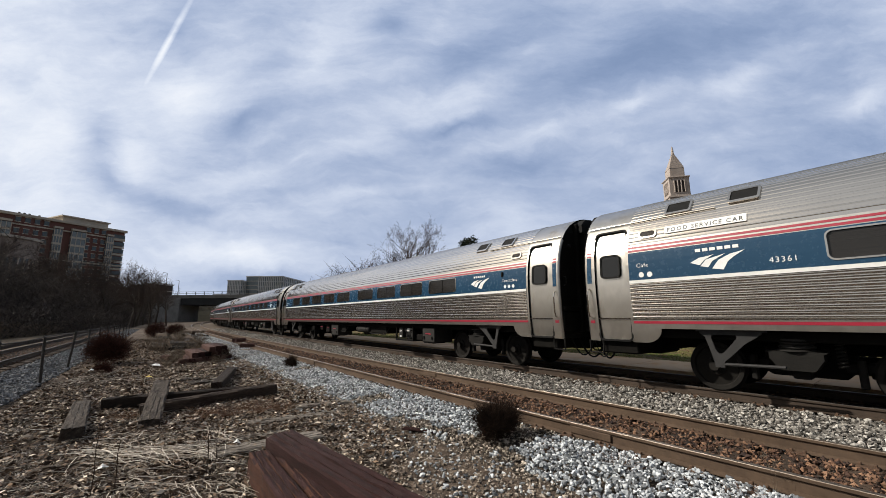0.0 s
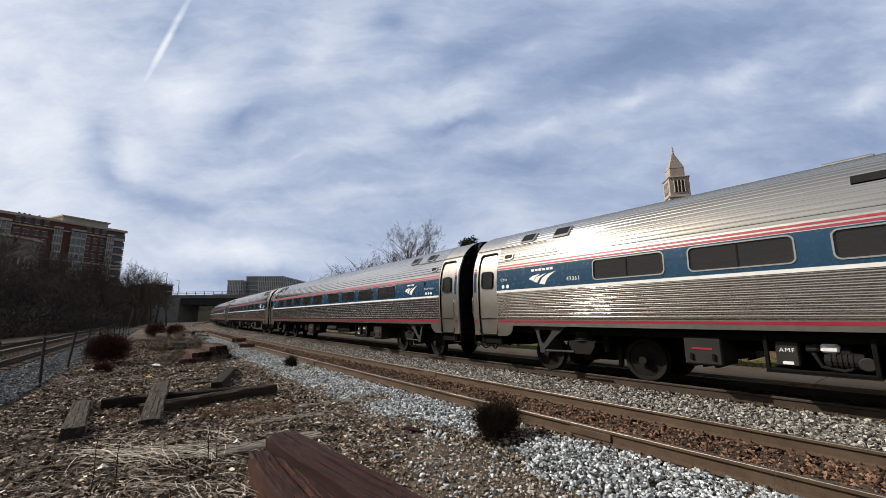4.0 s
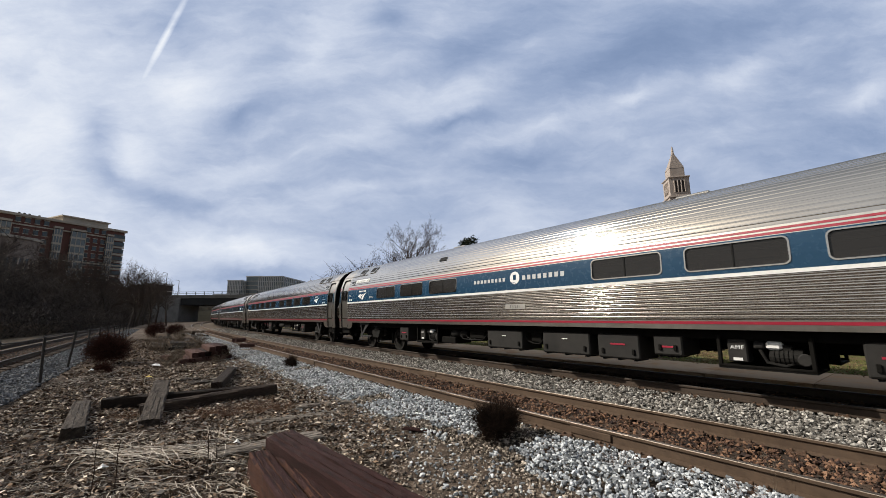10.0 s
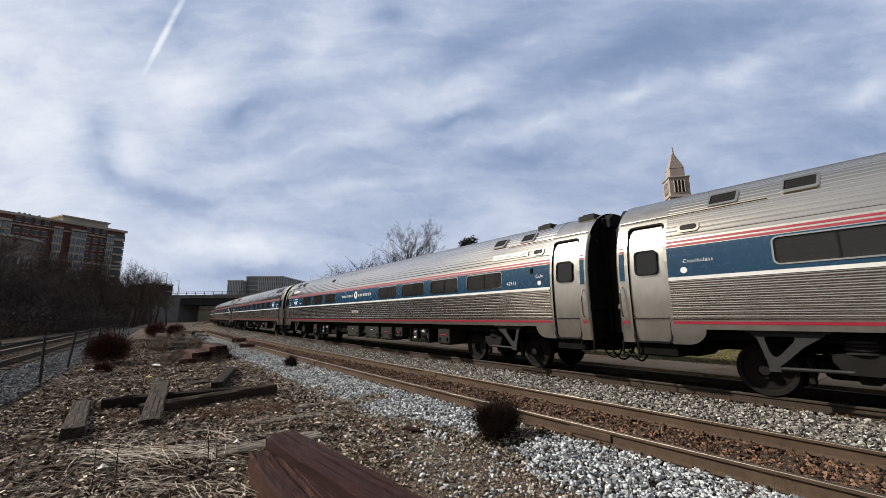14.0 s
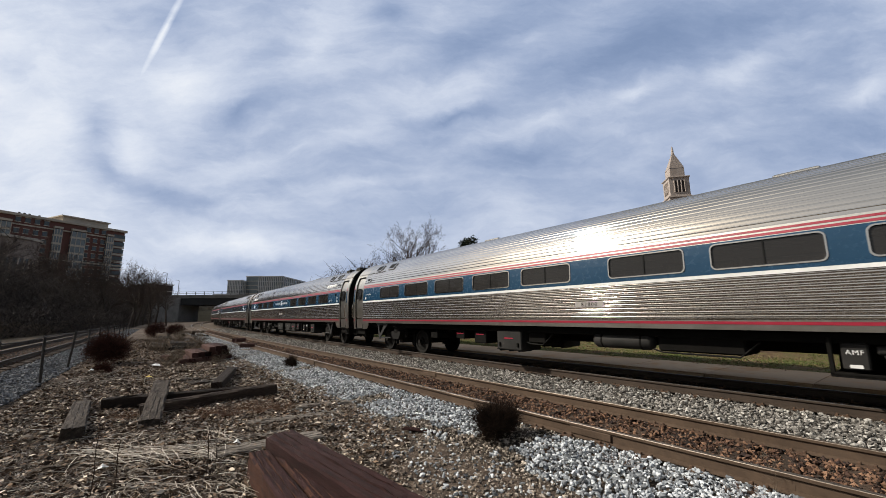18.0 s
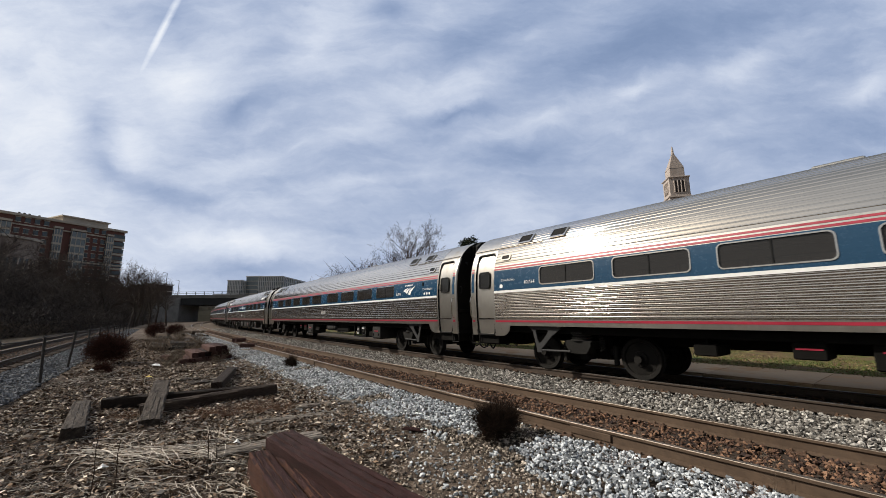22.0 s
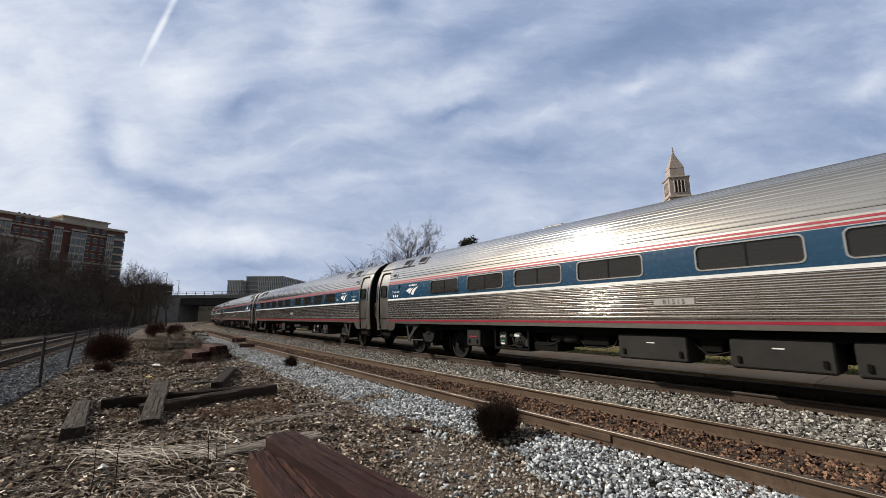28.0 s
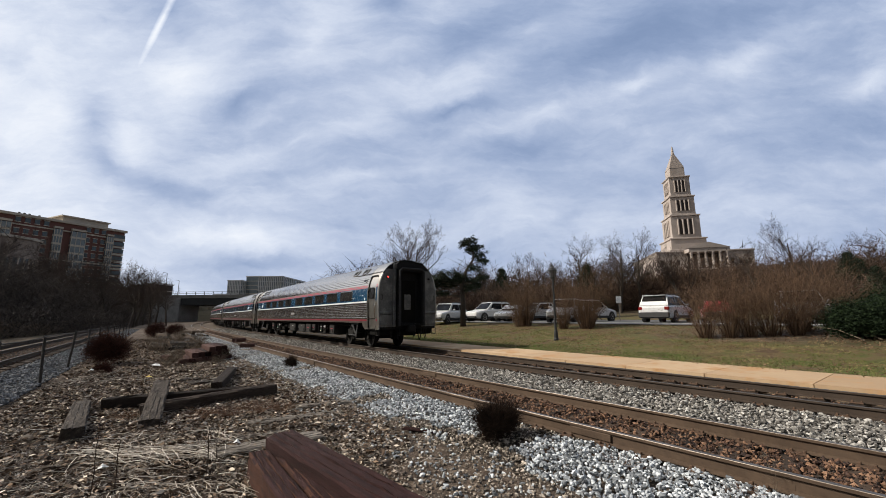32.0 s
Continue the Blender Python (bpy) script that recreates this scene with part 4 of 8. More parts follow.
def vestibule(car, side, e):
    """Side sheet of the entrance end with the sliding door in it."""
    zs = [0.88, 1.38, 1.8, 2.2, 2.5, 2.8, 3.0, 3.15, 3.3, 3.4]
    xs = [11.54, 11.60, 12.34, 12.55]
    m = Mesh()
    for i in range(3):
        for j in range(len(zs) - 1):
            if i == 1 and j < 8:
                continue
            q = [on_side(e * x, z, 0, side) for x, z in ((xs[i], zs[j]), (xs[i + 1], zs[j]), (xs[i + 1], zs[j + 1]), (xs[i], zs[j + 1]))]
            m.add(q, [(0, 1, 2, 3) if e * side < 0 else (3, 2, 1, 0)])
    for j in range(len(zs) - 1):                            # the rounded corner towards the end of the car
        for k in range(4):
            t0, t1 = radians(90 * k / 4), radians(90 * (k + 1) / 4)
            q = []
            for t, z in ((t0, zs[j]), (t1, zs[j]), (t1, zs[j + 1]), (t0, zs[j + 1])):
                p = on_side(0, z, -0.06 * (1 - math.cos(t)), side)
                q.append((e * (12.55 + 0.06 * math.sin(t)), p[1], p[2]))
            m.add(q, [(0, 1, 2, 3) if e * side < 0 else (3, 2, 1, 0)])
    ob = part("vestibule_sheet", m, STEEL_DULL, car, "dented bare steel vestibule sheet", True)
    d = Mesh()
    dz = [0.90, 1.10, 1.365, 1.8, 2.2, 2.5, 2.8, 3.0, 3.15, 3.31]
    d.sheet([[on_side(e * x, z, -0.045, side) for z in dz] for x in ((12.34, 11.60) if e * side > 0 else (11.60, 12.34))])
    door = part("door", d, STEEL_DULL, car, "scuffed bare steel sliding door", True)
    fr = Mesh()
    ring_on_side(fr, e * 11.97, 2.11, 0.74, 2.42, 0.10, 0.016, 0.022, 0.006, side, -0.05)
    part("door_seal", fr, RUBBER, door, "black rubber door seal")
    wr = Mesh()
    ring_on_side(wr, e * 11.97, 2.51, 0.42, 0.47, 0.08, 0.022, 0.01, -0.014, side, -0.05)
    part("door_window_gasket", wr, RUBBER, door)
    part("door_window", pane_on_side(e * 11.97, 2.51, 0.43, 0.48, 0.08, -0.026, side), DOOR_GLASS, door, "dark door window")
    part("threshold", strip(e * 11.60, e * 12.34, 1.355, 1.385, -0.018, side, 1), STEEL, door, "bright steel threshold bar")
    # short stripes carried past the door
    for z0, z1, mat, nm in ((2.165, 2.755, BLUE, "blue_patch"), (2.770, 2.812, RED, "red_stripe"), (2.845, 2.885, RED, "red_stripe"), (1.262, 1.325, RED, "red_stripe")):
        part(nm, strip(e * 12.42, e * 12.53, z0, z1, 0.006, side, 2), mat, ob)
    rail_m = Mesh()
    for hx in (12.50,):
        pts = [on_side(e * hx, 1.40, -0.01, side), on_side(e * hx, 1.42, 0.07, side), on_side(e * hx, 1.52, 0.10, side), on_side(e * hx, 1.9, 0.10, side), on_side(e * hx, 2.02, 0.07, side), on_side(e * hx, 2.04, -0.01, side)]
        rail_m.tube(pts, 0.016, 8)
    part("handrail", rail_m, STEEL, ob, "bent steel grab rail")
    step = Mesh()
    y = side * 1.50
    step.tube([(e * 12.30, y, 0.90), (e * 12.30, y, 0.62), (e * 12.62, y, 0.62), (e * 12.62, y, 0.90)], 0.02, 6)
    part("step_stirrup", step, TRUCK, ob)


def roof(car):
    top = fluted_arc(2.925, 4.0795, 0.098, 0.009, ROOF_FLUTE)
    low = [p for p in top if p[0] < 3.42]
    high = [p for p in top if p[0] >= 3.42]
    m = Mesh()
    for side in (1, -1):
        for x0, x1, prof in ((-11.54, 11.54, low), (-11.54, 11.54, [low[-1]] + high)):
            rows = [[on_side(x, z, o, side) for z, o in prof] for x in ((x1, x0) if side > 0 else (x0, x1))]
            m.sheet(rows)
    ob = part("roof", m, STEEL, car, "fluted stainless roof", True)
    zs = [3.40, 3.52, 3.62, 3.72, 3.81, 3.89, 3.96, 4.02, 4.06, 4.08]
    for e in (1, -1):
        cap = Mesh()
        pts = [(half_width(z), z) for z in zs] + [(-half_width(z), z) for z in reversed(zs[:-1])]
        x0, x1 = (11.52, 12.60) if e > 0 else (-12.60, -11.52)
        cap.sheet([[(x1, y, z) for y, z in pts], [(x0, y, z) for y, z in pts]])
        c = part("roof_end_sheet", cap, STEEL_DULL, car, "smooth steel roof end", True)
        lip = Mesh()
        for side in (1, -1):
            lip.tube([on_side(e * 9.9, 3.45, 0.022, side), on_side(e * 12.55, 3.45, 0.022, side)], 0.016, 6)
        part("drip_rail", lip, STEEL, c)
        for side in (1, -1):
            for hx in (10.58, 9.46):
                h = Mesh()
                h.add([on_side(e * (hx + dx), z, 0.030, side) for dx, z in ((-0.21, 3.52), (0.21, 3.52), (0.21, 3.72), (-0.21, 3.72))], [(0, 1, 2, 3) if e * side < 0 else (3, 2, 1, 0)])
                hatch = part("vent_grille", h, RUBBER, c, "dark roof vent grille")
                ring = Mesh()
                ring_on_side(ring, e * hx, 3.62, 0.42, 0.20, 0.02, 0.04, 0.0, 0.045, side, 0.0)
                part("grille_rim", ring, STEEL, hatch)
            sign = Mesh()
            ring_on_side(sign, e * 11.13, 3.13, 0.30, 0.11, 0.05, 0.04, 0.0, 0.026, side)
            sf = part("sign_frame", sign, STEEL, c, "small oval destination sign")
            part("sign_glass", pane_on_side(e * 11.13, 3.13, 0.30, 0.11, 0.05, 0.020, side), GLASS, sf)
    for hx in (4.2, -4.0):
        v = Mesh().box(hx - 0.35, hx + 0.35, -0.3, 0.3, 4.07, 4.13, 0.02)
        part("roof_vent", v, STEEL_DULL, ob)


def car_end(car, e):
    """End wall, rubber diaphragm, coupler and hoses."""
    # Ends seen between cars use near-black sheets, the gap's shade put into colour.
    sheet_mat = ENDGREY if e > 0 and car.name.startswith("passenger") else UNDER
    zs = [0.88 + (4.06 - 0.88) * i / 24 for i in range(25)]
    outline = [(half_width(z) - 0.05, z) for z in zs] + [(-half_width(z) + 0.05, z) for z in reversed(zs)]
    m = Mesh()
    n = len(outline)
    m.v = [(e * 12.56, y, z) for y, z in outline]
    m.f = [tuple(range(n)) if e < 0 else tuple(range(n - 1, -1, -1))]
    wall = part("end_wall", m, RUBBER, car, "black end wall")
    for sy in (1, -1):
        p = Mesh()
        zz = [1.30, 1.36, 1.42, 2.0, 2.5, 3.0, 3.3, 3.5, 3.6]
        p.sheet([[(e * 12.60, sy * 0.66, z) for z in zz], [(e * 12.60, sy * (half_width(z) - 0.06), z) for z in zz]])
        part("end_sheet", p, sheet_mat, wall, "grey painted end sheet" if sheet_mat is ENDGREY else "grimy end sheet, blackened for the shade in the gap")
        p = Mesh().box(min(e * 12.57, e * 12.61), max(e * 12.57, e * 12.61), min(sy * 0.7, sy * 1.48), max(sy * 0.7, sy * 1.48), 0.98, 1.28, 0.01)
        part("kick_plate", p, sheet_mat, wall)
        lamp = Mesh().lathe([(0.055, 0), (0.055, 0.05), (0.04, 0.07)], 14, Matrix.Translation((e * 12.60, sy * 1.12, 3.22)) @ Matrix.Rotation(radians(90 * e), 4, "Y"))
        part("marker_lamp", lamp, RUBBER, wall)
    w, h0, h1 = 0.66, 1.02, 3.62
    for k in range(4):
        xa, xb, g = e * (12.58 + 0.0875 * k), e * (12.58 + 0.0875 * (k + 1)), 0.022 if k % 2 else 0.0
        rings_ = [[(x, -a, b0), (x, a, b0), (x, a, b1), (x, -a, b1)] for x, a, b0, b1 in ((xa, w - g, h0 + g, h1 - g), (xb, w - g, h0 + g, h1 - g), (xb, w - 0.13 + g, h0 + 0.10 - g, h1 - 0.14 + g), (xa, w - 0.13 + g, h0 + 0.10 - g, h1 - 0.14 + g))]
        d = Mesh()
        d.v = [p for r in rings_ for p in r]
        d.f = [(r * 4 + q, r * 4 + (q + 1) % 4, (r + 1) % 4 * 4 + (q + 1) % 4, (r + 1) % 4 * 4 + q) for r in range(4) for q in range(4)]
        part("diaphragm_fold", d, RUBBER, wall, "black rubber gangway fold")
    rim = Mesh()
    rx = e * 12.94
    rim.tube([(rx, -w, h0), (rx, -w, h1 - 0.12), (rx, -w + 0.12, h1), (rx, w - 0.12, h1), (rx, w, h1 - 0.12), (rx, w, h0)], 0.045, 8)
    part("diaphragm_rim", rim, BRACKET_GREY, wall, "worn steel face plate rim")
    door = Mesh().box(min(e * 12.565, e * 12.60), max(e * 12.565, e * 12.60), -0.38, 0.38, 1.2, 3.1, 0.01)
    dr = part("end_door", door, UNDER, wall, "dark end door")
    part("end_door_window", Mesh().box(min(e * 12.59, e * 12.606), max(e * 12.59, e * 12.606), -0.22, 0.12, 1.75, 2.45, 0.004), ENDGREY, dr, "pale door panel")
    for sy in (1, -1):
        y0, y1 = sorted((sy * 0.70, sy * 0.84))
        part("collision_post", Mesh().box(min(e * 12.57, e * 12.70), max(e * 12.57, e * 12.70), y0, y1, 1.0, 3.85, 0.02), sheet_mat, wall, "upright end post")
        y0, y1 = sorted((sy * 0.86, sy * 1.50))
        part("end_ledge", Mesh().box(min(e * 12.59, e * 12.68), max(e * 12.59, e * 12.68), y0, y1, 1.56, 1.68, 0.02), sheet_mat, wall, "ledge across the end sheet")
        part("end_cabinet", Mesh().box(min(e * 12.59, e * 12.64), max(e * 12.59, e * 12.64), y0, y1, 1.06, 1.54, 0.02), sheet_mat, wall)
        part("grab_iron", Mesh().tube([(e * 12.60, sy * 1.40, 2.20), (e * 12.68, sy * 1.40, 2.22), (e * 12.68, sy * 1.40, 2.40), (e * 12.60, sy * 1.40, 2.42)], 0.015, 6), TRUCK, wall)
    hood = Mesh()
    arch = [(-0.78, 3.60), (-0.78, 3.80), (-0.60, 3.96), (0.60, 3.96), (0.78, 3.80), (0.78, 3.60)]
    hood.v = [(e * x, y, z) for x in (12.50, 12.82) for y, z in arch]
    hood.f = [(i, (i + 1) % 6, (i + 1) % 6 + 6, i + 6) for i in range(6)] + [tuple(range(6)), tuple(range(11, 5, -1))]
    part("roof_hood", hood, RUBBER, wall, "black hood over the gangway")
    cp = Mesh().box(min(e * 12.4, e * 12.98), max(e * 12.4, e * 12.98), -0.12, 0.12, 0.80, 1.0, 0.03)
    cp.box(min(e * 12.75, e * 13.0), max(e * 12.75, e * 13.0), -0.2, 0.2, 0.74, 1.04, 0.05)
    part("coupler", cp, TRUCK, wall, "knuckle coupler")
    for k, (ya, drop, reach) in enumerate(((0.35, 0.36, 0.40), (0.62, 0.50, 0.60), (0.95, 0.44, 0.40), (-0.5, 0.46, 0.55), (-0.85, 0.40, 0.45))):
        hose = Mesh()
        pts = [(e * (12.42 + (0.34 + reach * 0.5) * i / 16), ya - 0.20 * i / 16, 0.90 - drop * 1.0 * math.sin(math.pi * i / 16) ** 0.8) for i in range(17)]
        hose.tube(pts, 0.022 if k % 2 else 0.016, 7)
        part("hose", hose, RUBBER, wall, "looped black jumper hose")


def seats(car):
    """Rows of high-backed seats, just made out through the tinted glass."""
    m = Mesh().box(-0.06, 0.06, -0.5, 0.5, 0.35, 1.12, 0.03).box(0.0, 0.48, -0.5, 0.5, 0.35, 0.5, 0.03)
    me = m.data("seat_row", SEAT)
    for i in range(16):
        for sy in (1, -1):
            ob = new("seat_row", me)
            ob.parent = car
            ob.matrix_local = pose(-9.3 + i * 1.22, sy * 0.95, 1.36)


SEAT = surface("dark_seat_cloth", [(0.3, (0.02, 0.02, 0.03)), (0.7, (0.05, 0.05, 0.06))], 5, 0.9, 0, 0.1)


PALE_PLATE = surface("pale_grey_plate_paint", [(0.3, (0.27, 0.255, 0.235)), (0.7, (0.37, 0.355, 0.33))], 4, 0.6, 0, 0.05)
LETTER = surface("white_lettering", [(0.3, (0.66, 0.66, 0.66)), (0.7, (0.80, 0.80, 0.80))], 5, 0.5, 0, 0)
LETTER_DULL = surface("dusty_white_lettering", [(0.3, (0.40, 0.41, 0.42)), (0.7, (0.52, 0.53, 0.54))], 5, 0.5, 0, 0)
NUMBER_DARK = surface("black_number", grey((0.3, 0.02), (0.7, 0.04)), 5, 0.6, 0, 0)
GREEN_PLATE = surface("green_plate_paint", [(0.3, (0.02, 0.22, 0.10)), (0.7, (0.03, 0.30, 0.14))], 5, 0.5, 0, 0)
BLUE_CAP = surface("blue_cover_paint", [(0.3, (0.03, 0.13, 0.30)), (0.7, (0.04, 0.17, 0.38))], 5, 0.5, 0, 0)


def equipment(car, items, green_plate=False, blue_cap=False):
    """Underfloor boxes, tanks and machine frames: (kind, front, rear, bottom)."""
    # Solid black blocks added below the floor, partly to keep that space dark.
    part("centre_sill", Mesh().box(-12.3, 12.3, -0.30, 0.30, 0.74, 1.02, 0.02), UNDER, car, "grimy centre sill, blackened for under-car shade")
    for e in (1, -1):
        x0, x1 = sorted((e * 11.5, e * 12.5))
        part("draft_gear", Mesh().box(x0, x1, -0.5, 0.5, 0.58, 0.95, 0.04), UNDER, car, "draft gear block, added to keep the space below the car end dark")
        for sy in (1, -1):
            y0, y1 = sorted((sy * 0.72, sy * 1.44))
            part("step_well", Mesh().box(min(e * 11.55, e * 12.38), max(e * 11.55, e * 12.38), y0, y1, 0.62, 0.92, 0.03), UNDER, car, "black step well block, made solid to keep the space under the door dark")
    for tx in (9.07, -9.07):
        part("truck_bolster", Mesh().box(tx - 0.55, tx + 0.55, -0.66, 0.66, 0.36, 0.92, 0.06), UNDER, car, "black block for bolster and brake gear, added to keep the truck dark")
    for what, a, b, z in items:
        lo, hi = min(a, b), max(a, b)
        for sy in (1, -1):
            y0, y1 = (0.55, 1.40) if sy > 0 else (-1.40, -0.55)
            if what in ("low", "red_low"):
                y0, y1 = sorted((sy * 0.55, sy * 1.28))
                lb = part("low_casing", Mesh().box(lo, hi, y0, y1, z, 0.98 if what == "red_low" else z + 0.22, 0.02), UNDER, car, "black low underfloor casing")
                if what == "red_low":
                    c, f0, f1 = (lo + hi) / 2, *sorted((sy * 1.283, sy * 1.289))
                    part("warning_stripe", Mesh().box(c - 0.17, c + 0.17, f0, f1, 0.86, 0.89), RED, lb, "small red warning stripe")
                else:
                    part("hanger", Mesh().box((lo + hi) / 2 - 0.03, (lo + hi) / 2 + 0.03, y0 + 0.1, y1 - 0.1, z + 0.2, 1.02), UNDER, lb)
            elif what in ("box", "red_box"):
                bx = part("equipment_box", Mesh().box(lo, hi, y0, y1, z, 1.02, 0.025), BOXGREY, car, "dusty grey underfloor equipment box")
                face = sy * 1.404
                tr = Mesh()
                for x0, x1, z0, z1 in ((lo + 0.10, lo + 0.16, z + 0.10, z + 0.22), (hi - 0.16, hi - 0.10, z + 0.10, z + 0.22)):
                    tr.box(x0, x1, min(face, face + sy * 0.03), max(face, face + sy * 0.03), z0, z1, 0.008)
                part("latch", tr, UNDER, bx, "black lever latch")
                lip0, lip1 = sorted((face - sy * 0.03, face + sy * 0.012))
                part("door_lip", Mesh().box(lo + 0.03, hi - 0.03, lip0, lip1, z + 0.02, z + 0.04), UNDER, bx)
                foot = Mesh()
                for xx in (lo + 0.12, (lo + hi) / 2, hi - 0.12):
                    foot.box(xx - 0.03, xx + 0.03, y0 + 0.3, y1 - 0.02, z - 0.03, z + 0.01)
                part("bolt_heads", foot, UNDER, bx)
                if what == "red_box":
                    c = (lo + hi) / 2
                    part("warning_stripe", Mesh().box(c - 0.17, c + 0.17, min(face, face + sy * 0.006), max(face, face + sy * 0.006), 0.79, 0.825), RED, bx, "small red warning stripe")
                else:
                    c = (lo + hi) / 2
                    part("data_plate", Mesh().box(c - 0.08, c + 0.08, min(face, face + sy * 0.006), max(face, face + sy * 0.006), 0.86, 0.88), WHITE, bx, "small white data plate")
            elif what == "tank":
                y = sy * 1.18
                t = Mesh().lathe([(0.02, 0), (0.13, 0.03), (0.17, 0.10), (0.17, hi - lo - 0.10), (0.13, hi - lo - 0.03), (0.02, hi - lo)], 20, Matrix.Translation((lo, y, 0.87)) @ Matrix.Rotation(radians(90), 4, "Y"))
                tank = part("air_tank", t, BOXGREY, car, "grey cylindrical air tank", True)
                for xx in (lo + 0.25, hi - 0.25):
                    part("strap", Mesh().lathe([(0.176, -0.02), (0.176, 0.02)], 20, Matrix.Translation((xx, y, 0.87)) @ Matrix.Rotation(radians(90), 4, "Y")), UNDER, tank)
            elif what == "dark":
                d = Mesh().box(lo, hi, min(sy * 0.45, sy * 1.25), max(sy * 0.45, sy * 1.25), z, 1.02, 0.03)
                dark = part("machinery_casing", d, UNDER, car, "black casing block between the underfloor boxes")
                pipe = Mesh().tube([(hi + 0.25, sy * 1.2, 0.98), (hi + 0.12, sy * 1.24, z + 0.04), (hi - 0.1, sy * 1.26, z - 0.02), (lo + 0.1, sy * 1.24, z - 0.03), (lo - 0.2, sy * 1.2, 0.95)], 0.018, 6)
                part("pipe", pipe, TRUCK, dark, "hanging air pipe")
            elif what == "pump":
                y = sy * 1.15
                p = Mesh().lathe([(0.04, 0), (0.10, 0.01), (0.11, 0.30), (0.07, 0.33), (0.07, 0.42), (0.12, 0.44), (0.12, hi - lo), (0.05, hi - lo + 0.02)], 16, Matrix.Translation((lo, y, 0.86)) @ Matrix.Rotation(radians(90), 4, "Y"))
                pump = part("pump", p, TRUCK, car, "small round pump with a hose", True)
                part("hose", Mesh().tube([(lo + 0.3, y + sy * 0.1, 0.80), (lo + 0.1, y + sy * 0.14, 0.70), (lo - 0.3, y + sy * 0.12, 0.68), (lo - 0.6, y, 0.82), (lo - 0.7, y, 1.0)], 0.02, 6), RUBBER, pump)
            else:
                f = Mesh()
                yo0, yo1 = sorted((sy * 1.34, sy * 1.40))
                f.box(lo, hi, yo0, yo1, z, z + 0.06, 0.01)
                for xx in (lo, hi - 0.06):
                    f.box(xx, xx + 0.06, yo0, yo1, z, 1.08, 0.01)
                f.box(lo, hi, y0, y1, z - 0.01, z + 0.03)
                fr = part("machine_frame", f, UNDER, car, "open underfloor machine frame")
                part("back_panel", Mesh().box(lo, hi, min(sy * 0.5, sy * 0.54), max(sy * 0.5, sy * 0.54), z, 1.05), UNDER, fr)
                # the control case stands at the end that leads on this side of the car
                ahead = sy
                at = (lambda d: hi - d) if ahead > 0 else (lambda d: lo + d)
                yy = sy * 1.18
                cx0, cx1 = sorted((at(0.14), at(0.44)))
                case = part("control_case", Mesh().box(cx0, cx1, min(sy * 1.04, sy * 1.33), max(sy * 1.04, sy * 1.33), z + 0.10, z + 0.50, 0.02), BOXGREY, fr, "grey control case with white letters")
                face = sy * 1.334
                word = lettering("AMF", 0.10, (cx0 + cx1) / 2, z + 0.33, sy, case, LETTER)
                for v in word.data.vertices:
                    v.co.y = face
                q0, q1 = sorted((face, face + sy * 0.005))
                part("data_plate", Mesh().box((cx0 + cx1) / 2 - 0.07, (cx0 + cx1) / 2 + 0.07, q0, q1, z + 0.13, z + 0.18), WHITE, case, "small white plate")
                if green_plate:
                    part("data_plate", Mesh().box((cx0 + cx1) / 2 - 0.08, (cx0 + cx1) / 2 + 0.08, q0, q1, z + 0.22, z + 0.25), GREEN_PLATE, case, "small green plate")
                mx = at(0.95)
                motor = Mesh().lathe([(0.05, -0.24), (0.14, -0.22), (0.15, -0.1), (0.15, 0.15), (0.11, 0.22), (0.05, 0.24)], 16, Matrix.Translation((mx, yy, z + 0.22)) @ Matrix.Rotation(radians(90), 4, "Y"))
                for k in range(5):
                    motor.lathe([(0.165, -0.10 + 0.06 * k), (0.165, -0.085 + 0.06 * k)], 16, Matrix.Translation((mx, yy, z + 0.22)) @ Matrix.Rotation(radians(90), 4, "Y"))
                motor.box(mx - 0.10, mx + 0.12, yy - 0.1, yy + 0.1, z + 0.3, z + 0.42, 0.02)
                part("compressor", motor, TRUCK, fr, "ribbed compressor")
                part("manifold", Mesh().tube([(at(0.55), yy, z + 0.42), (at(0.62), yy + sy * 0.08, z + 0.30), (at(0.70), yy + sy * 0.10, z + 0.12), (at(0.95), yy + sy * 0.12, z + 0.08), (at(1.12), yy + sy * 0.08, z + 0.16)], 0.03, 8), TRUCK, fr)
                fx0, fx1 = sorted((at(0.70), at(0.92)))
                part("filter", Mesh().box(fx0, fx1, yy + sy * 0.06 - 0.08, yy + sy * 0.06 + 0.08, z + 0.34, z + 0.48, 0.03), WHITE, fr, "white filter housing")
                part("filter_cap", Mesh().lathe([(0.05, -0.08), (0.07, -0.05), (0.07, 0.05), (0.05, 0.08)], 12, Matrix.Translation((at(0.60), yy + sy * 0.06, z + 0.40)) @ Matrix.Rotation(radians(90), 4, "Y")), BOXGREY, fr)
                part("round_cover", Mesh().lathe([(0.10, 0.0), (0.10, 0.03), (0.085, 0.04)], 18, Matrix.Translation((at(1.20), sy * 1.30, z + 0.20)) @ Matrix.Rotation(radians(-90 * sy), 4, "X")), BLUE_CAP if blue_cap else BOXGREY, fr, "round blue cover" if blue_cap else "round grey cover")




def number_plate(car, text, x, side):
    p = part("number_panel", strip(x - 0.37, x + 0.37, 1.635, 1.765, 0.024, side, 1), PALE_PLATE, car, "small pale panel with the car's number")
    lettering(text, 0.135, x, 1.65, side, p, NUMBER_DARK, spacing=1.3)
    for v in p.children:
        for w in v.data.vertices:
            w.co.y += side * 0.024


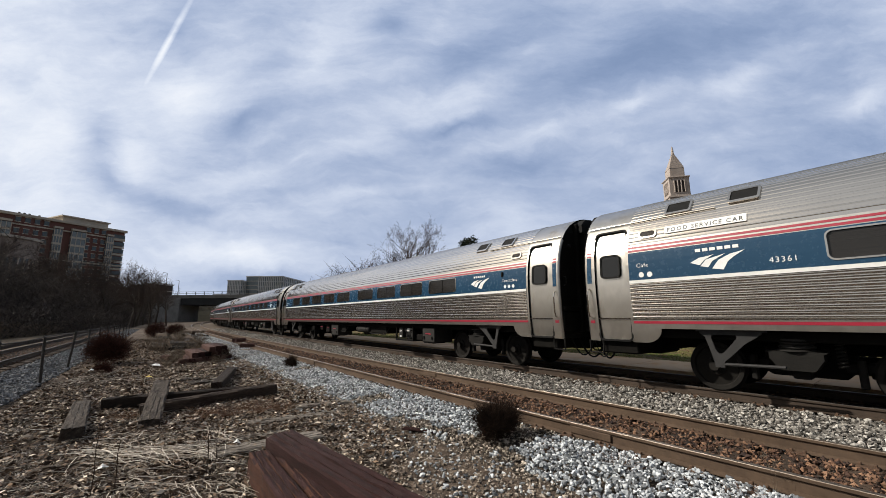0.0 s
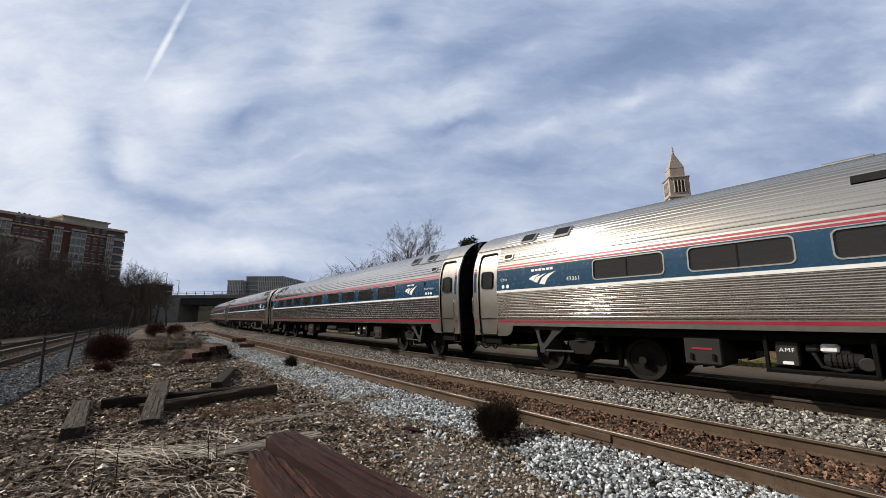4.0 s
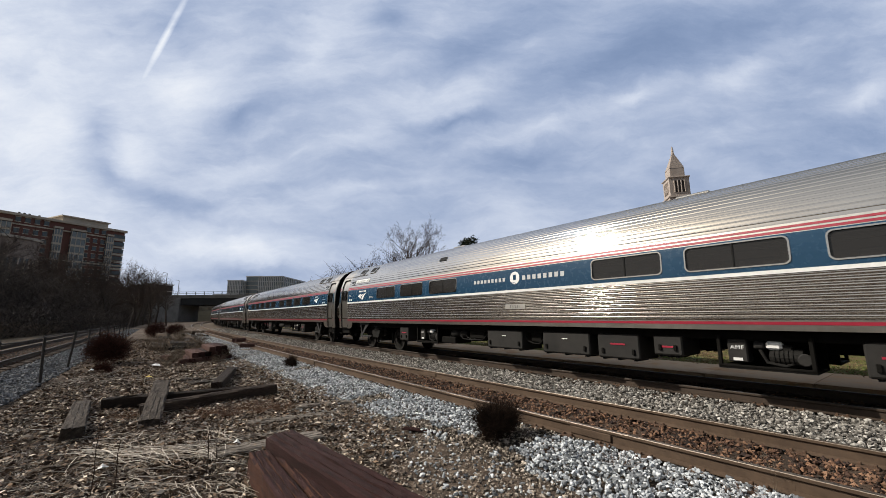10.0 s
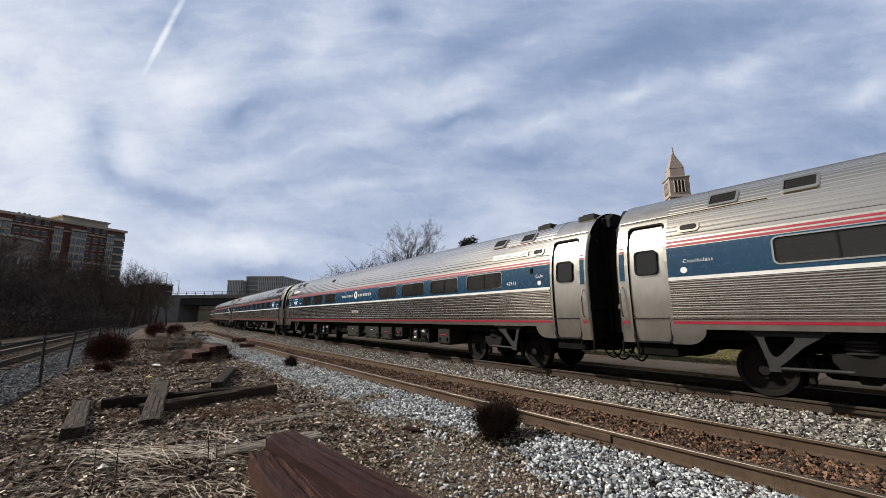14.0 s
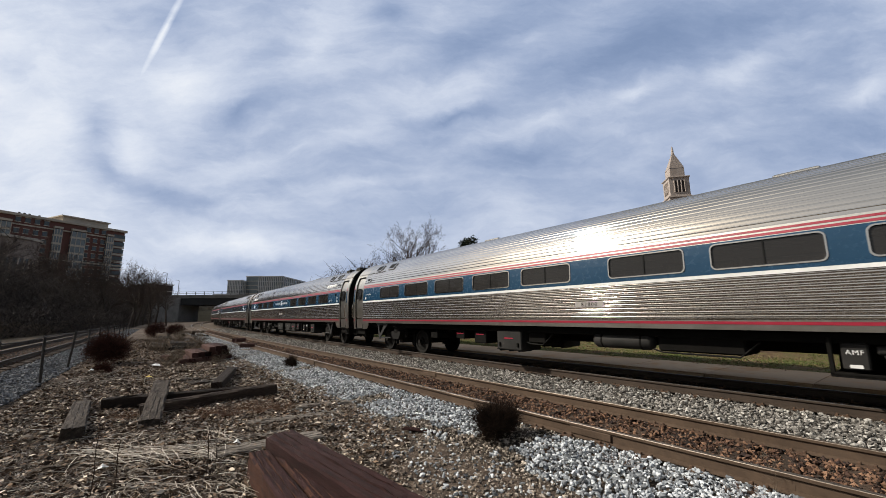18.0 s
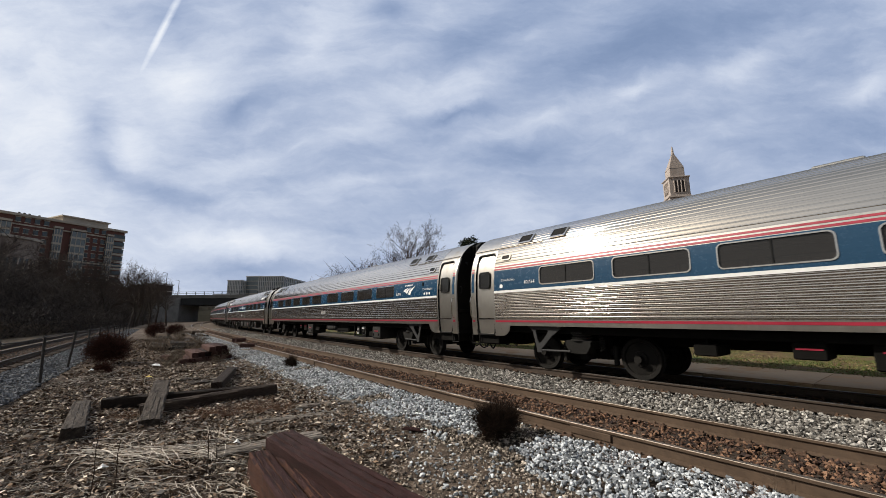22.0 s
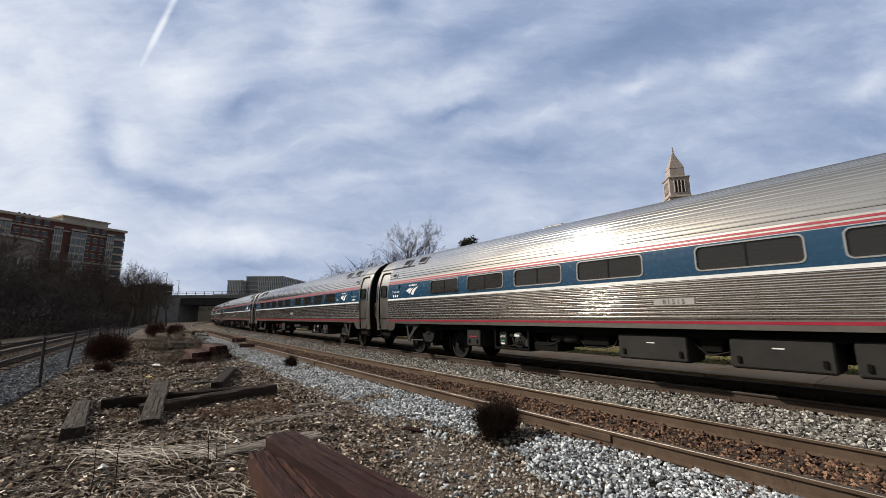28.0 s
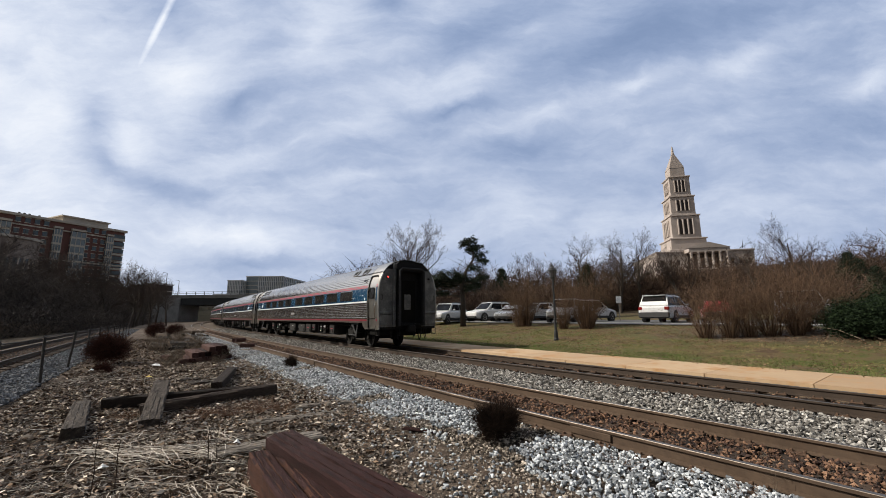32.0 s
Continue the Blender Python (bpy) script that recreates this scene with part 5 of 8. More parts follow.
CAFE_GEAR = [("red_box", 6.73, 6.10, 0.50), ("frame", 5.48, 4.15, 0.49), ("low", 4.08, 3.30, 0.52), ("pump", 3.55, 2.75, 0.8), ("box", 1.60, 0.20, 0.51), ("dark", 2.6, 1.9, 0.72), ("dark", 0.02, -0.35, 0.72),
             ("box", -0.50, -1.88, 0.50), ("red_box", -2.09, -3.06, 0.49), ("red_box", -3.36, -3.91, 0.63), ("frame", -4.50, -5.84, 0.50), ("red_box", -6.38, -7.06, 0.50)]
COACH_GEAR = [("low", 6.5, 6.1, 0.66), ("red_low", 5.02, 4.59, 0.70), ("red_low", 4.10, 3.56, 0.60), ("red_box", 2.97, 2.02, 0.47), ("dark", 1.9, 1.3, 0.70), ("tank", -0.12, -1.52, 0.6), ("dark", -1.60, -3.12, 0.70),
              ("frame", -4.20, -5.53, 0.50), ("low", -5.55, -6.00, 0.54), ("red_box", -6.18, -6.95, 0.50)]


def coach(gear=COACH_GEAR, last_car=False, blue_cap=False, label="stainless steel passenger car with blue window band and red stripes"):
    car = coach_body("passenger_car", label, COACH_WINDOWS, "cars of the train")
    equipment(car, gear, last_car, blue_cap)
    for side in (1, -1):
        part("emblem", sail_mark(-9.68, 2.42, side, 0.86), LETTER, car, "plain white sail-shaped emblem")
        part("name_bars", letter_bars(-9.66, 2.615, 0.55, 0.055, 6, side), LETTER, car)
        for i in range(3):
            q = round_rect(0.10, 0.10, 0.05)
            part("pictogram", flat_marks([[(-10.75 - 0.16 * i + a, 2.27 + b) for a, b in q]], side), LETTER, car, "round white pictogram")
        lettering("Coachclass", 0.115, -10.92, 2.405, side, car, LETTER, "class_lettering")
        if not last_car:
            lettering("Coachclass", 0.10, 11.0, 2.43, side, car, LETTER, "class_lettering")
            part("pictogram", flat_marks([[(11.25 + a, 2.29 + b) for a, b in round_rect(0.12, 0.12, 0.06)]], side), LETTER, car, "round white pictogram")
        part("door_lamp", Mesh().box(-10.68, -10.60, side * 1.585 - 0.03, side * 1.585 + 0.03, 2.56, 2.70, 0.01), UNDER, car)
    return car


def cafe():
    car = coach_body("cafe_car", "stainless steel food service car with blue window band and lettering", CAFE_WINDOWS, "cars of the train")
    equipment(car, CAFE_GEAR)
    s = 1
    part("emblem", sail_mark(9.90, 2.40, s, 0.88), LETTER, car, "plain white sail-shaped emblem")
    for i in range(6):
        part("letter_bar", letter_bars(9.87 - 0.36 + 0.12 * (i + 0.5), 2.612, 0.145, 0.06, 1, s), LETTER, car)
    lettering("43361", 0.135, 8.98, 2.29, s, car, LETTER, "car_number")
    lettering("43361", 0.135, -10.2, 2.29, s, car, LETTER, "car_number")
    lettering("Cafe", 0.12, 11.25, 2.43, s, car, LETTER, "cafe_lettering")
    lettering("Cafe", 0.12, -11.2, 2.43, s, car, LETTER, "cafe_lettering")
    for i in range(2):
        part("pictogram", flat_marks([[(11.28 - 0.17 * i + a, 2.27 + b) for a, b in round_rect(0.11, 0.11, 0.055)]], s), LETTER, car, "round white pictogram")
    part("pictogram", flat_marks([[(-11.2 + a, 2.29 + b) for a, b in round_rect(0.12, 0.12, 0.06)]], s), LETTER, car, "round white pictogram")
    for bx in (10.09, -10.09):
        board = part("service_board", strip(bx - 0.69, bx + 0.69, 3.07, 3.215, 0.026, s, 3), WHITE, car, "white board lettered for food service")
        lettering("FOOD SERVICE CAR", 0.118, bx, 3.10, s, board, NUMBER_DARK, spacing=1.25)
        for v in board.children:
            for w in v.data.vertices:
                w.co.y += s * 0.028
    # low dark units on the roof at the rear
    for rx, ry in ((-10.9, 0.60), (-12.25, 0.60)):
        zt = 3.80
        unit = part("roof_unit", Mesh().box(rx - 0.24, rx + 0.24, ry - 0.3, ry + 0.3, zt, zt + 0.20, 0.02), BOXGREY, car, "low dark roof unit")
        part("unit_lid", Mesh().box(rx - 0.17, rx + 0.17, ry - 0.22, ry + 0.22, zt + 0.20, zt + 0.24, 0.02), UNDER, unit)
    # the service name as plain bars, with a round plain badge in the middle
    part("service_name_bars", letter_bars(1.23, 2.425, 1.40, 0.105, 9, s), LETTER_DULL, car, "plain white bars of a painted name")
    part("service_name_bars", letter_bars(-0.78, 2.42, 1.44, 0.125, 8, s), LETTER_DULL, car, "plain white bars of a painted name")
    part("badge", flat_marks([[(0.22 + a, 2.50 + b) for a, b in round_rect(0.36, 0.36, 0.18, 8)]], s), LETTER, car, "round white badge")
    part("badge_bars", flat_marks([[(0.22 + a * 0.5 + d, 2.385 + b * 0.5) for a, b in ((-0.05, -0.12), (0.22, 0.0), (0.14, 0.0), (-0.10, -0.12))] for d in (-0.03, 0.05)], s, 0.008), BLUE, car)
    part("badge_mark", flat_marks([[(0.22 + a, 2.51 + b) for a, b in ((-0.05, -0.07), (0.06, -0.07), (0.06, 0.08), (-0.05, 0.08))]], s, 0.008), BLUE, car, "plain blue mark on the badge")
    part("door_lamp", Mesh().box(-10.98, -10.90, 1.585 - 0.03, 1.585 + 0.03, 2.56, 2.70, 0.01), UNDER, car)
    for hx in (3.9,):
        h = Mesh()
        h.add([on_side(hx + dx, z, 0.02, 1) for dx, z in ((-0.21, 3.42), (0.21, 3.42), (0.21, 3.56), (-0.21, 3.56))], [(3, 2, 1, 0)])
        part("vent_grille", h, RUBBER, car, "dark roof vent grille")
    return car


# how far the train has gone by a time
GONE = (21.253, 90.482, -56.483, 116.324, -57.917)


def gone(t):
    return sum(c * (t / 32.0) ** (i + 1) for i, c in enumerate(GONE))


def car_pose(k, t, turned=False):
    s = 5.62 - 13.0 - CAR_PITCH * k + gone(t)
    a, b = along(s - 9.07, SPACING, 0.007), along(s + 9.07, SPACING, 0.007)
    turn = math.atan2(b.y - a.y, b.x - a.x) + (math.pi if turned else 0)
    return Matrix.Translation((a + b) / 2) @ Matrix.Rotation(turn, 4, "Z")


CAFE = cafe()
COACH = coach()
TRAIN = {0: (CAFE, False), 1: (COACH, False)}
for k in (-5, -4, -3, -2, -1):
    TRAIN[k] = (copy_thing(COACH, car_pose(k, 0)), False)
TRAIN[2] = (coach(COACH_GEAR, False, True), False)
TRAIN[3] = (coach([(w, -a, -b, z) for w, a, b, z in CAFE_GEAR], True, False, "last stainless steel passenger car with blue window band and red stripes"), True)
for k, text, at in ((1, "82800", -0.29), (2, "82734", -0.35), (3, "81515", -0.28)):
    car, turned = TRAIN[k]
    number_plate(car, text, at, -1 if turned else 1)
    lettering(text, 0.13, -8.86 if not turned else 10.0, 2.29, -1 if turned else 1, car, LETTER, "car_number")
number_plate(CAFE, "43361", 0.235, 1)
lettering("82734", 0.13, 10.22, 2.31, 1, TRAIN[2][0], LETTER, "car_number")
# the last car shows a lit red marker lamp, and its class beside the rear door
last = TRAIN[3][0]
lettering("Business", 0.085, 10.98, 2.42, -1, last, LETTER, "class_lettering")
part("pictogram", flat_marks([[(11.3 + a, 2.27 + b) for a, b in round_rect(0.11, 0.11, 0.055)]], -1), LETTER, last, "round white pictogram")
lamp = Mesh().lathe([(0.036, 0), (0.036, 0.012), (0.02, 0.02)], 14, Matrix.Translation((12.672, -1.12, 3.22)) @ Matrix.Rotation(radians(90), 4, "Y"))
part("lit_marker", lamp, RED_LAMP, last, "lit red marker lamp")
# ---- the fenced track on the other side ----
track("dark curving track beyond the chain-link fence", left_line, -0.75, -30, 170, (-20, 40), 0.0, RAIL_DARK, RAIL_DARK_SIDE)
rng = np.random.default_rng(11)


def line_places(rng, count, k0, k1, o0, o1, z, fall=8.0):
    k = k0 + (np.exp(rng.uniform(0, 1, count) * math.log(1 + (k1 - k0) / fall)) - 1) * fall
    o = rng.uniform(o0, o1, count)
    return np.stack([-15.8 - 0.5807 * k + 0.814 * o, 14.4 + 0.814 * k + 0.5807 * o, np.full(count, z) + rng.uniform(-0.03, 0.03, count)], -1)


STONE_BLUE = surface("blue_grey_ballast", [(0.15, (0.038, 0.040, 0.044)), (0.5, (0.10, 0.105, 0.115)), (0.85, (0.22, 0.23, 0.245))], 6, 0.9, 0, 0.3, 60, per="island", space="World")
scatter("ballast_shoulder", "blue-grey crushed-stone ballast behind the fence", STONE_BLUE, line_places(rng, 14000, -9, 60, 0.55, 2.1, -0.24), (0.05, 0.11), rng, 0.3, True)
scatter("crib_ballast", "dark stones between the rails of the fenced track", STONE_RUST, line_places(rng, 5000, -9, 50, -1.35, -0.15, -0.205), (0.04, 0.09), rng, 0.3, True)
FENCE_STEEL = surface("dull_fence_steel", [(0.3, (0.022, 0.020, 0.018)), (0.7, (0.060, 0.055, 0.050))], 6, 0.85, 0.0, 0.05, spec=0.15)
GALV = surface("galvanised_steel", [(0.3, (0.045, 0.045, 0.045)), (0.7, (0.10, 0.10, 0.10))], 6, 0.7, 0.3, 0.05)
cover = Mesh().sheet([[tuple(left_line(k, o, z)) for o, z in ((-2.70, -0.2), (-2.70, 0.02), (-2.56, 0.02), (-2.56, -0.2))] for k in range(-30, 120, 6)])
single("cover_board", cover, TIE, "long dark cover board beside the fenced track", "track cover")



def fence():
    f = thing("chain_link_fence", "low galvanised chain-link fence with a top rail, slightly leaning", "fence")
    k = -14.0
    post = Mesh().tube([(0, 0, -0.4), (0, 0, 1.02)], 0.032, 10).lathe([(0.04, 1.0), (0.04, 1.03), (0.01, 1.06)], 10).data("post", FENCE_STEEL)
    rnd = random.Random(3)
    while k < 32:
        ob = new("post", post)
        ob.parent = f
        ob.matrix_world = Matrix.Translation(left_line(k, 2.05)) @ pose(0, 0, 0, rnd.uniform(-3, 3), rnd.uniform(-2, 4), 0)
        k += 4.1
    part("top_rail", Mesh().tube([tuple(left_line(q, 2.05, 0.99 + 0.02 * math.sin(q))) for q in range(-14, 33, 2)], 0.016, 8), FENCE_STEEL, f)
    wires = Mesh()
    for sgn in (-1, 1):
        for i in range(530):
            k0 = -14 + i * 0.085
            a, b = left_line(k0, 2.075, -0.26 if sgn > 0 else 0.98), left_line(k0 + 1.24, 2.075, 0.98 if sgn > 0 else -0.26)
            w = Vector((0, 0, 0.0022))
            wires.add([tuple(a - w), tuple(b - w), tuple(b + w), tuple(a + w)], [(0, 1, 2, 3)])
    tagged(part("wire_mesh", wires, FENCE_STEEL, f, "diamond wire mesh"), kind="stuff")
    return f


fence()

# ---- plants ----
BARK = surface("grey_brown_bark", [(0.3, (0.030, 0.024, 0.020)), (0.7, (0.095, 0.078, 0.064))], 4, 0.95, 0, 0.4, stretch=(1, 1, 0.3), spec=0.2)
TWIG = surface("winter_twigs", [(0.3, (0.030, 0.022, 0.018)), (0.7, (0.085, 0.063, 0.052))], 2, 0.95, 0, 0, spec=0.1)
TWIG_RED = surface("tan_brown_stems", [(0.2, (0.050, 0.031, 0.021)), (0.8, (0.175, 0.112, 0.072))], 1.5, 0.95, 0, 0, spec=0.1, per="island")
TWIG_DARK = surface("dark_thicket_twigs", [(0.2, (0.028, 0.024, 0.021)), (0.8, (0.120, 0.100, 0.088))], 0.4, 0.95, 0, 0, spec=0.1, per="island")
LEAF_GREEN = surface("dark_evergreen_leaves", [(0.2, (0.004, 0.009, 0.004)), (0.8, (0.022, 0.036, 0.015))], 2, 0.75, 0, 0, per="island", spec=0.12)
NEEDLES = surface("dark_pine_needles", [(0.2, (0.008, 0.013, 0.008)), (0.8, (0.030, 0.040, 0.022))], 2, 0.8, 0, 0, per="island", spec=0.2)
BUSH_DARK = surface("dead_dark_shrub", [(0.2, (0.007, 0.005, 0.004)), (0.8, (0.042, 0.026, 0.018))], 2, 0.95, 0, 0, per="island", spec=0.1)
BUSH_BROWN = surface("dead_red_brown_shrub", [(0.2, (0.016, 0.007, 0.005)), (0.8, (0.085, 0.036, 0.026))], 2, 0.95, 0, 0, per="island", spec=0.1)


def grow(seed, height, spread=0.55, levels=4, kids=(7, 5, 5), rad=0.02, lean=0.0, first=0.3, up=0.35):
    """A bare tree: a trunk and limbs, and a crown of fine twigs."""
    rnd = random.Random(seed)
    wood, twigs = Mesh(), Mesh()

    def limb(p, d, length, r, level):
        pts, n = [p], 5 if level < 2 else 3
        for i in range(n):
            d = (d + Vector((rnd.gauss(0, 0.10), rnd.gauss(0, 0.10), rnd.gauss(0.05, 0.06)))).normalized()
            pts.append(pts[-1] + d * (length / n))
        radii = [r * (1 - 0.75 * i / n) for i in range(n + 1)]
        (wood if level < 2 else twigs).tube(pts, radii, 7 if level == 0 else (5 if level == 1 else 3), False)
        if level + 1 >= levels:
            return
        count = kids[min(level, len(kids) - 1)]
        for j in range(count):
            f = (first if level == 0 else 0.25) + (0.98 - (first if level == 0 else 0.25)) * (j + rnd.random()) / count
            x = f * n
            i = min(int(x), n - 1)
            q = pts[i].lerp(pts[i + 1], x - i)
            a = rnd.uniform(0, 2 * math.pi)
            axis = (pts[i + 1] - pts[i]).normalized()
            o = axis.orthogonal().normalized()
            o.rotate(Matrix.Rotation(a, 3, axis))
            dd = (axis * (1 - spread) + o * spread * 1.2 + Vector((0, 0, up * rnd.random()))).normalized()
            limb(q, dd, length * rnd.uniform(0.38, 0.56) * (1.15 - 0.45 * f if level == 0 else 1), max(radii[i] * 0.55, 0.0085), level + 1)

    limb(Vector((0, 0, -0.2)), Vector((lean, 0, 1)).normalized(), height * 0.72, height * rad, 0)
    return wood, twigs


TREES = []
for seed, hgt, spr, kids in ((1, 10.0, 0.52, (11, 7, 6, 4)), (2, 10.0, 0.58, (12, 7, 5, 5)), (3, 10.0, 0.46, (10, 7, 6, 4)), (4, 10.0, 0.62, (11, 7, 6, 4))):
    w, tw = grow(seed, hgt, spr, 5 if seed != 4 else 5, kids)
    TREES.append((w.data("trunk", BARK, True), tw.data("crown", TWIG)))


def bare_tree(kind, x, y, height, turn=0.0, label="bare deciduous tree with a fine twiggy crown", sink=0.1, group="bare trees"):
    z = float(ground_height(np.array([x]), np.array([y]))[0]) - sink
    t = thing("bare_tree", label, "tree", group)
    part("trunk", TREES[kind][0], BARK, t)
    part("crown", TREES[kind][1], TWIG, t)
    t.matrix_world = Matrix.Translation((x, y, z)) @ Matrix.Rotation(turn, 4, "Z") @ Matrix.Scale(height / 9.3, 4)
    return t


def strips(n, rng, base, tip, width):
    """Thin blades from base to tip as three-sided slivers."""
    d = tip - base
    side = np.cross(d, rng.normal(size=(n, 3)))
    side /= np.linalg.norm(side, axis=1, keepdims=True) + 1e-9
    other = np.cross(d, side)
    other /= np.linalg.norm(other, axis=1, keepdims=True) + 1e-9
    w = width[:, None]
    v = np.stack([base + side * w, base - side * w, base + other * w, tip], 1).reshape(-1, 3)
    f = np.array([(0, 1, 3), (1, 2, 3), (2, 0, 3)])
    return v, (f[None] + (np.arange(n) * 4)[:, None, None]).reshape(-1, 3)


def join(pieces):
    vs, fs, k = [], [], 0
    for v, f in pieces:
        vs.append(v)
        fs.append(f + k)
        k += len(v)
    return np.concatenate(vs), np.concatenate(fs)


def shrub_mesh(seed, stems, height, spread, width, mat, droop=0.15, twigs=4, stout=0):
    """Upright arching stems from one root with short side twigs, some of them stout; size in metres."""
    rng = np.random.default_rng(seed)
    a, lean = rng.uniform(0, 2 * np.pi, stems), np.sqrt(rng.uniform(0, 1, stems)) * spread
    root = np.stack([np.cos(a), np.sin(a), np.zeros(stems)], -1) * (rng.uniform(0, 0.18, stems) * spread)[:, None]
    h = height * rng.uniform(0.42, 1.0, stems) * (1 - 0.35 * (lean / spread) ** 2)
    mid = root + np.stack([np.cos(a) * lean * 0.4, np.sin(a) * lean * 0.4, h * 0.55], -1)
    tip = root + np.stack([np.cos(a) * lean, np.sin(a) * lean, h * (1 - droop * (lean / spread))], -1) + rng.normal(0, 0.05 * height, (stems, 3))
    foot = np.full(stems, width)
    foot[:stout] = width * 2.6
    pieces = [strips(stems, rng, root, mid + (mid - root) * 0.25 * (foot[:, None] > width), foot), strips(stems, rng, mid, tip, np.full(stems, width * 0.7))]
    for _ in range(twigs):
        f = rng.uniform(0.1, 0.9, (stems, 1))
        b = mid + (tip - mid) * f
        t = b + rng.normal(0, 0.09 * height, (stems, 3)) + np.array([0, 0, 0.10 * height])
        pieces.append(strips(stems, rng, b, t, np.full(stems, width * 0.45)))
        f = rng.uniform(0.3, 1.0, (stems, 1))
        b = root + (mid - root) * f
        t = b + rng.normal(0, 0.08 * height, (stems, 3)) + np.array([0, 0, 0.12 * height])
        pieces.append(strips(stems, rng, b, t, np.full(stems, width * 0.45)))
    v, f = join(pieces)
    return numpy_mesh("stems", v, f, mat)


def ball_brush(seed, count, radius, mat, length=0.25, width=0.006, squash=0.8, lumps=11):
    """A dense, lumpy mass of short twigs."""
    rng = np.random.default_rng(seed)
    c = rng.normal(size=(lumps, 3))
    c /= np.linalg.norm(c, axis=1, keepdims=True)
    c = c * rng.uniform(0.25, 0.62, (lumps, 1)) * radius * np.array([1, 1, squash])
    c[:, 2] = np.abs(c[:, 2]) - 0.1 * radius
    pick = rng.integers(0, lumps, count)
    d = rng.normal(size=(count, 3))
    d /= np.linalg.norm(d, axis=1, keepdims=True)
    b = c[pick] + d * (rng.uniform(0, 1, (count, 1)) ** 0.5) * radius * 0.46
    out = b / (np.linalg.norm(b, axis=1, keepdims=True) + 1e-6)
    t = b + (out * 0.7 + rng.normal(0, 0.45, (count, 3)) + np.array([0, 0, 0.25])) * length * rng.uniform(0.3, 1.0, (count, 1))
    v, f = strips(count, rng, b, t, np.full(count, width))
    return numpy_mesh("crown", v, f, mat)


def leaf_cloud(seed, centres, per, spread, size, mat, name="leaves", flat=0.5):
    """Small leaves as bent pairs of triangles in clumps round the centres."""
    rng = np.random.default_rng(seed)
    c = np.repeat(np.asarray(centres, float), per, axis=0)
    p = c + rng.normal(0, 1, c.shape) * np.asarray(spread)
    n = len(p)
    u = rng.normal(size=(n, 3)) * np.array([1, 1, flat])
    u /= np.linalg.norm(u, axis=1, keepdims=True)
    w = np.cross(u, rng.normal(size=(n, 3)))
    w /= np.linalg.norm(w, axis=1, keepdims=True)
    s = size * rng.uniform(0.6, 1.3, (n, 1))
    v = np.stack([p - u * s, p + w * s * 0.45, p + u * s, p - w * s * 0.45], 1).reshape(-1, 3)
    return numpy_mesh(name, v, np.arange(n * 4).reshape(n, 4), mat)


def at_ground(x, y):
    return float(ground_height(np.array([x]), np.array([y]))[0])


def plant(name, label, category, mesh, x, y, scale=1.0, turn=0.0, part_name="crown", group="", z=None):
    t = thing(name, label, category, group)
    part(part_name, mesh, mesh.materials[0], t)
    t.matrix_world = Matrix.Translation((x, y, at_ground(x, y) if z is None else z)) @ Matrix.Rotation(turn, 4, "Z") @ Matrix.Scale(scale, 4)
    return t


# shrubs on the waste ground
plant("dead_shrub", "dense dead red-brown shrub beside the fence", "shrub", ball_brush(3, 15000, 0.88, BUSH_BROWN, 0.20, 0.006, 1.0, 30), -13.2, 15.9, 1.0, 0, "crown", z=0.20)
plant("dead_shrub", "dark dried-out shrub growing beside the near rail", "shrub", ball_brush(5, 8000, 0.35, BUSH_DARK, 0.22, 0.0028, 1.15, 9), 0.74, 5.8, 1.0, 0, "crown", z=-0.05)
plant("dead_shrub", "small dark shrub on the ballast edge", "shrub", ball_brush(6, 2200, 0.27, BUSH_DARK, 0.16, 0.005, 1.1, 7), -5.15, 13.6, 1.0, 0, "crown", z=-0.1)
plant("dead_shrub", "dark brown shrub near the bridge", "shrub", ball_brush(7, 2400, 1.1, BUSH_BROWN, 0.4, 0.016, 1.0), -27.3, 38.2, 1.0, 0, "crown", z=0.2)
plant("dead_shrub", "low brown shrub near the bridge", "shrub", ball_brush(8, 2400, 1.1, BUSH_BROWN, 0.4, 0.016, 0.8), -29.8, 44.5, 1.0, 0, "crown", z=0.0)
WEED = surface("pale_dry_weed", [(0.2, (0.07, 0.053, 0.040)), (0.8, (0.22, 0.175, 0.13))], 2, 0.95, 0, 0, per="island", spec=0.1)
weed_mesh = shrub_mesh(21, 60, 0.55, 0.35, 0.004, WEED, 0.2, 4)
for i, (x, y, s) in enumerate(((-10.2, 15.0, 1.6), (-11.0, 16.6, 1.8), (-9.6, 17.5, 1.6), (-11.8, 18.6, 1.9), (-12.4, 20.5, 2.0), (-10.8, 20.0, 1.7), (-13.6, 22.5, 2.1), (-8.9, 15.9, 1.2), (-15.2, 24.5, 2.2), (-12.0, 23.5, 1.8), (-17.0, 28.0, 2.4), (-14.4, 20.6, 2.2), (-16.3, 22.6, 2.4), (-18.6, 26.0, 2.6), (-19.6, 29.5, 2.8), (-21.0, 32.0, 2.8), (-15.5, 23.4, 2.0))):
    plant("dry_weed", "bleached dry weed with branching stalks", "weed", weed_mesh, x, y, s * 0.78, i * 1.3, group="dry weeds")
red_weed = shrub_mesh(22, 70, 0.32, 0.42, 0.003, surface("reddish_dry_grass", [(0.2, (0.09, 0.045, 0.03)), (0.8, (0.24, 0.15, 0.10))], 2, 0.95, 0, 0, per="island", spec=0.1), 0.3, 3)
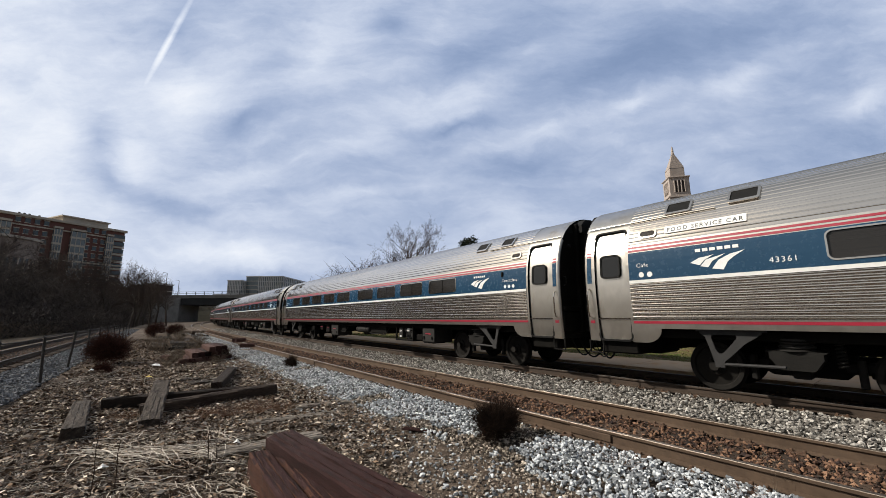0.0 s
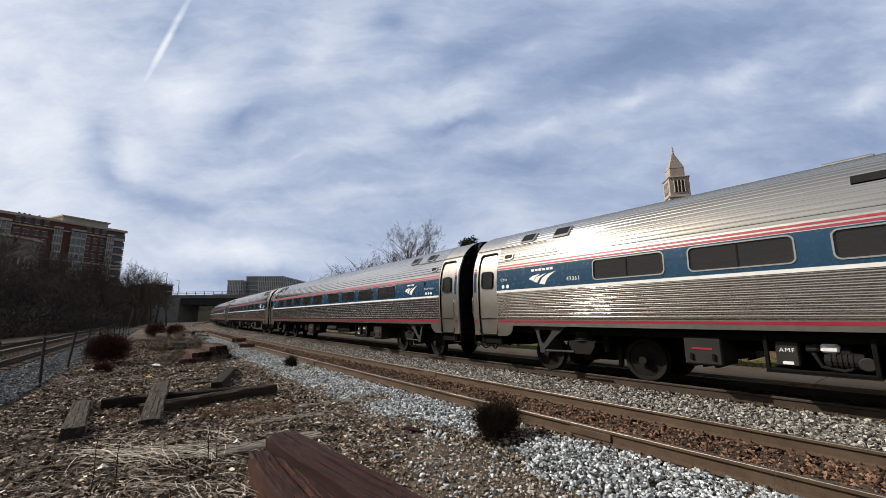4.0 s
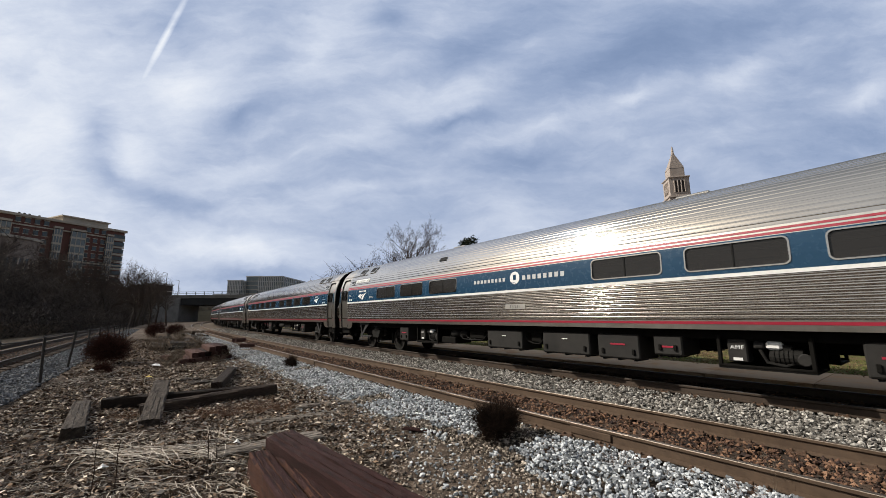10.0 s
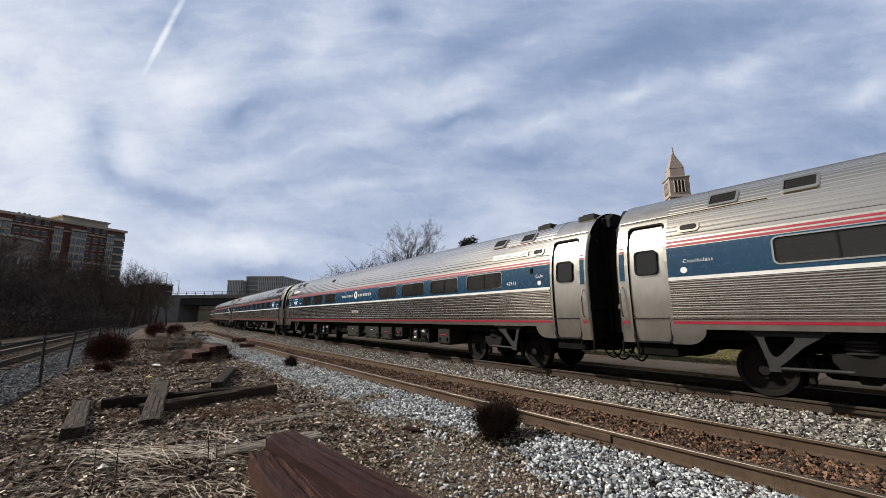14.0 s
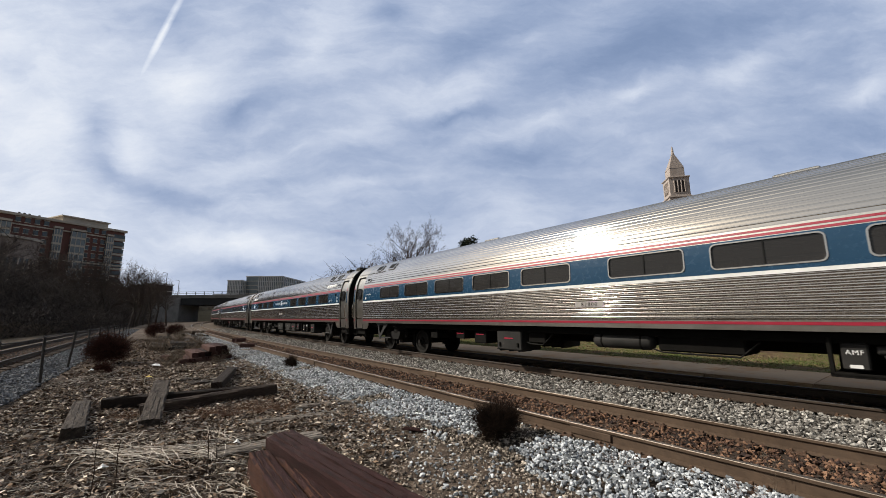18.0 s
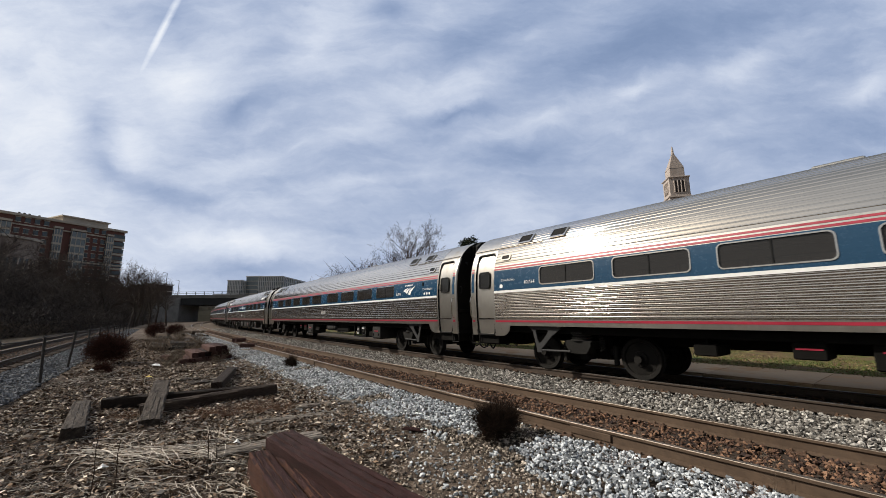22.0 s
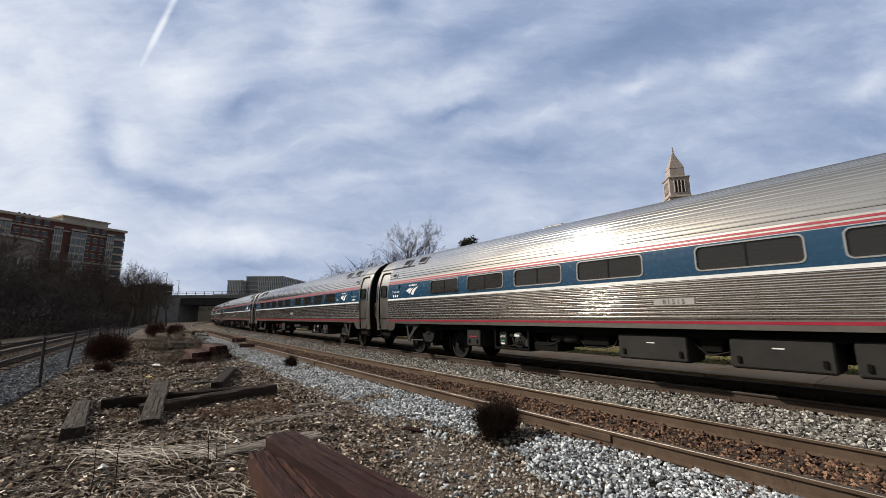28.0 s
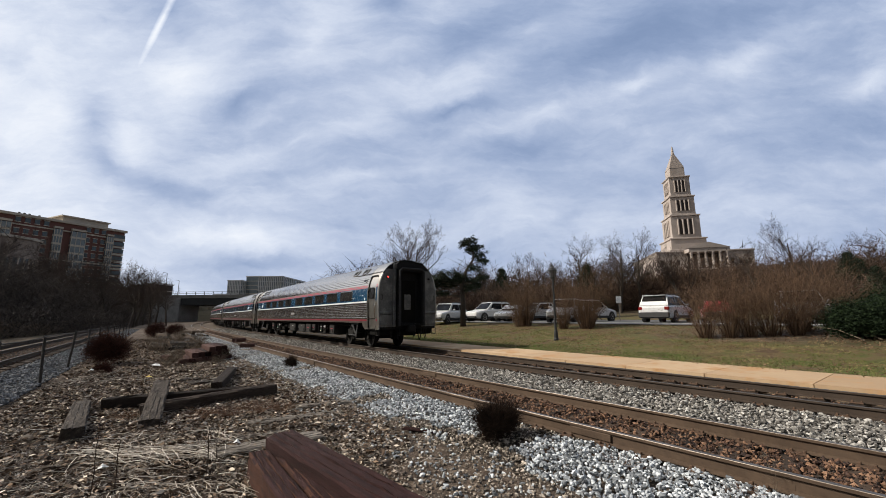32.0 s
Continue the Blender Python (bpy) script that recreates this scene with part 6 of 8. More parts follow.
for i, (x, y, s) in enumerate(((-3.9, 7.5, 1.1), (-3.5, 7.75, 1.2), (-4.3, 7.3, 1.0), (-3.1, 7.9, 0.9), (1.95, 4.72, 0.75), (1.3, 5.3, 0.55), (2.75, 3.95, 0.7), (-2.35, 3.9, 0.5), (-5.6, 7.2, 0.9), (-5.0, 9.2, 0.8))):
    plant("grass_tuft", "tuft of dry reddish grass", "grass tuft", red_weed, x, y, s, i * 2.1, group="dry grass tufts")
stalk_mesh = shrub_mesh(23, 7, 0.75, 0.10, 0.0035, WEED, 0.1, 1)
for i, (x, y, s) in enumerate(((-3.9, 4.72, 0.7), (-3.55, 4.55, 0.65), (-2.45, 4.6, 0.8), (-2.2, 5.3, 0.6), (3.05, 3.95, 0.75), (2.2, 4.15, 0.5), (-1.1, 8.6, 0.4), (0.2, 7.2, 0.4))):
    plant("dry_stalks", "a few thin upright dry stalks", "weed", stalk_mesh, x, y, s, i * 1.7, group="dry stalks")

stem_mat = surface("dark_dead_stem", [(0.3, (0.025, 0.018, 0.014)), (0.7, (0.07, 0.052, 0.04))], 6, 0.9, 0, 0.1, spec=0.1)
for i, (x, y, h) in enumerate(((-3.63, 4.37, 0.68), (-3.42, 4.40, 0.58), (-2.55, 4.52, 0.74), (-2.72, 5.0, 0.5))):
    z = float(surface_height(np.array([x]), np.array([y]))[0]) - 0.03
    stem = Mesh().tube([(x, y, z), (x + 0.012, y, z + h * 0.4), (x - 0.008, y + 0.01, z + h * 0.75), (x + 0.015, y, z + h)], [0.006, 0.005, 0.004, 0.0025], 6)
    for k in range(5):
        f = 0.35 + 0.13 * k
        stem.tube([(x, y, z + h * f), (x + (0.05 if k % 2 else -0.05), y + 0.02, z + h * (f + 0.08))], [0.003, 0.0015], 4)
    single("dead_weed", stem, stem_mat, "thin dark dead stem standing in the dirt", "weed", "dead stems")
plant("dead_shrub", "small dark dead weed beside the fence", "shrub", ball_brush(9, 1200, 0.24, BUSH_BROWN, 0.16, 0.004, 1.1, 6), -10.5, 12.5, 1.0, 0, "crown", z=-0.1)

# ---- timber and litter on the waste ground ----
TIMBER_RED = surface("weathered_red_timber", [(0.36, (0.006, 0.003, 0.003)), (0.46, (0.024, 0.009, 0.008)), (0.58, (0.040, 0.016, 0.015)), (0.66, (0.060, 0.036, 0.035)), (0.76, (0.13, 0.10, 0.098))], 1.8, 0.8, 0, 0.6, 40, (0.8, 16, 16), spec=0.15, grain=0.55)
TIMBER_SIDE = surface("orange_brown_timber_side", [(0.34, (0.014, 0.006, 0.004)), (0.52, (0.060, 0.024, 0.015)), (0.72, (0.115, 0.052, 0.032))], 1.8, 0.85, 0, 0.6, 40, (0.8, 12, 12), spec=0.2, grain=0.55)
TIMBER_PALE = surface("pale_weathered_board", [(0.3, (0.07, 0.058, 0.048)), (0.7, (0.28, 0.245, 0.21))], 2.2, 0.9, 0, 0.8, 40, (1, 6, 6), spec=0.2, grain=0.5)
TIMBER_GREY = surface("weathered_grey_timber", [(0.32, (0.014, 0.011, 0.009)), (0.5, (0.050, 0.040, 0.033)), (0.72, (0.15, 0.125, 0.102))], 3.0, 0.9, 0, 0.9, 60, (1, 5, 5), spec=0.2, grain=0.5)
TIMBER_DARK = surface("old_creosoted_timber", [(0.32, (0.009, 0.007, 0.006)), (0.55, (0.034, 0.024, 0.019)), (0.72, (0.11, 0.085, 0.066))], 1.6, 0.9, 0, 0.6, 30, (1, 9, 9), spec=0.2, grain=0.5, per="object")


def beam_mesh(length, w, h, seed, rough=0.012, deep=1.0):
    """A worn squared timber: rounded edges, checks along the grain and broken ends."""
    rnd = random.Random(seed)
    m, n = Mesh(), 14
    prof = [(-w / 2 + 0.012, -h / 2), (w / 2 - 0.012, -h / 2), (w / 2, -h / 2 + 0.012), (w / 2, h / 2 - 0.018), (w / 2 - 0.02, h / 2), (w * 0.30, h / 2 - 0.003), (w * 0.285, h / 2 - 0.020 * deep), (w * 0.27, h / 2), (w * 0.06, h / 2 + 0.003), (w * 0.045, h / 2 - 0.024 * deep), (w * 0.02, h / 2), (-w * 0.22, h / 2 + 0.002), (-w * 0.235, h / 2 - 0.016 * deep), (-w * 0.26, h / 2 - 0.002), (-w / 2 + 0.02, h / 2), (-w / 2, h / 2 - 0.018), (-w / 2, -h / 2 + 0.012)]
    rows = []
    for i in range(n + 1):
        x = -length / 2 + length * i / n
        rows.append([(x + (rnd.gauss(0, 0.018) if i in (0, n) else 0), y + rnd.gauss(0, rough * 0.4), z + rnd.gauss(0, rough * 0.4)) for y, z in prof])
    for r in rows:
        r.append(r[0])
    m.sheet(rows)
    k = len(prof) + 1
    m.f += [tuple(range(k - 1, -1, -1)), tuple(n * k + i for i in range(k))]
    return m


def beam(label, p, q, w, h, mat, seed, roll=0.0):
    """A loose timber lying from p to q (centres of its ends)."""
    p, q = Vector(p), Vector(q)
    ob = single("railway_tie", beam_mesh((q - p).length, w, h, seed, 0.012, 1.0 if h > 0.2 else 0.15), mat, label, "timber", "loose timbers")
    d = (q - p).normalized()
    ob.matrix_world = Matrix.Translation((p + q) / 2) @ d.to_track_quat("X", "Z").to_matrix().to_4x4() @ pose(0, 0, 0, roll)
    return ob


d54 = Vector((math.cos(radians(-54.3)), math.sin(radians(-54.3)), 0))
n54 = Vector((-d54.y, d54.x, 0))
start = Vector((-2.16, 4.62, 0))
for i, (dz, back) in enumerate(((-0.15, 0.0), (-0.15, 0.03))):
    c = start + n54 * (0.11 + 0.236 * i) - d54 * back
    tie = beam("thick red-brown timber lying in a bundle on the dirt", c + Vector((0, 0, dz)), c + d54 * 2.6 + Vector((0, 0, dz)), 0.215, 0.30, TIMBER_RED, 40 + i)
    tie.data.materials.append(TIMBER_SIDE)
    for face in tie.data.polygons:
        if abs(face.normal.y) > 0.7:
            face.material_index = 1
d45 = Vector((math.cos(radians(-46.5)), math.sin(radians(-46.5)), 0))
n45 = Vector((-d45.y, d45.x, 0))
c = Vector((-1.80, 5.02, 0)) - n45 * 0.17
beam("thick red-brown timber leaning on the bundle", c + Vector((0, 0, -0.02)), c + d45 * 2.6 + Vector((0, 0, -0.05)), 0.33, 0.30, TIMBER_RED, 43, 4)
beam("dark creosoted tie lying across the dirt", (-6.75, 8.15, -0.19), (-4.55, 9.40, -0.19), 0.23, 0.20, TIMBER_DARK, 44)
beam("dark creosoted tie with a worn pale top", (-5.55, 7.55, -0.19), (-3.98, 9.62, -0.17), 0.24, 0.20, TIMBER_DARK, 45, 3)
beam("flat grey plank resting on a dark tie", (-4.80, 6.75, -0.22), (-6.35, 9.20, 0.03), 0.30, 0.13, TIMBER_GREY, 46)
beam("grey weathered plank raised off the dirt", (-5.40, 6.05, -0.17), (-7.25, 8.25, -0.22), 0.27, 0.16, TIMBER_GREY, 47)
beam("short dark tie beside the pile", (-5.42, 9.75, -0.16), (-6.55, 12.55, -0.14), 0.24, 0.22, TIMBER_DARK, 48)
TIMBER_BROWN = surface("red_brown_stacked_timber", [(0.32, (0.010, 0.005, 0.005)), (0.5, (0.048, 0.022, 0.018)), (0.7, (0.105, 0.060, 0.050))], 1.8, 0.85, 0, 0.6, 40, (0.8, 12, 12), spec=0.15, grain=0.55, per="object")
pile_d, pile_n = Vector((-0.62, 0.785, 0)), Vector((0.785, 0.62, 0))
for row, count in enumerate((7, 6, 3)):
    for i in range(count):
        r = random.Random(row * 9 + i)
        c = Vector((-9.85, 15.85, -0.20 + row * 0.195)) + pile_n * (0.25 * i + 0.12 * row + (0.5 if row == 2 else 0)) + pile_d * (0.20 * i + 0.25 * row + r.uniform(-0.08, 0.08))
        beam("red-brown tie stacked in a pile beside the track", c, c + (pile_d + pile_n * r.uniform(-0.03, 0.03)) * 2.5, 0.235, 0.19, TIMBER_BROWN, 60 + row * 8 + i)
for i, (x, y, a, z) in enumerate(((-9.3, 18.4, 20, 0.20), (-9.9, 19.0, 75, 0.40), (-10.3, 15.75, 35, -0.2), (-11.6, 17.2, 150, -0.2))):
    dd = Vector((math.cos(radians(a)), math.sin(radians(a)), 0))
    beam("short dark tie end lying on the pile", Vector((x, y, z)), Vector((x, y, z)) + dd * 0.6, 0.22, 0.18, TIMBER_BROWN, 80 + i)
for i in range(8):
    r = random.Random(90 + i)
    c = Vector((-22.6 + r.uniform(-1.5, 1.5), 36.5 + r.uniform(-2.5, 2.0), -0.18 + 0.2 * (i % 3)))
    a = radians(r.uniform(110, 160))
    beam("dark tie in a far pile beside the track", c, c + Vector((math.cos(a), math.sin(a), 0)) * 2.4, 0.24, 0.2, TIMBER_DARK, 100 + i)
for i in range(6):
    r = random.Random(120 + i)
    c = Vector((-14.5 + r.uniform(-1.0, 1.0), 23.5 + r.uniform(-1.5, 1.5), -0.2 + 0.18 * (i % 2)))
    a = radians(r.uniform(120, 170))
    beam("dark tie lying beyond the pile", c, c + Vector((math.cos(a), math.sin(a), 0)) * 2.2, 0.24, 0.2, TIMBER_DARK, 130 + i)
beam("thin broken board on the stones", (-0.62, 6.52, -0.26), (0.12, 6.20, -0.26), 0.10, 0.035, TIMBER_RED, 140)
beam("split board in the dirt", (-3.05, 5.30, -0.238), (-1.85, 6.2, -0.245), 0.36, 0.04, TIMBER_PALE, 141)
beam("split board in the dirt", (-3.6, 5.6, -0.262), (-2.5, 6.35, -0.262), 0.22, 0.04, TIMBER_PALE, 142)
beam("split board in the dirt", (-3.3, 6.9, -0.262), (-1.9, 7.6, -0.262), 0.24, 0.04, TIMBER_PALE, 143)
beam("split board in the dirt", (-2.9, 8.1, -0.262), (-1.6, 8.7, -0.262), 0.26, 0.04, TIMBER_PALE, 144)
beam("weathered board lying before the pile", (-6.9, 11.0, -0.27), (-5.9, 12.4, -0.27), 0.5, 0.06, TIMBER_GREY, 145)
beam("weathered board lying before the pile", (-7.4, 11.4, -0.27), (-6.6, 12.9, -0.27), 0.3, 0.06, TIMBER_GREY, 146)

# fallen stalks, dead leaves, twigs
STRAW = surface("bleached_stalks", [(0.2, (0.26, 0.215, 0.17)), (0.8, (0.74, 0.68, 0.60))], 2, 0.9, 0, 0, per="island", spec=0.2)


def fallen_stalks(seed, count, cx, cy, ang, spread, length):
    rnd = random.Random(seed)
    m = Mesh()
    for i in range(count):
        a = radians(ang + rnd.gauss(0, 22))
        p = Vector((cx + rnd.gauss(0, spread), cy + rnd.gauss(0, spread * 0.35), -0.255 + rnd.uniform(0, 0.07)))
        L = length * rnd.uniform(0.4, 1.0)
        d = Vector((math.cos(a), math.sin(a), 0))
        bend = Vector((-d.y, d.x, 0)) * rnd.gauss(0, 0.022)
        m.tube([p - d * L / 2, p - d * L / 5 + bend * 0.7 + Vector((0, 0, rnd.uniform(0.0, 0.04))), p + d * L / 5 + bend + Vector((0, 0, rnd.uniform(0.0, 0.05))), p + d * L / 2], [0.004, 0.0036, 0.003, 0.0015], 4)
    return tagged(single("fallen_stalks", m, STRAW, "heap of bleached fallen weed stalks on the dirt", "dead stalks", kind="stuff"))


fallen_stalks(1, 95, -3.75, 5.3, -20, 0.42, 1.0)
fallen_stalks(7, 9, -3.3, 6.1, -55, 0.2, 1.2)
fallen_stalks(2, 14, -4.3, 6.0, -60, 0.25, 0.9)
fallen_stalks(3, 40, -5.2, 6.6, 25, 1.2, 0.5)
fallen_stalks(4, 50, -3.6, 4.6, 5, 1.0, 0.5)
fallen_stalks(5, 60, -8.4, 11.5, 10, 1.8, 0.7)
fallen_stalks(6, 30, -2.6, 4.2, -40, 0.5, 0.6)


def litter(name, label, mat, seed, count, box, size, flat=0.25, lift=0.0):
    rng = np.random.default_rng(seed)
    x0, x1, y0, y1 = box
    x, y = rng.uniform(x0, x1, count), rng.uniform(y0, y1, count) ** 1.0
    n, _ = across(x, y)
    ln = left_across(x, y)
    keep = (n < -2.3) & (ln > 2.2)
    x, y = x[keep], y[keep]
    pts = np.stack([x, y, surface_height(x, y) + 0.016 + lift], -1)
    return tagged(new(name, leaf_cloud(seed, pts, 1, (0.02, 0.02, 0.022), size, mat, name, flat)), label, "litter", kind="stuff")


CHIP = surface("bark_and_wood_chips", [(0.2, (0.022, 0.015, 0.011)), (0.55, (0.15, 0.112, 0.085)), (0.82, (0.74, 0.64, 0.53))], 3, 0.9, 0, 0, per="island", spec=0.2)
LEAF_TAN = surface("dead_leaves", [(0.2, (0.05, 0.028, 0.018)), (0.5, (0.24, 0.155, 0.10)), (0.82, (0.76, 0.64, 0.50))], 3, 0.9, 0, 0, per="island", spec=0.2)
LEAF_DARK = surface("dark_rotting_leaves", [(0.15, (0.020, 0.013, 0.009)), (0.5, (0.075, 0.050, 0.034)), (0.85, (0.21, 0.15, 0.105))], 3, 0.9, 0, 0, per="island", spec=0.2)
litter("wood_chips", "scattered bark and wood chips", CHIP, 35, 22000, (-10.5, -0.5, 2.8, 14.0), 0.042, 0.2)
litter("bark_slabs", "broken slabs of bark and splintered wood", CHIP, 36, 3800, (-10.5, -0.8, 2.8, 14.0), 0.055, 0.15)
litter("bark_slabs", "dark broken slabs of bark", LEAF_DARK, 37, 5000, (-10.5, -0.8, 2.8, 14.0), 0.055, 0.2, 0.01)
litter("dead_leaves", "scattered tan dead leaves", LEAF_TAN, 31, 15000, (-9.5, -0.8, 3.0, 13.0), 0.032)
litter("leaf_litter", "dark rotting leaf litter and bark chips", LEAF_DARK, 32, 22000, (-10.5, -0.5, 2.8, 14.0), 0.03)
litter("leaf_litter", "dark rotting leaf litter and bark chips", LEAF_DARK, 33, 34000, (-26.0, -4.0, 12.0, 34.0), 0.06)
litter("dead_leaves", "scattered tan dead leaves", LEAF_TAN, 34, 2600, (-22.0, -3.0, 11.0, 30.0), 0.05)


def dry_grass(seed, count, box, height, mat, name, label, reach=17.2):
    rng = np.random.default_rng(seed)
    x, y = rng.uniform(box[0], box[1], count), rng.uniform(box[2], box[3], count)
    n, _ = across(x, y)
    patch = np.array([noise.noise((a * 0.8, b * 0.8, seed)) for a, b in zip(x, y)])
    keep = ((n < -2.6) & (left_across(x, y) > 2.2) & (patch > -0.05)) if box[1] < 0 else ((n > 7.5) & (n < reach) & (patch > -0.28 + 0.17 * np.clip(n - 10.5, 0, 6)))
    x, y = x[keep], y[keep]
    k = len(x)
    z = surface_height(x, y)
    b = np.stack([x, y, z - 0.01], -1)
    t = b + np.stack([rng.normal(0, height * 0.7, k), rng.normal(0, height * 0.7, k), height * rng.uniform(0.15, 1.0, k)], -1)
    v, f = strips(k, rng, b, t, np.full(k, 0.0022 if box[1] < 0 else 0.008))
    return tagged(new(name, numpy_mesh(name, v, f, mat)), label, "grass", kind="stuff")


DARK_TWIG = surface("dark_fallen_twigs", [(0.2, (0.010, 0.007, 0.006)), (0.8, (0.055, 0.038, 0.028))], 3, 0.9, 0, 0, per="island", spec=0.2)


def fallen_twigs(seed, count, box, length, mat, label):
    """Loose twigs lying flat on the dirt."""
    rng = np.random.default_rng(seed)
    x, y = rng.uniform(box[0], box[1], count), rng.uniform(box[2], box[3], count)
    n, _ = across(x, y)
    keep = (n < -2.5) & (left_across(x, y) > 2.2)
    x, y = x[keep], y[keep]
    k = len(x)
    b = np.stack([x, y, surface_height(x, y) + 0.012], -1)
    a, ln = rng.uniform(0, 2 * np.pi, k), length * rng.uniform(0.25, 1.0, k)
    t = b + np.stack([np.cos(a) * ln, np.sin(a) * ln, rng.uniform(-0.01, 0.05, k)], -1)
    v, f = strips(k, rng, b, t, rng.uniform(0.0025, 0.007, k))
    return tagged(new("fallen_twigs", numpy_mesh("fallen_twigs", v, f, mat)), label, "twigs", kind="stuff")


fallen_twigs(44, 16000, (-11.0, -0.8, 2.8, 14.0), 0.26, DARK_TWIG, "dark fallen twigs on the dirt")
fallen_twigs(45, 13000, (-11.0, -0.8, 2.8, 14.0), 0.22, STRAW, "bleached broken twigs on the dirt")
dry_grass(41, 42000, (-11.0, -1.0, 3.0, 14.0), 0.10, STRAW, "dry_grass", "short bleached dry grass in patches")
dry_grass(43, 16000, (-24.0, -6.0, 13.0, 32.0), 0.2, WEED, "dry_grass", "long pale dry grass")
LAWN_BLADE = surface("winter_lawn_blades", [(0.36, (0.055, 0.090, 0.019)), (0.46, (0.115, 0.135, 0.035)), (0.53, (0.22, 0.185, 0.080)), (0.64, (0.30, 0.235, 0.13))], 0.4, 0.9, 0, 0, spec=0.2, space="World", grain=0.45)
dry_grass(42, 170000, (-9.0, 24.0, 6.0, 34.0), 0.09, LAWN_BLADE, "lawn_grass", "patchy green and straw winter lawn")
GREEN_BLADE = surface("green_winter_grass", [(0.3, (0.05, 0.085, 0.018)), (0.7, (0.12, 0.17, 0.045))], 1.5, 0.9, 0, 0, spec=0.2, space="World")
dry_grass(46, 150000, (-9.0, 24.0, 6.0, 34.0), 0.10, GREEN_BLADE, "lawn_grass", "greener grass along the walkway", 9.4)
for i, (x, y, s) in enumerate(((-8.62, 11.9, 0.14), (-3.93, 4.85, 0.10), (-10.6, 14.9, 0.2), (-2.85, 5.75, 0.08), (-11.8, 13.6, 0.16))):
    r = random.Random(i)
    pts = [(x + s * math.cos(a) * r.uniform(0.5, 1), y + s * math.sin(a) * r.uniform(0.5, 1), -0.26 + r.uniform(0, 0.07)) for a in (0, 1, 2.1, 3.1, 4.2, 5.2)]
    sc = single("scrap", Mesh().add(pts + [(x, y, -0.17)], [(j, (j + 1) % 6, 6) for j in range(6)]), WHITE if i else surface("yellow_plastic", [(0.3, (0.5, 0.36, 0.05)), (0.7, (0.7, 0.52, 0.1))], 5, 0.5, 0, 0.1), "crumpled yellow plastic scrap" if not i else "crumpled pale paper scrap", "litter", "scraps of litter")

LAWN_LEAF = surface("lawn_leaf_litter", [(0.15, (0.045, 0.022, 0.013)), (0.5, (0.13, 0.070, 0.040)), (0.85, (0.32, 0.22, 0.135))], 3, 0.9, 0, 0, per="island", spec=0.2)
rng = np.random.default_rng(19)
lx, ly = rng.uniform(-9.0, 26.0, 170000), rng.uniform(6.0, 34.0, 170000)
ln_, _ls = across(lx, ly)
pat = np.array([noise.noise((a * 0.45, b * 0.45, 4.2)) for a, b in zip(lx, ly)])
_, bed_s = across(np.array([12.6]), np.array([15.9]))
pat = pat + 0.7 * np.exp(-((_ls - bed_s[0]) / 3.6) ** 4) * smooth_step(12.2, 13.2, ln_)
pat = pat + 0.11 * np.clip(ln_ - 10.5, 0, 5)
ok = (ln_ > 7.3) & (ln_ < 17.2) & (pat + 0.05 * (ln_ - 10) > rng.uniform(-0.35, 0.45, len(lx)))
lx, ly = lx[ok], ly[ok]
tagged(new("lawn_leaves", leaf_cloud(18, np.stack([lx, ly, ground_height(lx, ly) + 0.02], -1), 1, (0.02, 0.02, 0.015), 0.027, LAWN_LEAF, "lawn_leaves", 0.25)), "brown fallen leaves on the lawn", "litter", kind="stuff")
# ---- across the line: lawn, lamp, car park ----
ASPHALT = surface("worn_asphalt", [(0.3, (0.045, 0.045, 0.046)), (0.7, (0.10, 0.098, 0.095))], 0.8, 0.9, 0, 0.3, space="World")
PALE_KERB = surface("pale_kerb_concrete", [(0.3, (0.32, 0.30, 0.27)), (0.7, (0.48, 0.46, 0.42))], 2, 0.9, 0, 0.2, space="World")


def draped(name, label, category, mat, s0, s1, n0, n1, lift, kind="structure"):
    rows = []
    for s in np.arange(s0, s1 + 1, 2.0):
        row = []
        for n in np.linspace(n0, n1, 9):
            p = along(s, n)
            row.append((p.x, p.y, at_ground(p.x, p.y) + lift))
        rows.append(row)
    return single(name, Mesh().sheet(rows), mat, label, category, kind=kind)


draped("parking_lot", "grey asphalt car park beyond the lawn", "car park", ASPHALT, -30, 60, 17.5, 33.0, 0.03)
draped("kerb", "pale concrete kerb of the car park", "kerb", PALE_KERB, -30, 60, 17.2, 17.45, 0.13)

IRON = surface("black_painted_iron", grey((0.3, 0.016), (0.7, 0.042)), 5, 0.5, 0.3, 0.05)
LAMP_GLASS = surface("smoked_lamp_glass", grey((0.3, 0.07), (0.7, 0.12)), 5, 0.3, 0, 0)


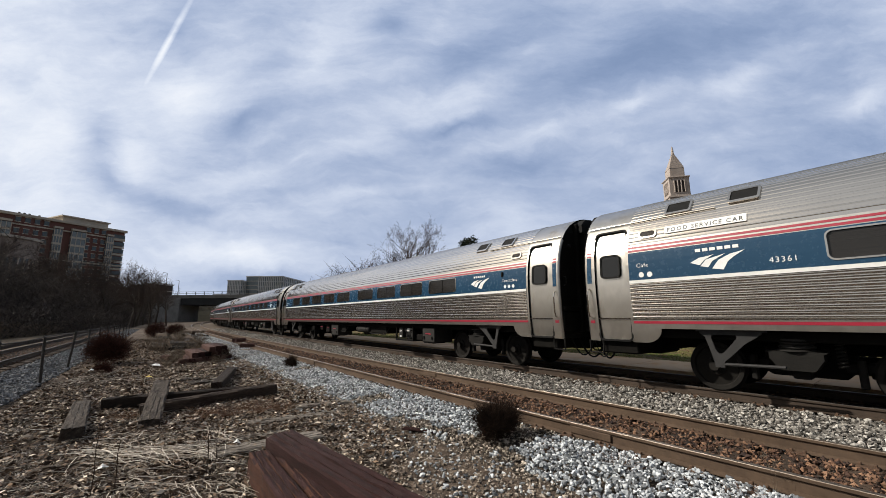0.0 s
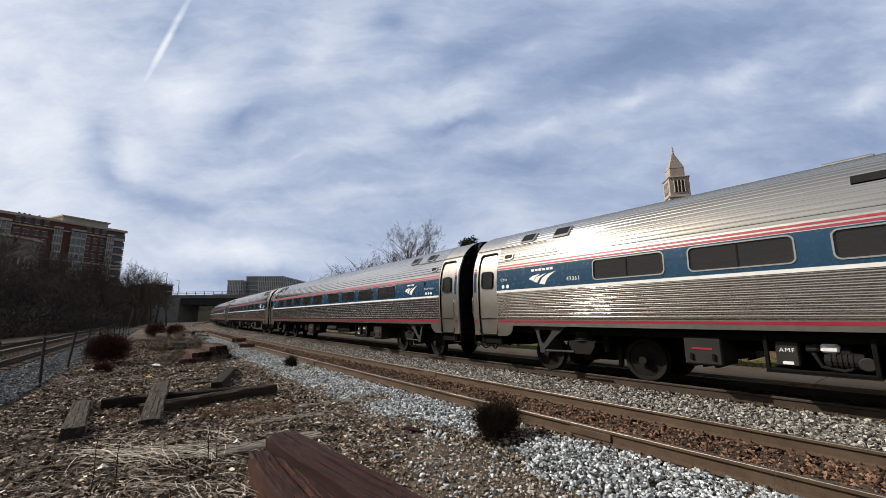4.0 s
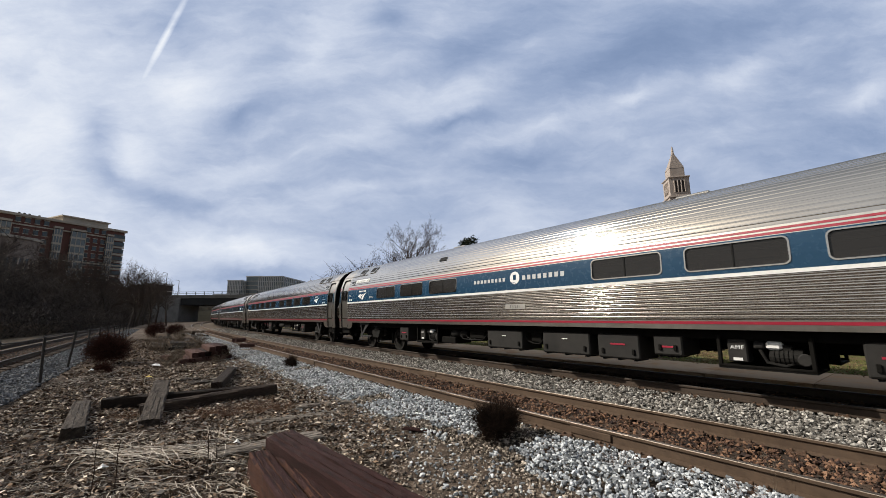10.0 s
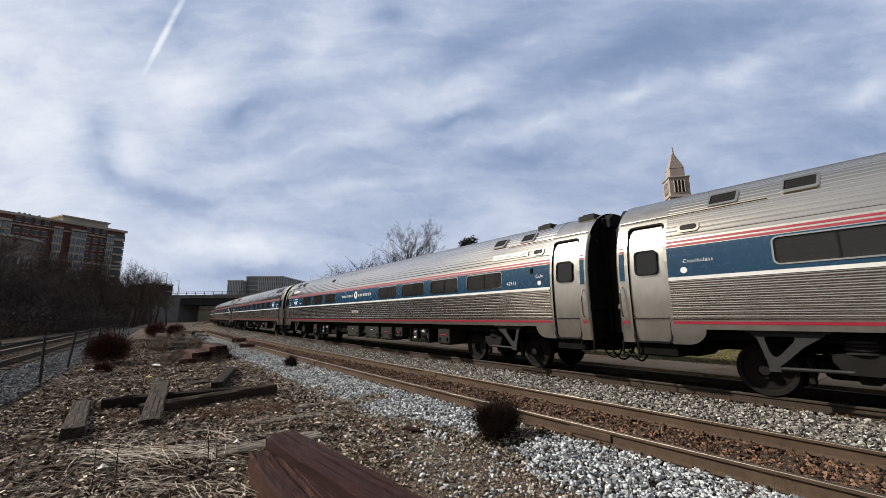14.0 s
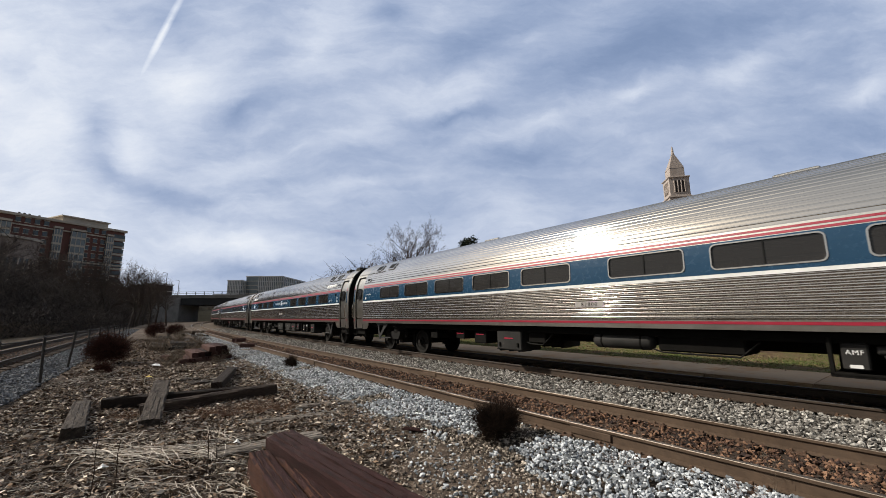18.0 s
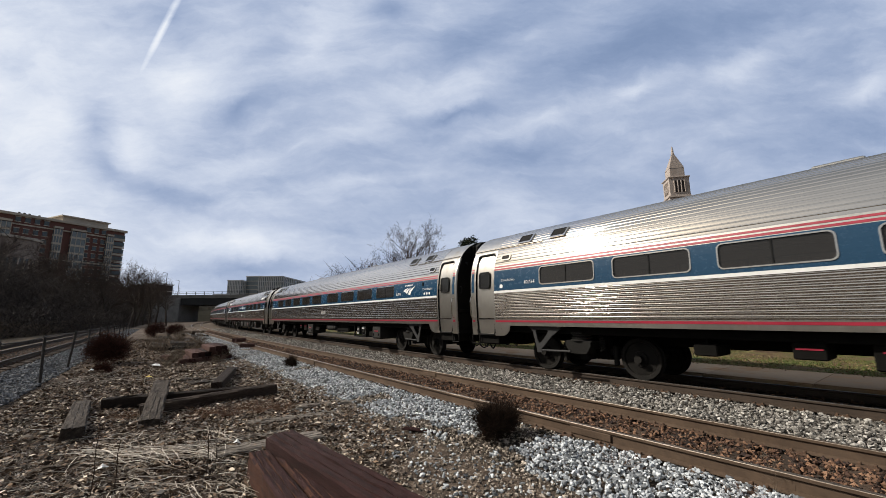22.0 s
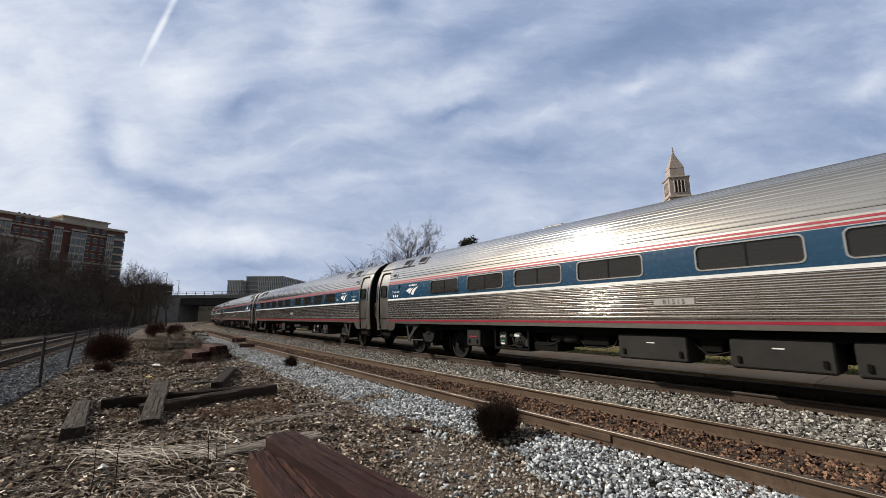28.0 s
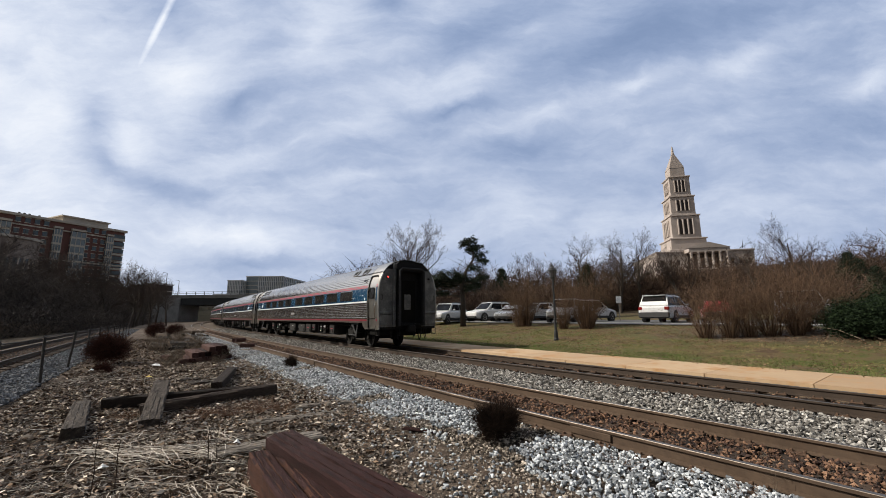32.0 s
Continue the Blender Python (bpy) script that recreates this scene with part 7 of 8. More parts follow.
def street_lamp(x, y):
    z = at_ground(x, y)
    t = thing("street_lamp", "black cast-iron lantern post standing on the lawn", "street lamp", m=Matrix.Translation((x, y, z)))
    part("base", Mesh().lathe([(0.13, -0.1), (0.13, 0.10), (0.10, 0.14), (0.09, 0.45), (0.065, 0.5)], 16), IRON, t)
    part("post", Mesh().lathe([(0.06, 0.45), (0.055, 1.6), (0.045, 3.02), (0.06, 3.04), (0.06, 3.08), (0.03, 3.1)], 14), IRON, t)
    part("ladder_bar", Mesh().tube([(-0.22, 0, 2.86), (0.22, 0, 2.86)], 0.014, 6), IRON, t)
    lan = part("lantern", Mesh().lathe([(0.07, 3.10), (0.14, 3.14), (0.145, 3.16)], 8), IRON, t, "black lantern head")
    part("pane", Mesh().lathe([(0.13, 3.16), (0.205, 3.50)], 8), LAMP_GLASS, lan, "dull smoked lantern glass")
    cage = Mesh()
    for i in range(8):
        a = 2 * math.pi * i / 8
        cage.tube([(0.134 * math.cos(a), 0.134 * math.sin(a), 3.16), (0.21 * math.cos(a), 0.21 * math.sin(a), 3.50)], 0.011, 5)
    part("cage", cage, IRON, lan)
    part("cap", Mesh().lathe([(0.255, 3.50), (0.255, 3.52), (0.13, 3.66), (0.06, 3.70), (0.035, 3.77), (0.055, 3.81), (0.01, 3.87)], 12), IRON, lan)
    return t


street_lamp(5.62, 20.1)

# cars
CAR_WHITE = surface("white_car_paint", grey((0.3, 0.56), (0.7, 0.64)), 1, 0.3, 0, 0)
CAR_SILVER = surface("silver_car_paint", grey((0.3, 0.38), (0.7, 0.46)), 1, 0.3, 0.6, 0)
CAR_GREY = surface("dark_grey_car_paint", grey((0.3, 0.06), (0.7, 0.09)), 1, 0.3, 0.4, 0)
CAR_RED = surface("red_car_paint", [(0.3, (0.20, 0.02, 0.02)), (0.7, (0.28, 0.03, 0.03))], 1, 0.3, 0, 0)
CAR_GLASS = surface("car_glass", grey((0.3, 0.010), (0.7, 0.016)), 1, 0.10, 0, 0, spec=0.25)
CAR_TRIM = surface("black_car_trim", grey((0.3, 0.02), (0.7, 0.035)), 3, 0.7, 0, 0)
TYRE = surface("tyre_rubber", grey((0.3, 0.015), (0.7, 0.03)), 6, 0.9, 0, 0)
ALLOY = surface("alloy_rim", grey((0.3, 0.4), (0.7, 0.55)), 6, 0.3, 0.9, 0)
TAIL = surface("tail_lamp_red", [(0.3, (0.12, 0.008, 0.008)), (0.7, (0.20, 0.012, 0.012))], 4, 0.2, 0, 0)
CLEAR = surface("clear_lamp", grey((0.3, 0.5), (0.7, 0.65)), 4, 0.15, 0, 0)
CARS = {}


def loft(sections, closed_ends=True):
    """A skin over cross-sections along x, each a list of (y, z)."""
    m = Mesh()
    rows = [[(x, y, z) for y, z in sec] + [(x, sec[0][0], sec[0][1])] for x, sec in sections]
    m.sheet(rows)
    k = len(rows[0])
    m.f += [tuple(range(k - 1)), tuple((len(rows) - 1) * k + i for i in range(k - 2, -1, -1))]
    return m


def body_section(w, z0, z1, round_=0.10):
    h = w / 2
    return [(-h + 0.06, z0), (h - 0.06, z0), (h, z0 + 0.10), (h, z1 - round_), (h - round_ * 0.8, z1), (-h + round_ * 0.8, z1), (-h, z1 - round_), (-h, z0 + 0.10)]


def vehicle(kind, paint, label, x, y, turn):
    """kind: suv, sedan, pickup. Faces local +x."""
    z = at_ground(x, y) + 0.03
    t = thing("parked_car", label, "car", "parked cars", Matrix.Translation((x, y, z)) @ Matrix.Rotation(turn, 4, "Z"))
    L, W, H, belt = {"suv": (4.9, 1.98, 1.78, 1.08), "sedan": (4.7, 1.82, 1.45, 0.92), "pickup": (5.6, 2.0, 1.88, 1.12)}[kind]
    hl = L / 2
    nose = belt * 0.86
    lower = [(-hl, body_section(W * 0.86, 0.42, belt * 0.88)), (-hl + 0.12, body_section(W * 0.96, 0.30, belt * 0.97)), (-hl + 0.7, body_section(W, 0.26, belt)),
             (hl * 0.30, body_section(W, 0.26, belt)), (hl * 0.42, body_section(W, 0.26, belt * 0.99)), (hl - 0.5, body_section(W * 0.98, 0.28, nose)), (hl - 0.12, body_section(W * 0.92, 0.32, nose * 0.92)), (hl, body_section(W * 0.80, 0.42, nose * 0.8))]
    body = part("body", loft(lower), paint, t, "painted car body", False)
    a, b, c, d = {"suv": (-hl + 0.10, -hl + 0.45, hl * 0.10, hl * 0.44), "sedan": (-hl + 0.75, -hl + 1.45, hl * 0.02, hl * 0.42), "pickup": (-hl * 0.10, -hl * 0.02, hl * 0.22, hl * 0.48)}[kind]
    cabin = [(a, body_section(W * 0.90, belt - 0.06, belt + 0.01, 0.01)), (b, body_section(W * 0.78, belt - 0.06, H - 0.03)), ((b + c) / 2, body_section(W * 0.80, belt - 0.06, H)), (c, body_section(W * 0.78, belt - 0.06, H - 0.03)), (d, body_section(W * 0.88, belt - 0.06, belt + 0.01, 0.01))]
    part("cabin", loft(cabin), paint, t, "painted roof and pillars")
    for sy in (1, -1):
        y0, y1 = sy * (W * 0.445 + 0.006), sy * (W * 0.395 + 0.012)
        zb, zt = belt + 0.05, H - 0.14
        xs = [b - 0.02, (b + c) / 2 - 0.05, (b + c) / 2 + 0.05, c + 0.02] if kind != "pickup" else [b + 0.05, (b + c) / 2 - 0.04, (b + c) / 2 + 0.04, c + 0.06]
        for x0, x1 in ((xs[0] - 0.10, xs[1]), (xs[2], xs[3] + (d - c) * 0.45)):
            g = Mesh().add([(x0, y0, zb), (x1, y0, zb), (min(x1, c + 0.02), y1, zt), (max(x0, b + 0.06), y1, zt)], [(0, 1, 2, 3), (3, 2, 1, 0)])
            part("side_window", g, CAR_GLASS, t, "dark side window")
        part("headlight", Mesh().box(hl - 0.30, hl - 0.06, min(sy * W * 0.26, sy * W * 0.44), max(sy * W * 0.26, sy * W * 0.44), nose * 0.72, nose * 0.86, 0.02), CLEAR, t, "headlight")
        part("tail_light", Mesh().box(-hl - 0.015, -hl + 0.20, min(sy * W * 0.34, sy * W * 0.475), max(sy * W * 0.34, sy * W * 0.475), belt * 0.74, belt * 0.93, 0.02), TAIL, t, "red tail light")
        part("mirror", Mesh().box(c + 0.25, c + 0.40, min(sy * W * 0.5, sy * W * 0.60), max(sy * W * 0.5, sy * W * 0.60), belt, belt + 0.14, 0.03), paint, t)
        part("sill_trim", Mesh().box(-hl * 0.55, hl * 0.5, min(sy * W * 0.47, sy * W * 0.505), max(sy * W * 0.47, sy * W * 0.505), 0.24, 0.46 if kind == "suv" else 0.34, 0.02), CAR_TRIM, t)
        for wx in (-hl * 0.58, hl * 0.62):
            R = 0.37 if kind != "sedan" else 0.33
            turn_y = Matrix.Translation((wx, sy * (W / 2 - 0.11), R)) @ Matrix.Rotation(radians(-90 * sy), 4, "X")
            arch = Mesh().lathe([(R + 0.07, -0.13), (R + 0.07, 0.118)], 20, turn_y)
            part("wheel_arch", arch, CAR_TRIM, t)
            tyre = Mesh().lathe([(R * 0.6, -0.12), (R * 0.95, -0.12), (R, -0.08), (R, 0.09), (R * 0.95, 0.125), (R * 0.68, 0.13)], 22, turn_y)
            wheel = part("wheel", tyre, TYRE, t, "tyre")
            part("rim", Mesh().lathe([(R * 0.68, 0.10), (R * 0.64, 0.133), (R * 0.2, 0.12), (R * 0.15, 0.14), (0.02, 0.14)], 18, turn_y), ALLOY, wheel, "alloy rim")
    zb, zt = belt + 0.02, H - 0.09
    rear = Mesh().add([(a - 0.006 + 0.04, -W * 0.40, zb), (a - 0.006 + 0.04, W * 0.40, zb), (b - 0.07, W * 0.35, zt), (b - 0.07, -W * 0.35, zt)], [(0, 1, 2, 3), (3, 2, 1, 0)])
    part("rear_window", rear, CAR_GLASS, t, "dark rear window")
    front = Mesh().add([(d + 0.0, -W * 0.40, zb), (d + 0.0, W * 0.40, zb), (c + 0.08, W * 0.35, zt), (c + 0.08, -W * 0.35, zt)], [(0, 1, 2, 3), (3, 2, 1, 0)])
    part("windscreen", front, CAR_GLASS, t, "windscreen")
    part("rear_bumper", Mesh().box(-hl - 0.05, -hl + 0.14, -W * 0.47, W * 0.47, 0.30, 0.66, 0.05), CAR_TRIM, t, "black bumper")
    part("front_bumper", Mesh().box(hl - 0.14, hl + 0.05, -W * 0.42, W * 0.42, 0.32, 0.52, 0.05), CAR_TRIM, t, "black bumper")
    part("registration_plate", Mesh().box(-hl - 0.02, -hl + 0.02, -0.16, 0.16, belt * 0.64, belt * 0.64 + 0.11), CLEAR, t, "blank pale plate")
    if kind == "suv":
        for sy in (1, -1):
            part("roof_rail", Mesh().tube([(b + 0.2, sy * W * 0.33, H - 0.02), (b + 0.3, sy * W * 0.33, H + 0.05), (c - 0.2, sy * W * 0.33, H + 0.05), (c - 0.05, sy * W * 0.33, H - 0.02)], 0.02, 6), CAR_TRIM, t)
        part("spoiler", Mesh().box(b - 0.2, b + 0.1, -W * 0.37, W * 0.37, H - 0.06, H - 0.02, 0.015), paint, t)
    return t


vehicle("suv", CAR_WHITE, "white sport utility car parked beyond the lawn", 15.3, 27.2, radians(42))
vehicle("sedan", CAR_RED, "red sedan parked beside the white car", 20.0, 29.2, radians(60))
vehicle("suv", CAR_WHITE, "white sport utility car parked behind the pine", 0.3, 37.0, radians(240))
vehicle("suv", CAR_WHITE, "white sport utility car with dark windows in the car park", 4.3, 37.6, radians(218))
vehicle("suv", CAR_SILVER, "silver sport utility car in the car park", 9.6, 40.5, radians(205))
vehicle("sedan", CAR_SILVER, "silver sedan facing the tracks", 6.1, 35.2, radians(240))
vehicle("suv", CAR_SILVER, "silver car half hidden behind bare shrubs", 9.4, 30.5, radians(240))
vehicle("suv", CAR_WHITE, "white car half hidden behind bare shrubs", 12.6, 34.0, radians(35))
vehicle("suv", CAR_SILVER, "silver car half hidden behind the long bare shrub", 19.6, 21.8, radians(235))
vehicle("sedan", CAR_GREY, "dark sedan at the far end of the car park", -3.5, 37.0, radians(210))


def small_sign(x, y):
    z = at_ground(x, y)
    t = thing("parking_sign", "small white sign on a thin post", "sign", m=Matrix.Translation((x, y, z)))
    part("post", Mesh().tube([(0, 0, -0.1), (0, 0, 2.0)], 0.025, 8), GALV, t)
    part("sign_panel", Mesh().box(-0.22, 0.22, -0.03, -0.015, 1.5, 2.05, 0.004), WHITE, t, "blank white sign panel")


small_sign(14.6, 33.0)

# bare shrubs with tan stems along the lawn's edge
shrub_a = shrub_mesh(51, 140, 4.3, 1.7, 0.010, TWIG_RED, 0.10, 5, 14)
shrub_b = shrub_mesh(52, 135, 4.2, 1.85, 0.010, TWIG_RED, 0.12, 5, 12)
for i, (x, y, s, m) in enumerate(((5.7, 27.6, 1.08, shrub_a), (8.36, 23.4, 1.05, shrub_b), (7.3, 24.3, 0.85, shrub_a), (8.7, 23.9, 0.95, shrub_a), (5.3, 27.9, 0.9, shrub_b),
                                  (11.0, 16.9, 0.80, shrub_b), (11.7, 16.4, 0.84, shrub_a), (12.35, 16.2, 0.76, shrub_b), (13.0, 15.9, 0.80, shrub_b), (13.7, 15.6, 0.84, shrub_a), (14.6, 16.2, 0.88, shrub_b), (15.5, 15.9, 0.88, shrub_a))):
    plant("bare_shrub", "tall bare shrub with arching tan stems on the lawn", "shrub", m, x, y, s, i * 1.9, group="bare lawn shrubs")
fall = Mesh()
for i in range(2):
    r = random.Random(i)
    p = Vector((13.9 + r.uniform(-0.5, 0.5), 14.4 + r.uniform(-0.3, 0.3), 0))
    a = radians(r.uniform(-95, -60))
    q = p + Vector((math.cos(a), math.sin(a), 0)) * r.uniform(1.0, 2.2)
    fall.tube([(p.x, p.y, at_ground(p.x, p.y) + 0.45), ((p.x + q.x) / 2, (p.y + q.y) / 2, at_ground(p.x, p.y) + 0.34), (q.x, q.y, at_ground(q.x, q.y) + 0.05)], [0.008, 0.012, 0.018], 6)
single("fallen_branch", fall, WEED, "pale fallen branch on the lawn", "branch")


def hedge(seed, x, y, r, h, label):
    rng = np.random.default_rng(seed)
    c = rng.normal(0, 1, (260, 3))
    c /= np.linalg.norm(c, axis=1, keepdims=True)
    c = c * rng.uniform(0.5, 1.0, (260, 1)) * np.array([r, r, h / 2]) * (1 + 0.15 * rng.normal(size=(260, 1))) + np.array([0, 0, h / 2])
    c = c[c[:, 2] > 0.05]
    t = thing("evergreen_shrub", label, "shrub", "evergreen shrubs", Matrix.Translation((x, y, at_ground(x, y))))
    part("leaves", leaf_cloud(seed, c, 90, 0.13, 0.038, LEAF_GREEN), LEAF_GREEN, t, "dark glossy leaves")
    part("stem", Mesh().tube([(0, 0, -0.1), (0.05, 0, h * 0.4), (0, 0.05, h * 0.7)], [0.08, 0.06, 0.03], 7), BARK, t)
    return t


hedge(61, 14.75, 14.05, 1.0, 1.2, "rounded dark evergreen shrub at the lawn's edge")
hedge(62, 16.3, 13.4, 1.35, 1.5, "large dark evergreen shrub at the lawn's edge")
hedge(63, 16.6, 11.6, 1.2, 1.4, "dark evergreen shrub at the lawn's edge")
hedge(64, 17.2, 15.8, 1.3, 1.35, "tall dark evergreen shrub behind the others")


def pine(x, y):
    """A gaunt pine: a crooked trunk with flat pads of needles."""
    z = at_ground(x, y)
    t = thing("pine_tree", "gaunt dark pine with irregular pads of needles", "tree", m=Matrix.Translation((x, y, z)) @ Matrix.Scale(1.26, 4))
    path = [(0, 0, -0.2), (0.02, 0, 1.5), (0.0, 0.0, 2.6), (0.25, 0, 3.5), (0.75, 0, 4.3), (0.72, 0, 5.0), (0.5, 0, 5.5)]
    part("trunk", Mesh().tube(path, [0.20, 0.16, 0.13, 0.09, 0.07, 0.05, 0.03], 9), BARK, t, smooth=True)
    rnd = random.Random(9)
    pads = [(0.55, 0, 5.5, 0.55), (0.95, 0.1, 5.1, 0.5), (0.25, 0, 5.3, 0.4), (1.2, 0, 4.6, 0.5), (0.6, 0.1, 4.9, 0.35), (1.3, 0.2, 4.2, 0.4), (0.8, 0, 3.7, 0.4), (-0.9, 0, 3.4, 0.6), (-1.6, 0.2, 3.2, 0.6), (-0.4, 0, 3.0, 0.5), (-1.9, 0, 2.6, 0.45), (0.7, 0, 2.9, 0.5), (1.2, 0, 3.1, 0.45), (-1.0, 0.3, 2.6, 0.45), (0.5, -0.3, 2.4, 0.4), (-1.3, 0, 3.0, 0.7), (-0.7, 0.2, 2.8, 0.6), (-1.7, -0.1, 2.9, 0.55), (-2.2, 0, 2.2, 0.5), (-1.4, 0, 2.1, 0.5), (0.9, 0.1, 2.6, 0.45), (0.1, 0, 3.2, 0.5)]
    limbs, centres = Mesh(), []
    for px, py, pz, r in pads:
        limbs.tube([(0.1 if pz < 3.6 else 0.6, 0, min(pz - 0.3, 5.2)), (px * 0.6, py, pz - 0.15), (px, py, pz)], [0.05, 0.035, 0.015], 5)
        for _ in range(26):
            a, q = rnd.uniform(0, 6.28), r * math.sqrt(rnd.random())
            centres.append((px + q * math.cos(a), py + q * math.sin(a), pz + rnd.gauss(0, 0.09)))
    part("limbs", limbs, BARK, t)
    part("needles", leaf_cloud(71, centres, 30, (0.10, 0.10, 0.07), 0.055, NEEDLES, "needles"), NEEDLES, t, "dark green needles")


pine(1.55, 32.0)

# trees on the slope, placed one by one, then the far woods as one mass
for i, (k, x, y, h) in enumerate(((1, -5.5, 46, 11.6), (0, -3.0, 44, 11.0), (3, -10.5, 56, 9.8), (2, -24.5, 62, 6.8), (1, 21.5, 58, 11.6), (3, 26.8, 60, 13.0), (0, 31.0, 62, 12.0), (1, 46.0, 57, 9.5), (0, 53.5, 60, 13.0), (2, 50.0, 52, 8.5), (3, 59.0, 58, 9.0), (1, 64.0, 60, 11.0), (2, 40.0, 66, 9.5), (0, 12.5, 64, 10.0), (3, 5.5, 52, 7.5), (2, 36.0, 60, 10.0), (2, 17.0, 70, 10.5), (1, 70.0, 58, 10.0))):
    bare_tree(k, x, y, h, i * 2.2)
conifer = leaf_cloud(77, [(rr * math.cos(a), rr * math.sin(a), z) for z in np.linspace(0.6, 5.6, 16) for rr in (0.25 * (6 - z), 0.42 * (6 - z)) for a in np.linspace(0, 6.28, 9)], 26, (0.16, 0.16, 0.13), 0.09, NEEDLES, "needles")
for i, (x, y, s) in enumerate(((52.0, 50.0, 1.15), (19.0, 52.0, 1.2), (-3.0, 48.0, 0.9), (9.0, 60.0, 1.3), (54.5, 51.0, 1.0), (31.5, 28.5, 0.66))):
    t = plant("conifer", "dark conifer on the slope", "tree", conifer, x, y, s, i, "needles", "dark conifers")
    part("trunk", Mesh().tube([(0, 0, -0.3), (0, 0, 5.4)], [0.2, 0.03], 7), BARK, t)


def woods(name, label, seed, count, line, depth, height, mat, width=0.05):
    """A mass of bare stems and brush along a line of places."""
    rng = np.random.default_rng(seed)
    pts = np.asarray(line, float)
    seg = rng.integers(0, len(pts) - 1, count)
    f = rng.uniform(0, 1, (count, 1))
    p = pts[seg] * (1 - f) + pts[seg + 1] * f
    p[:, :2] += rng.uniform(-depth, depth, (count, 2))
    lump = 0.62 + np.array([0.45 * noise.noise((a * 0.12, b * 0.12, seed)) + 0.5 * noise.noise((a * 0.55, b * 0.55, seed)) + 0.15 for a, b in p[:, :2]])
    top = height * np.clip(lump, 0.3, 1.2)
    z0 = ground_height(p[:, 0], p[:, 1])
    lo = z0 + top * 0.95 * rng.uniform(0, 1, count) ** 1.7
    b = np.stack([p[:, 0], p[:, 1], lo], -1)
    ln = rng.uniform(0.08, 0.30, count) * height
    t = b + np.stack([rng.normal(0, 0.55, count) * ln, rng.normal(0, 0.55, count) * ln, ln * rng.uniform(0.1, 1.0, count)], -1)
    v, fc = strips(count, rng, b, t, width * rng.uniform(0.4, 1.0, count))
    return tagged(new(name, numpy_mesh(name, v, fc, mat)), label, "woods", kind="stuff")


WOOD_BROWN = surface("brown_winter_woods", [(0.2, (0.032, 0.022, 0.017)), (0.8, (0.135, 0.092, 0.068))], 0.1, 0.95, 0, 0, spec=0.05, per="island", space="World")
woods("far_woods", "brown leafless woods on the hill behind the car park", 81, 95000, [(-14, 62, 0), (4, 66, 0), (22, 70, 0), (40, 68, 0), (58, 62, 0), (80, 54, 0), (100, 44, 0)], 7.0, 8.2, WOOD_BROWN, 0.06)
woods("far_woods", "brown brush along the far edge of the car park", 82, 20000, [(-8, 47, 0), (6, 46, 0), (14, 43, 0)], 2.5, 4.2, WOOD_BROWN, 0.05)
woods("far_woods", "brown brush under the memorial hill", 83, 26000, [(34, 52, 0), (46, 46, 0), (60, 40, 0), (80, 34, 0)], 4.0, 3.6, WOOD_BROWN, 0.06)
woods("far_woods", "grey woods round the foot of the memorial", 84, 34000, [(70, 150, 0), (120, 170, 0), (160, 165, 0), (230, 150, 0)], 22.0, 6.0, WOOD_BROWN, 0.22)
woods("far_woods", "woods closing the view behind the bridge", 85, 12000, [(-150, 240, 0), (-110, 236, 0), (-60, 230, 0), (-30, 200, 0)], 12.0, 12.0, WOOD_BROWN, 0.3)
for i in range(46):
    r = random.Random(400 + i)
    f = i / 45
    x, y = -16 + 112 * f + r.uniform(-3, 3), 64 + 8 * math.sin(f * 3.1) - 22 * f * f + r.uniform(-6, 6)
    bare_tree(i % 4, x, y, r.uniform(6.0, 9.0), r.uniform(0, 6), "small bare tree in the woods behind the car park", group="bare trees behind the car park")
# the dark wooded bank beyond the fenced track
woods("bank_thicket", "dark tangled thicket on the bank beyond the fenced track", 86, 120000, [(-44, 20, 0), (-50, 34, 0), (-58, 50, 0), (-66, 66, 0), (-78, 86, 0), (-92, 110, 0), (-112, 145, 0)], 5.0, 9.5, TWIG_DARK, 0.04)
woods("bank_thicket", "dense low brush at the foot of the bank", 87, 70000, [(-38, 22, 0), (-44, 36, 0), (-52, 52, 0), (-60, 68, 0), (-74, 90, 0), (-96, 125, 0)], 3.0, 3.4, TWIG_DARK, 0.05)
dry_bank = woods("tall_dry_grass", "strip of tall tan grass below the thicket", 88, 9000, [(-33, 20, 0), (-39, 32, 0), (-46, 46, 0), (-58, 66, 0)], 1.0, 1.6, WEED, 0.03)
for i in range(34):
    r = random.Random(200 + i)
    f = i / 33
    x, y = -46 - 58 * f + r.uniform(-5, 3), 22 + 118 * f + r.uniform(-4, 4)
    bare_tree(i % 4, x, y, r.uniform(11.5, 16.5), r.uniform(0, 6), "dark bare tree on the wooded bank", group="bare trees on the bank")

for i, (x, y, h) in enumerate(((-64, 74, 13.5), (-60, 76, 12.5), (-68, 72, 14.5), (-62, 84, 12), (-73, 76, 14), (-78, 80, 15), (-66, 95, 11), (-85, 82, 16), (-61.5, 79, 12.5), (-68, 88, 13), (-76, 101, 12))):
    bare_tree(i % 4, x, y, h, i * 1.4, "dark bare tree on the wooded bank", group="bare trees on the bank")

# ---- the memorial on the hill ----
GRANITE = surface("pale_pinkish_granite", [(0.3, (0.315, 0.268, 0.238)), (0.7, (0.415, 0.362, 0.328))], 0.15, 0.9, 0, 0.0, fine=6, spec=0.2)
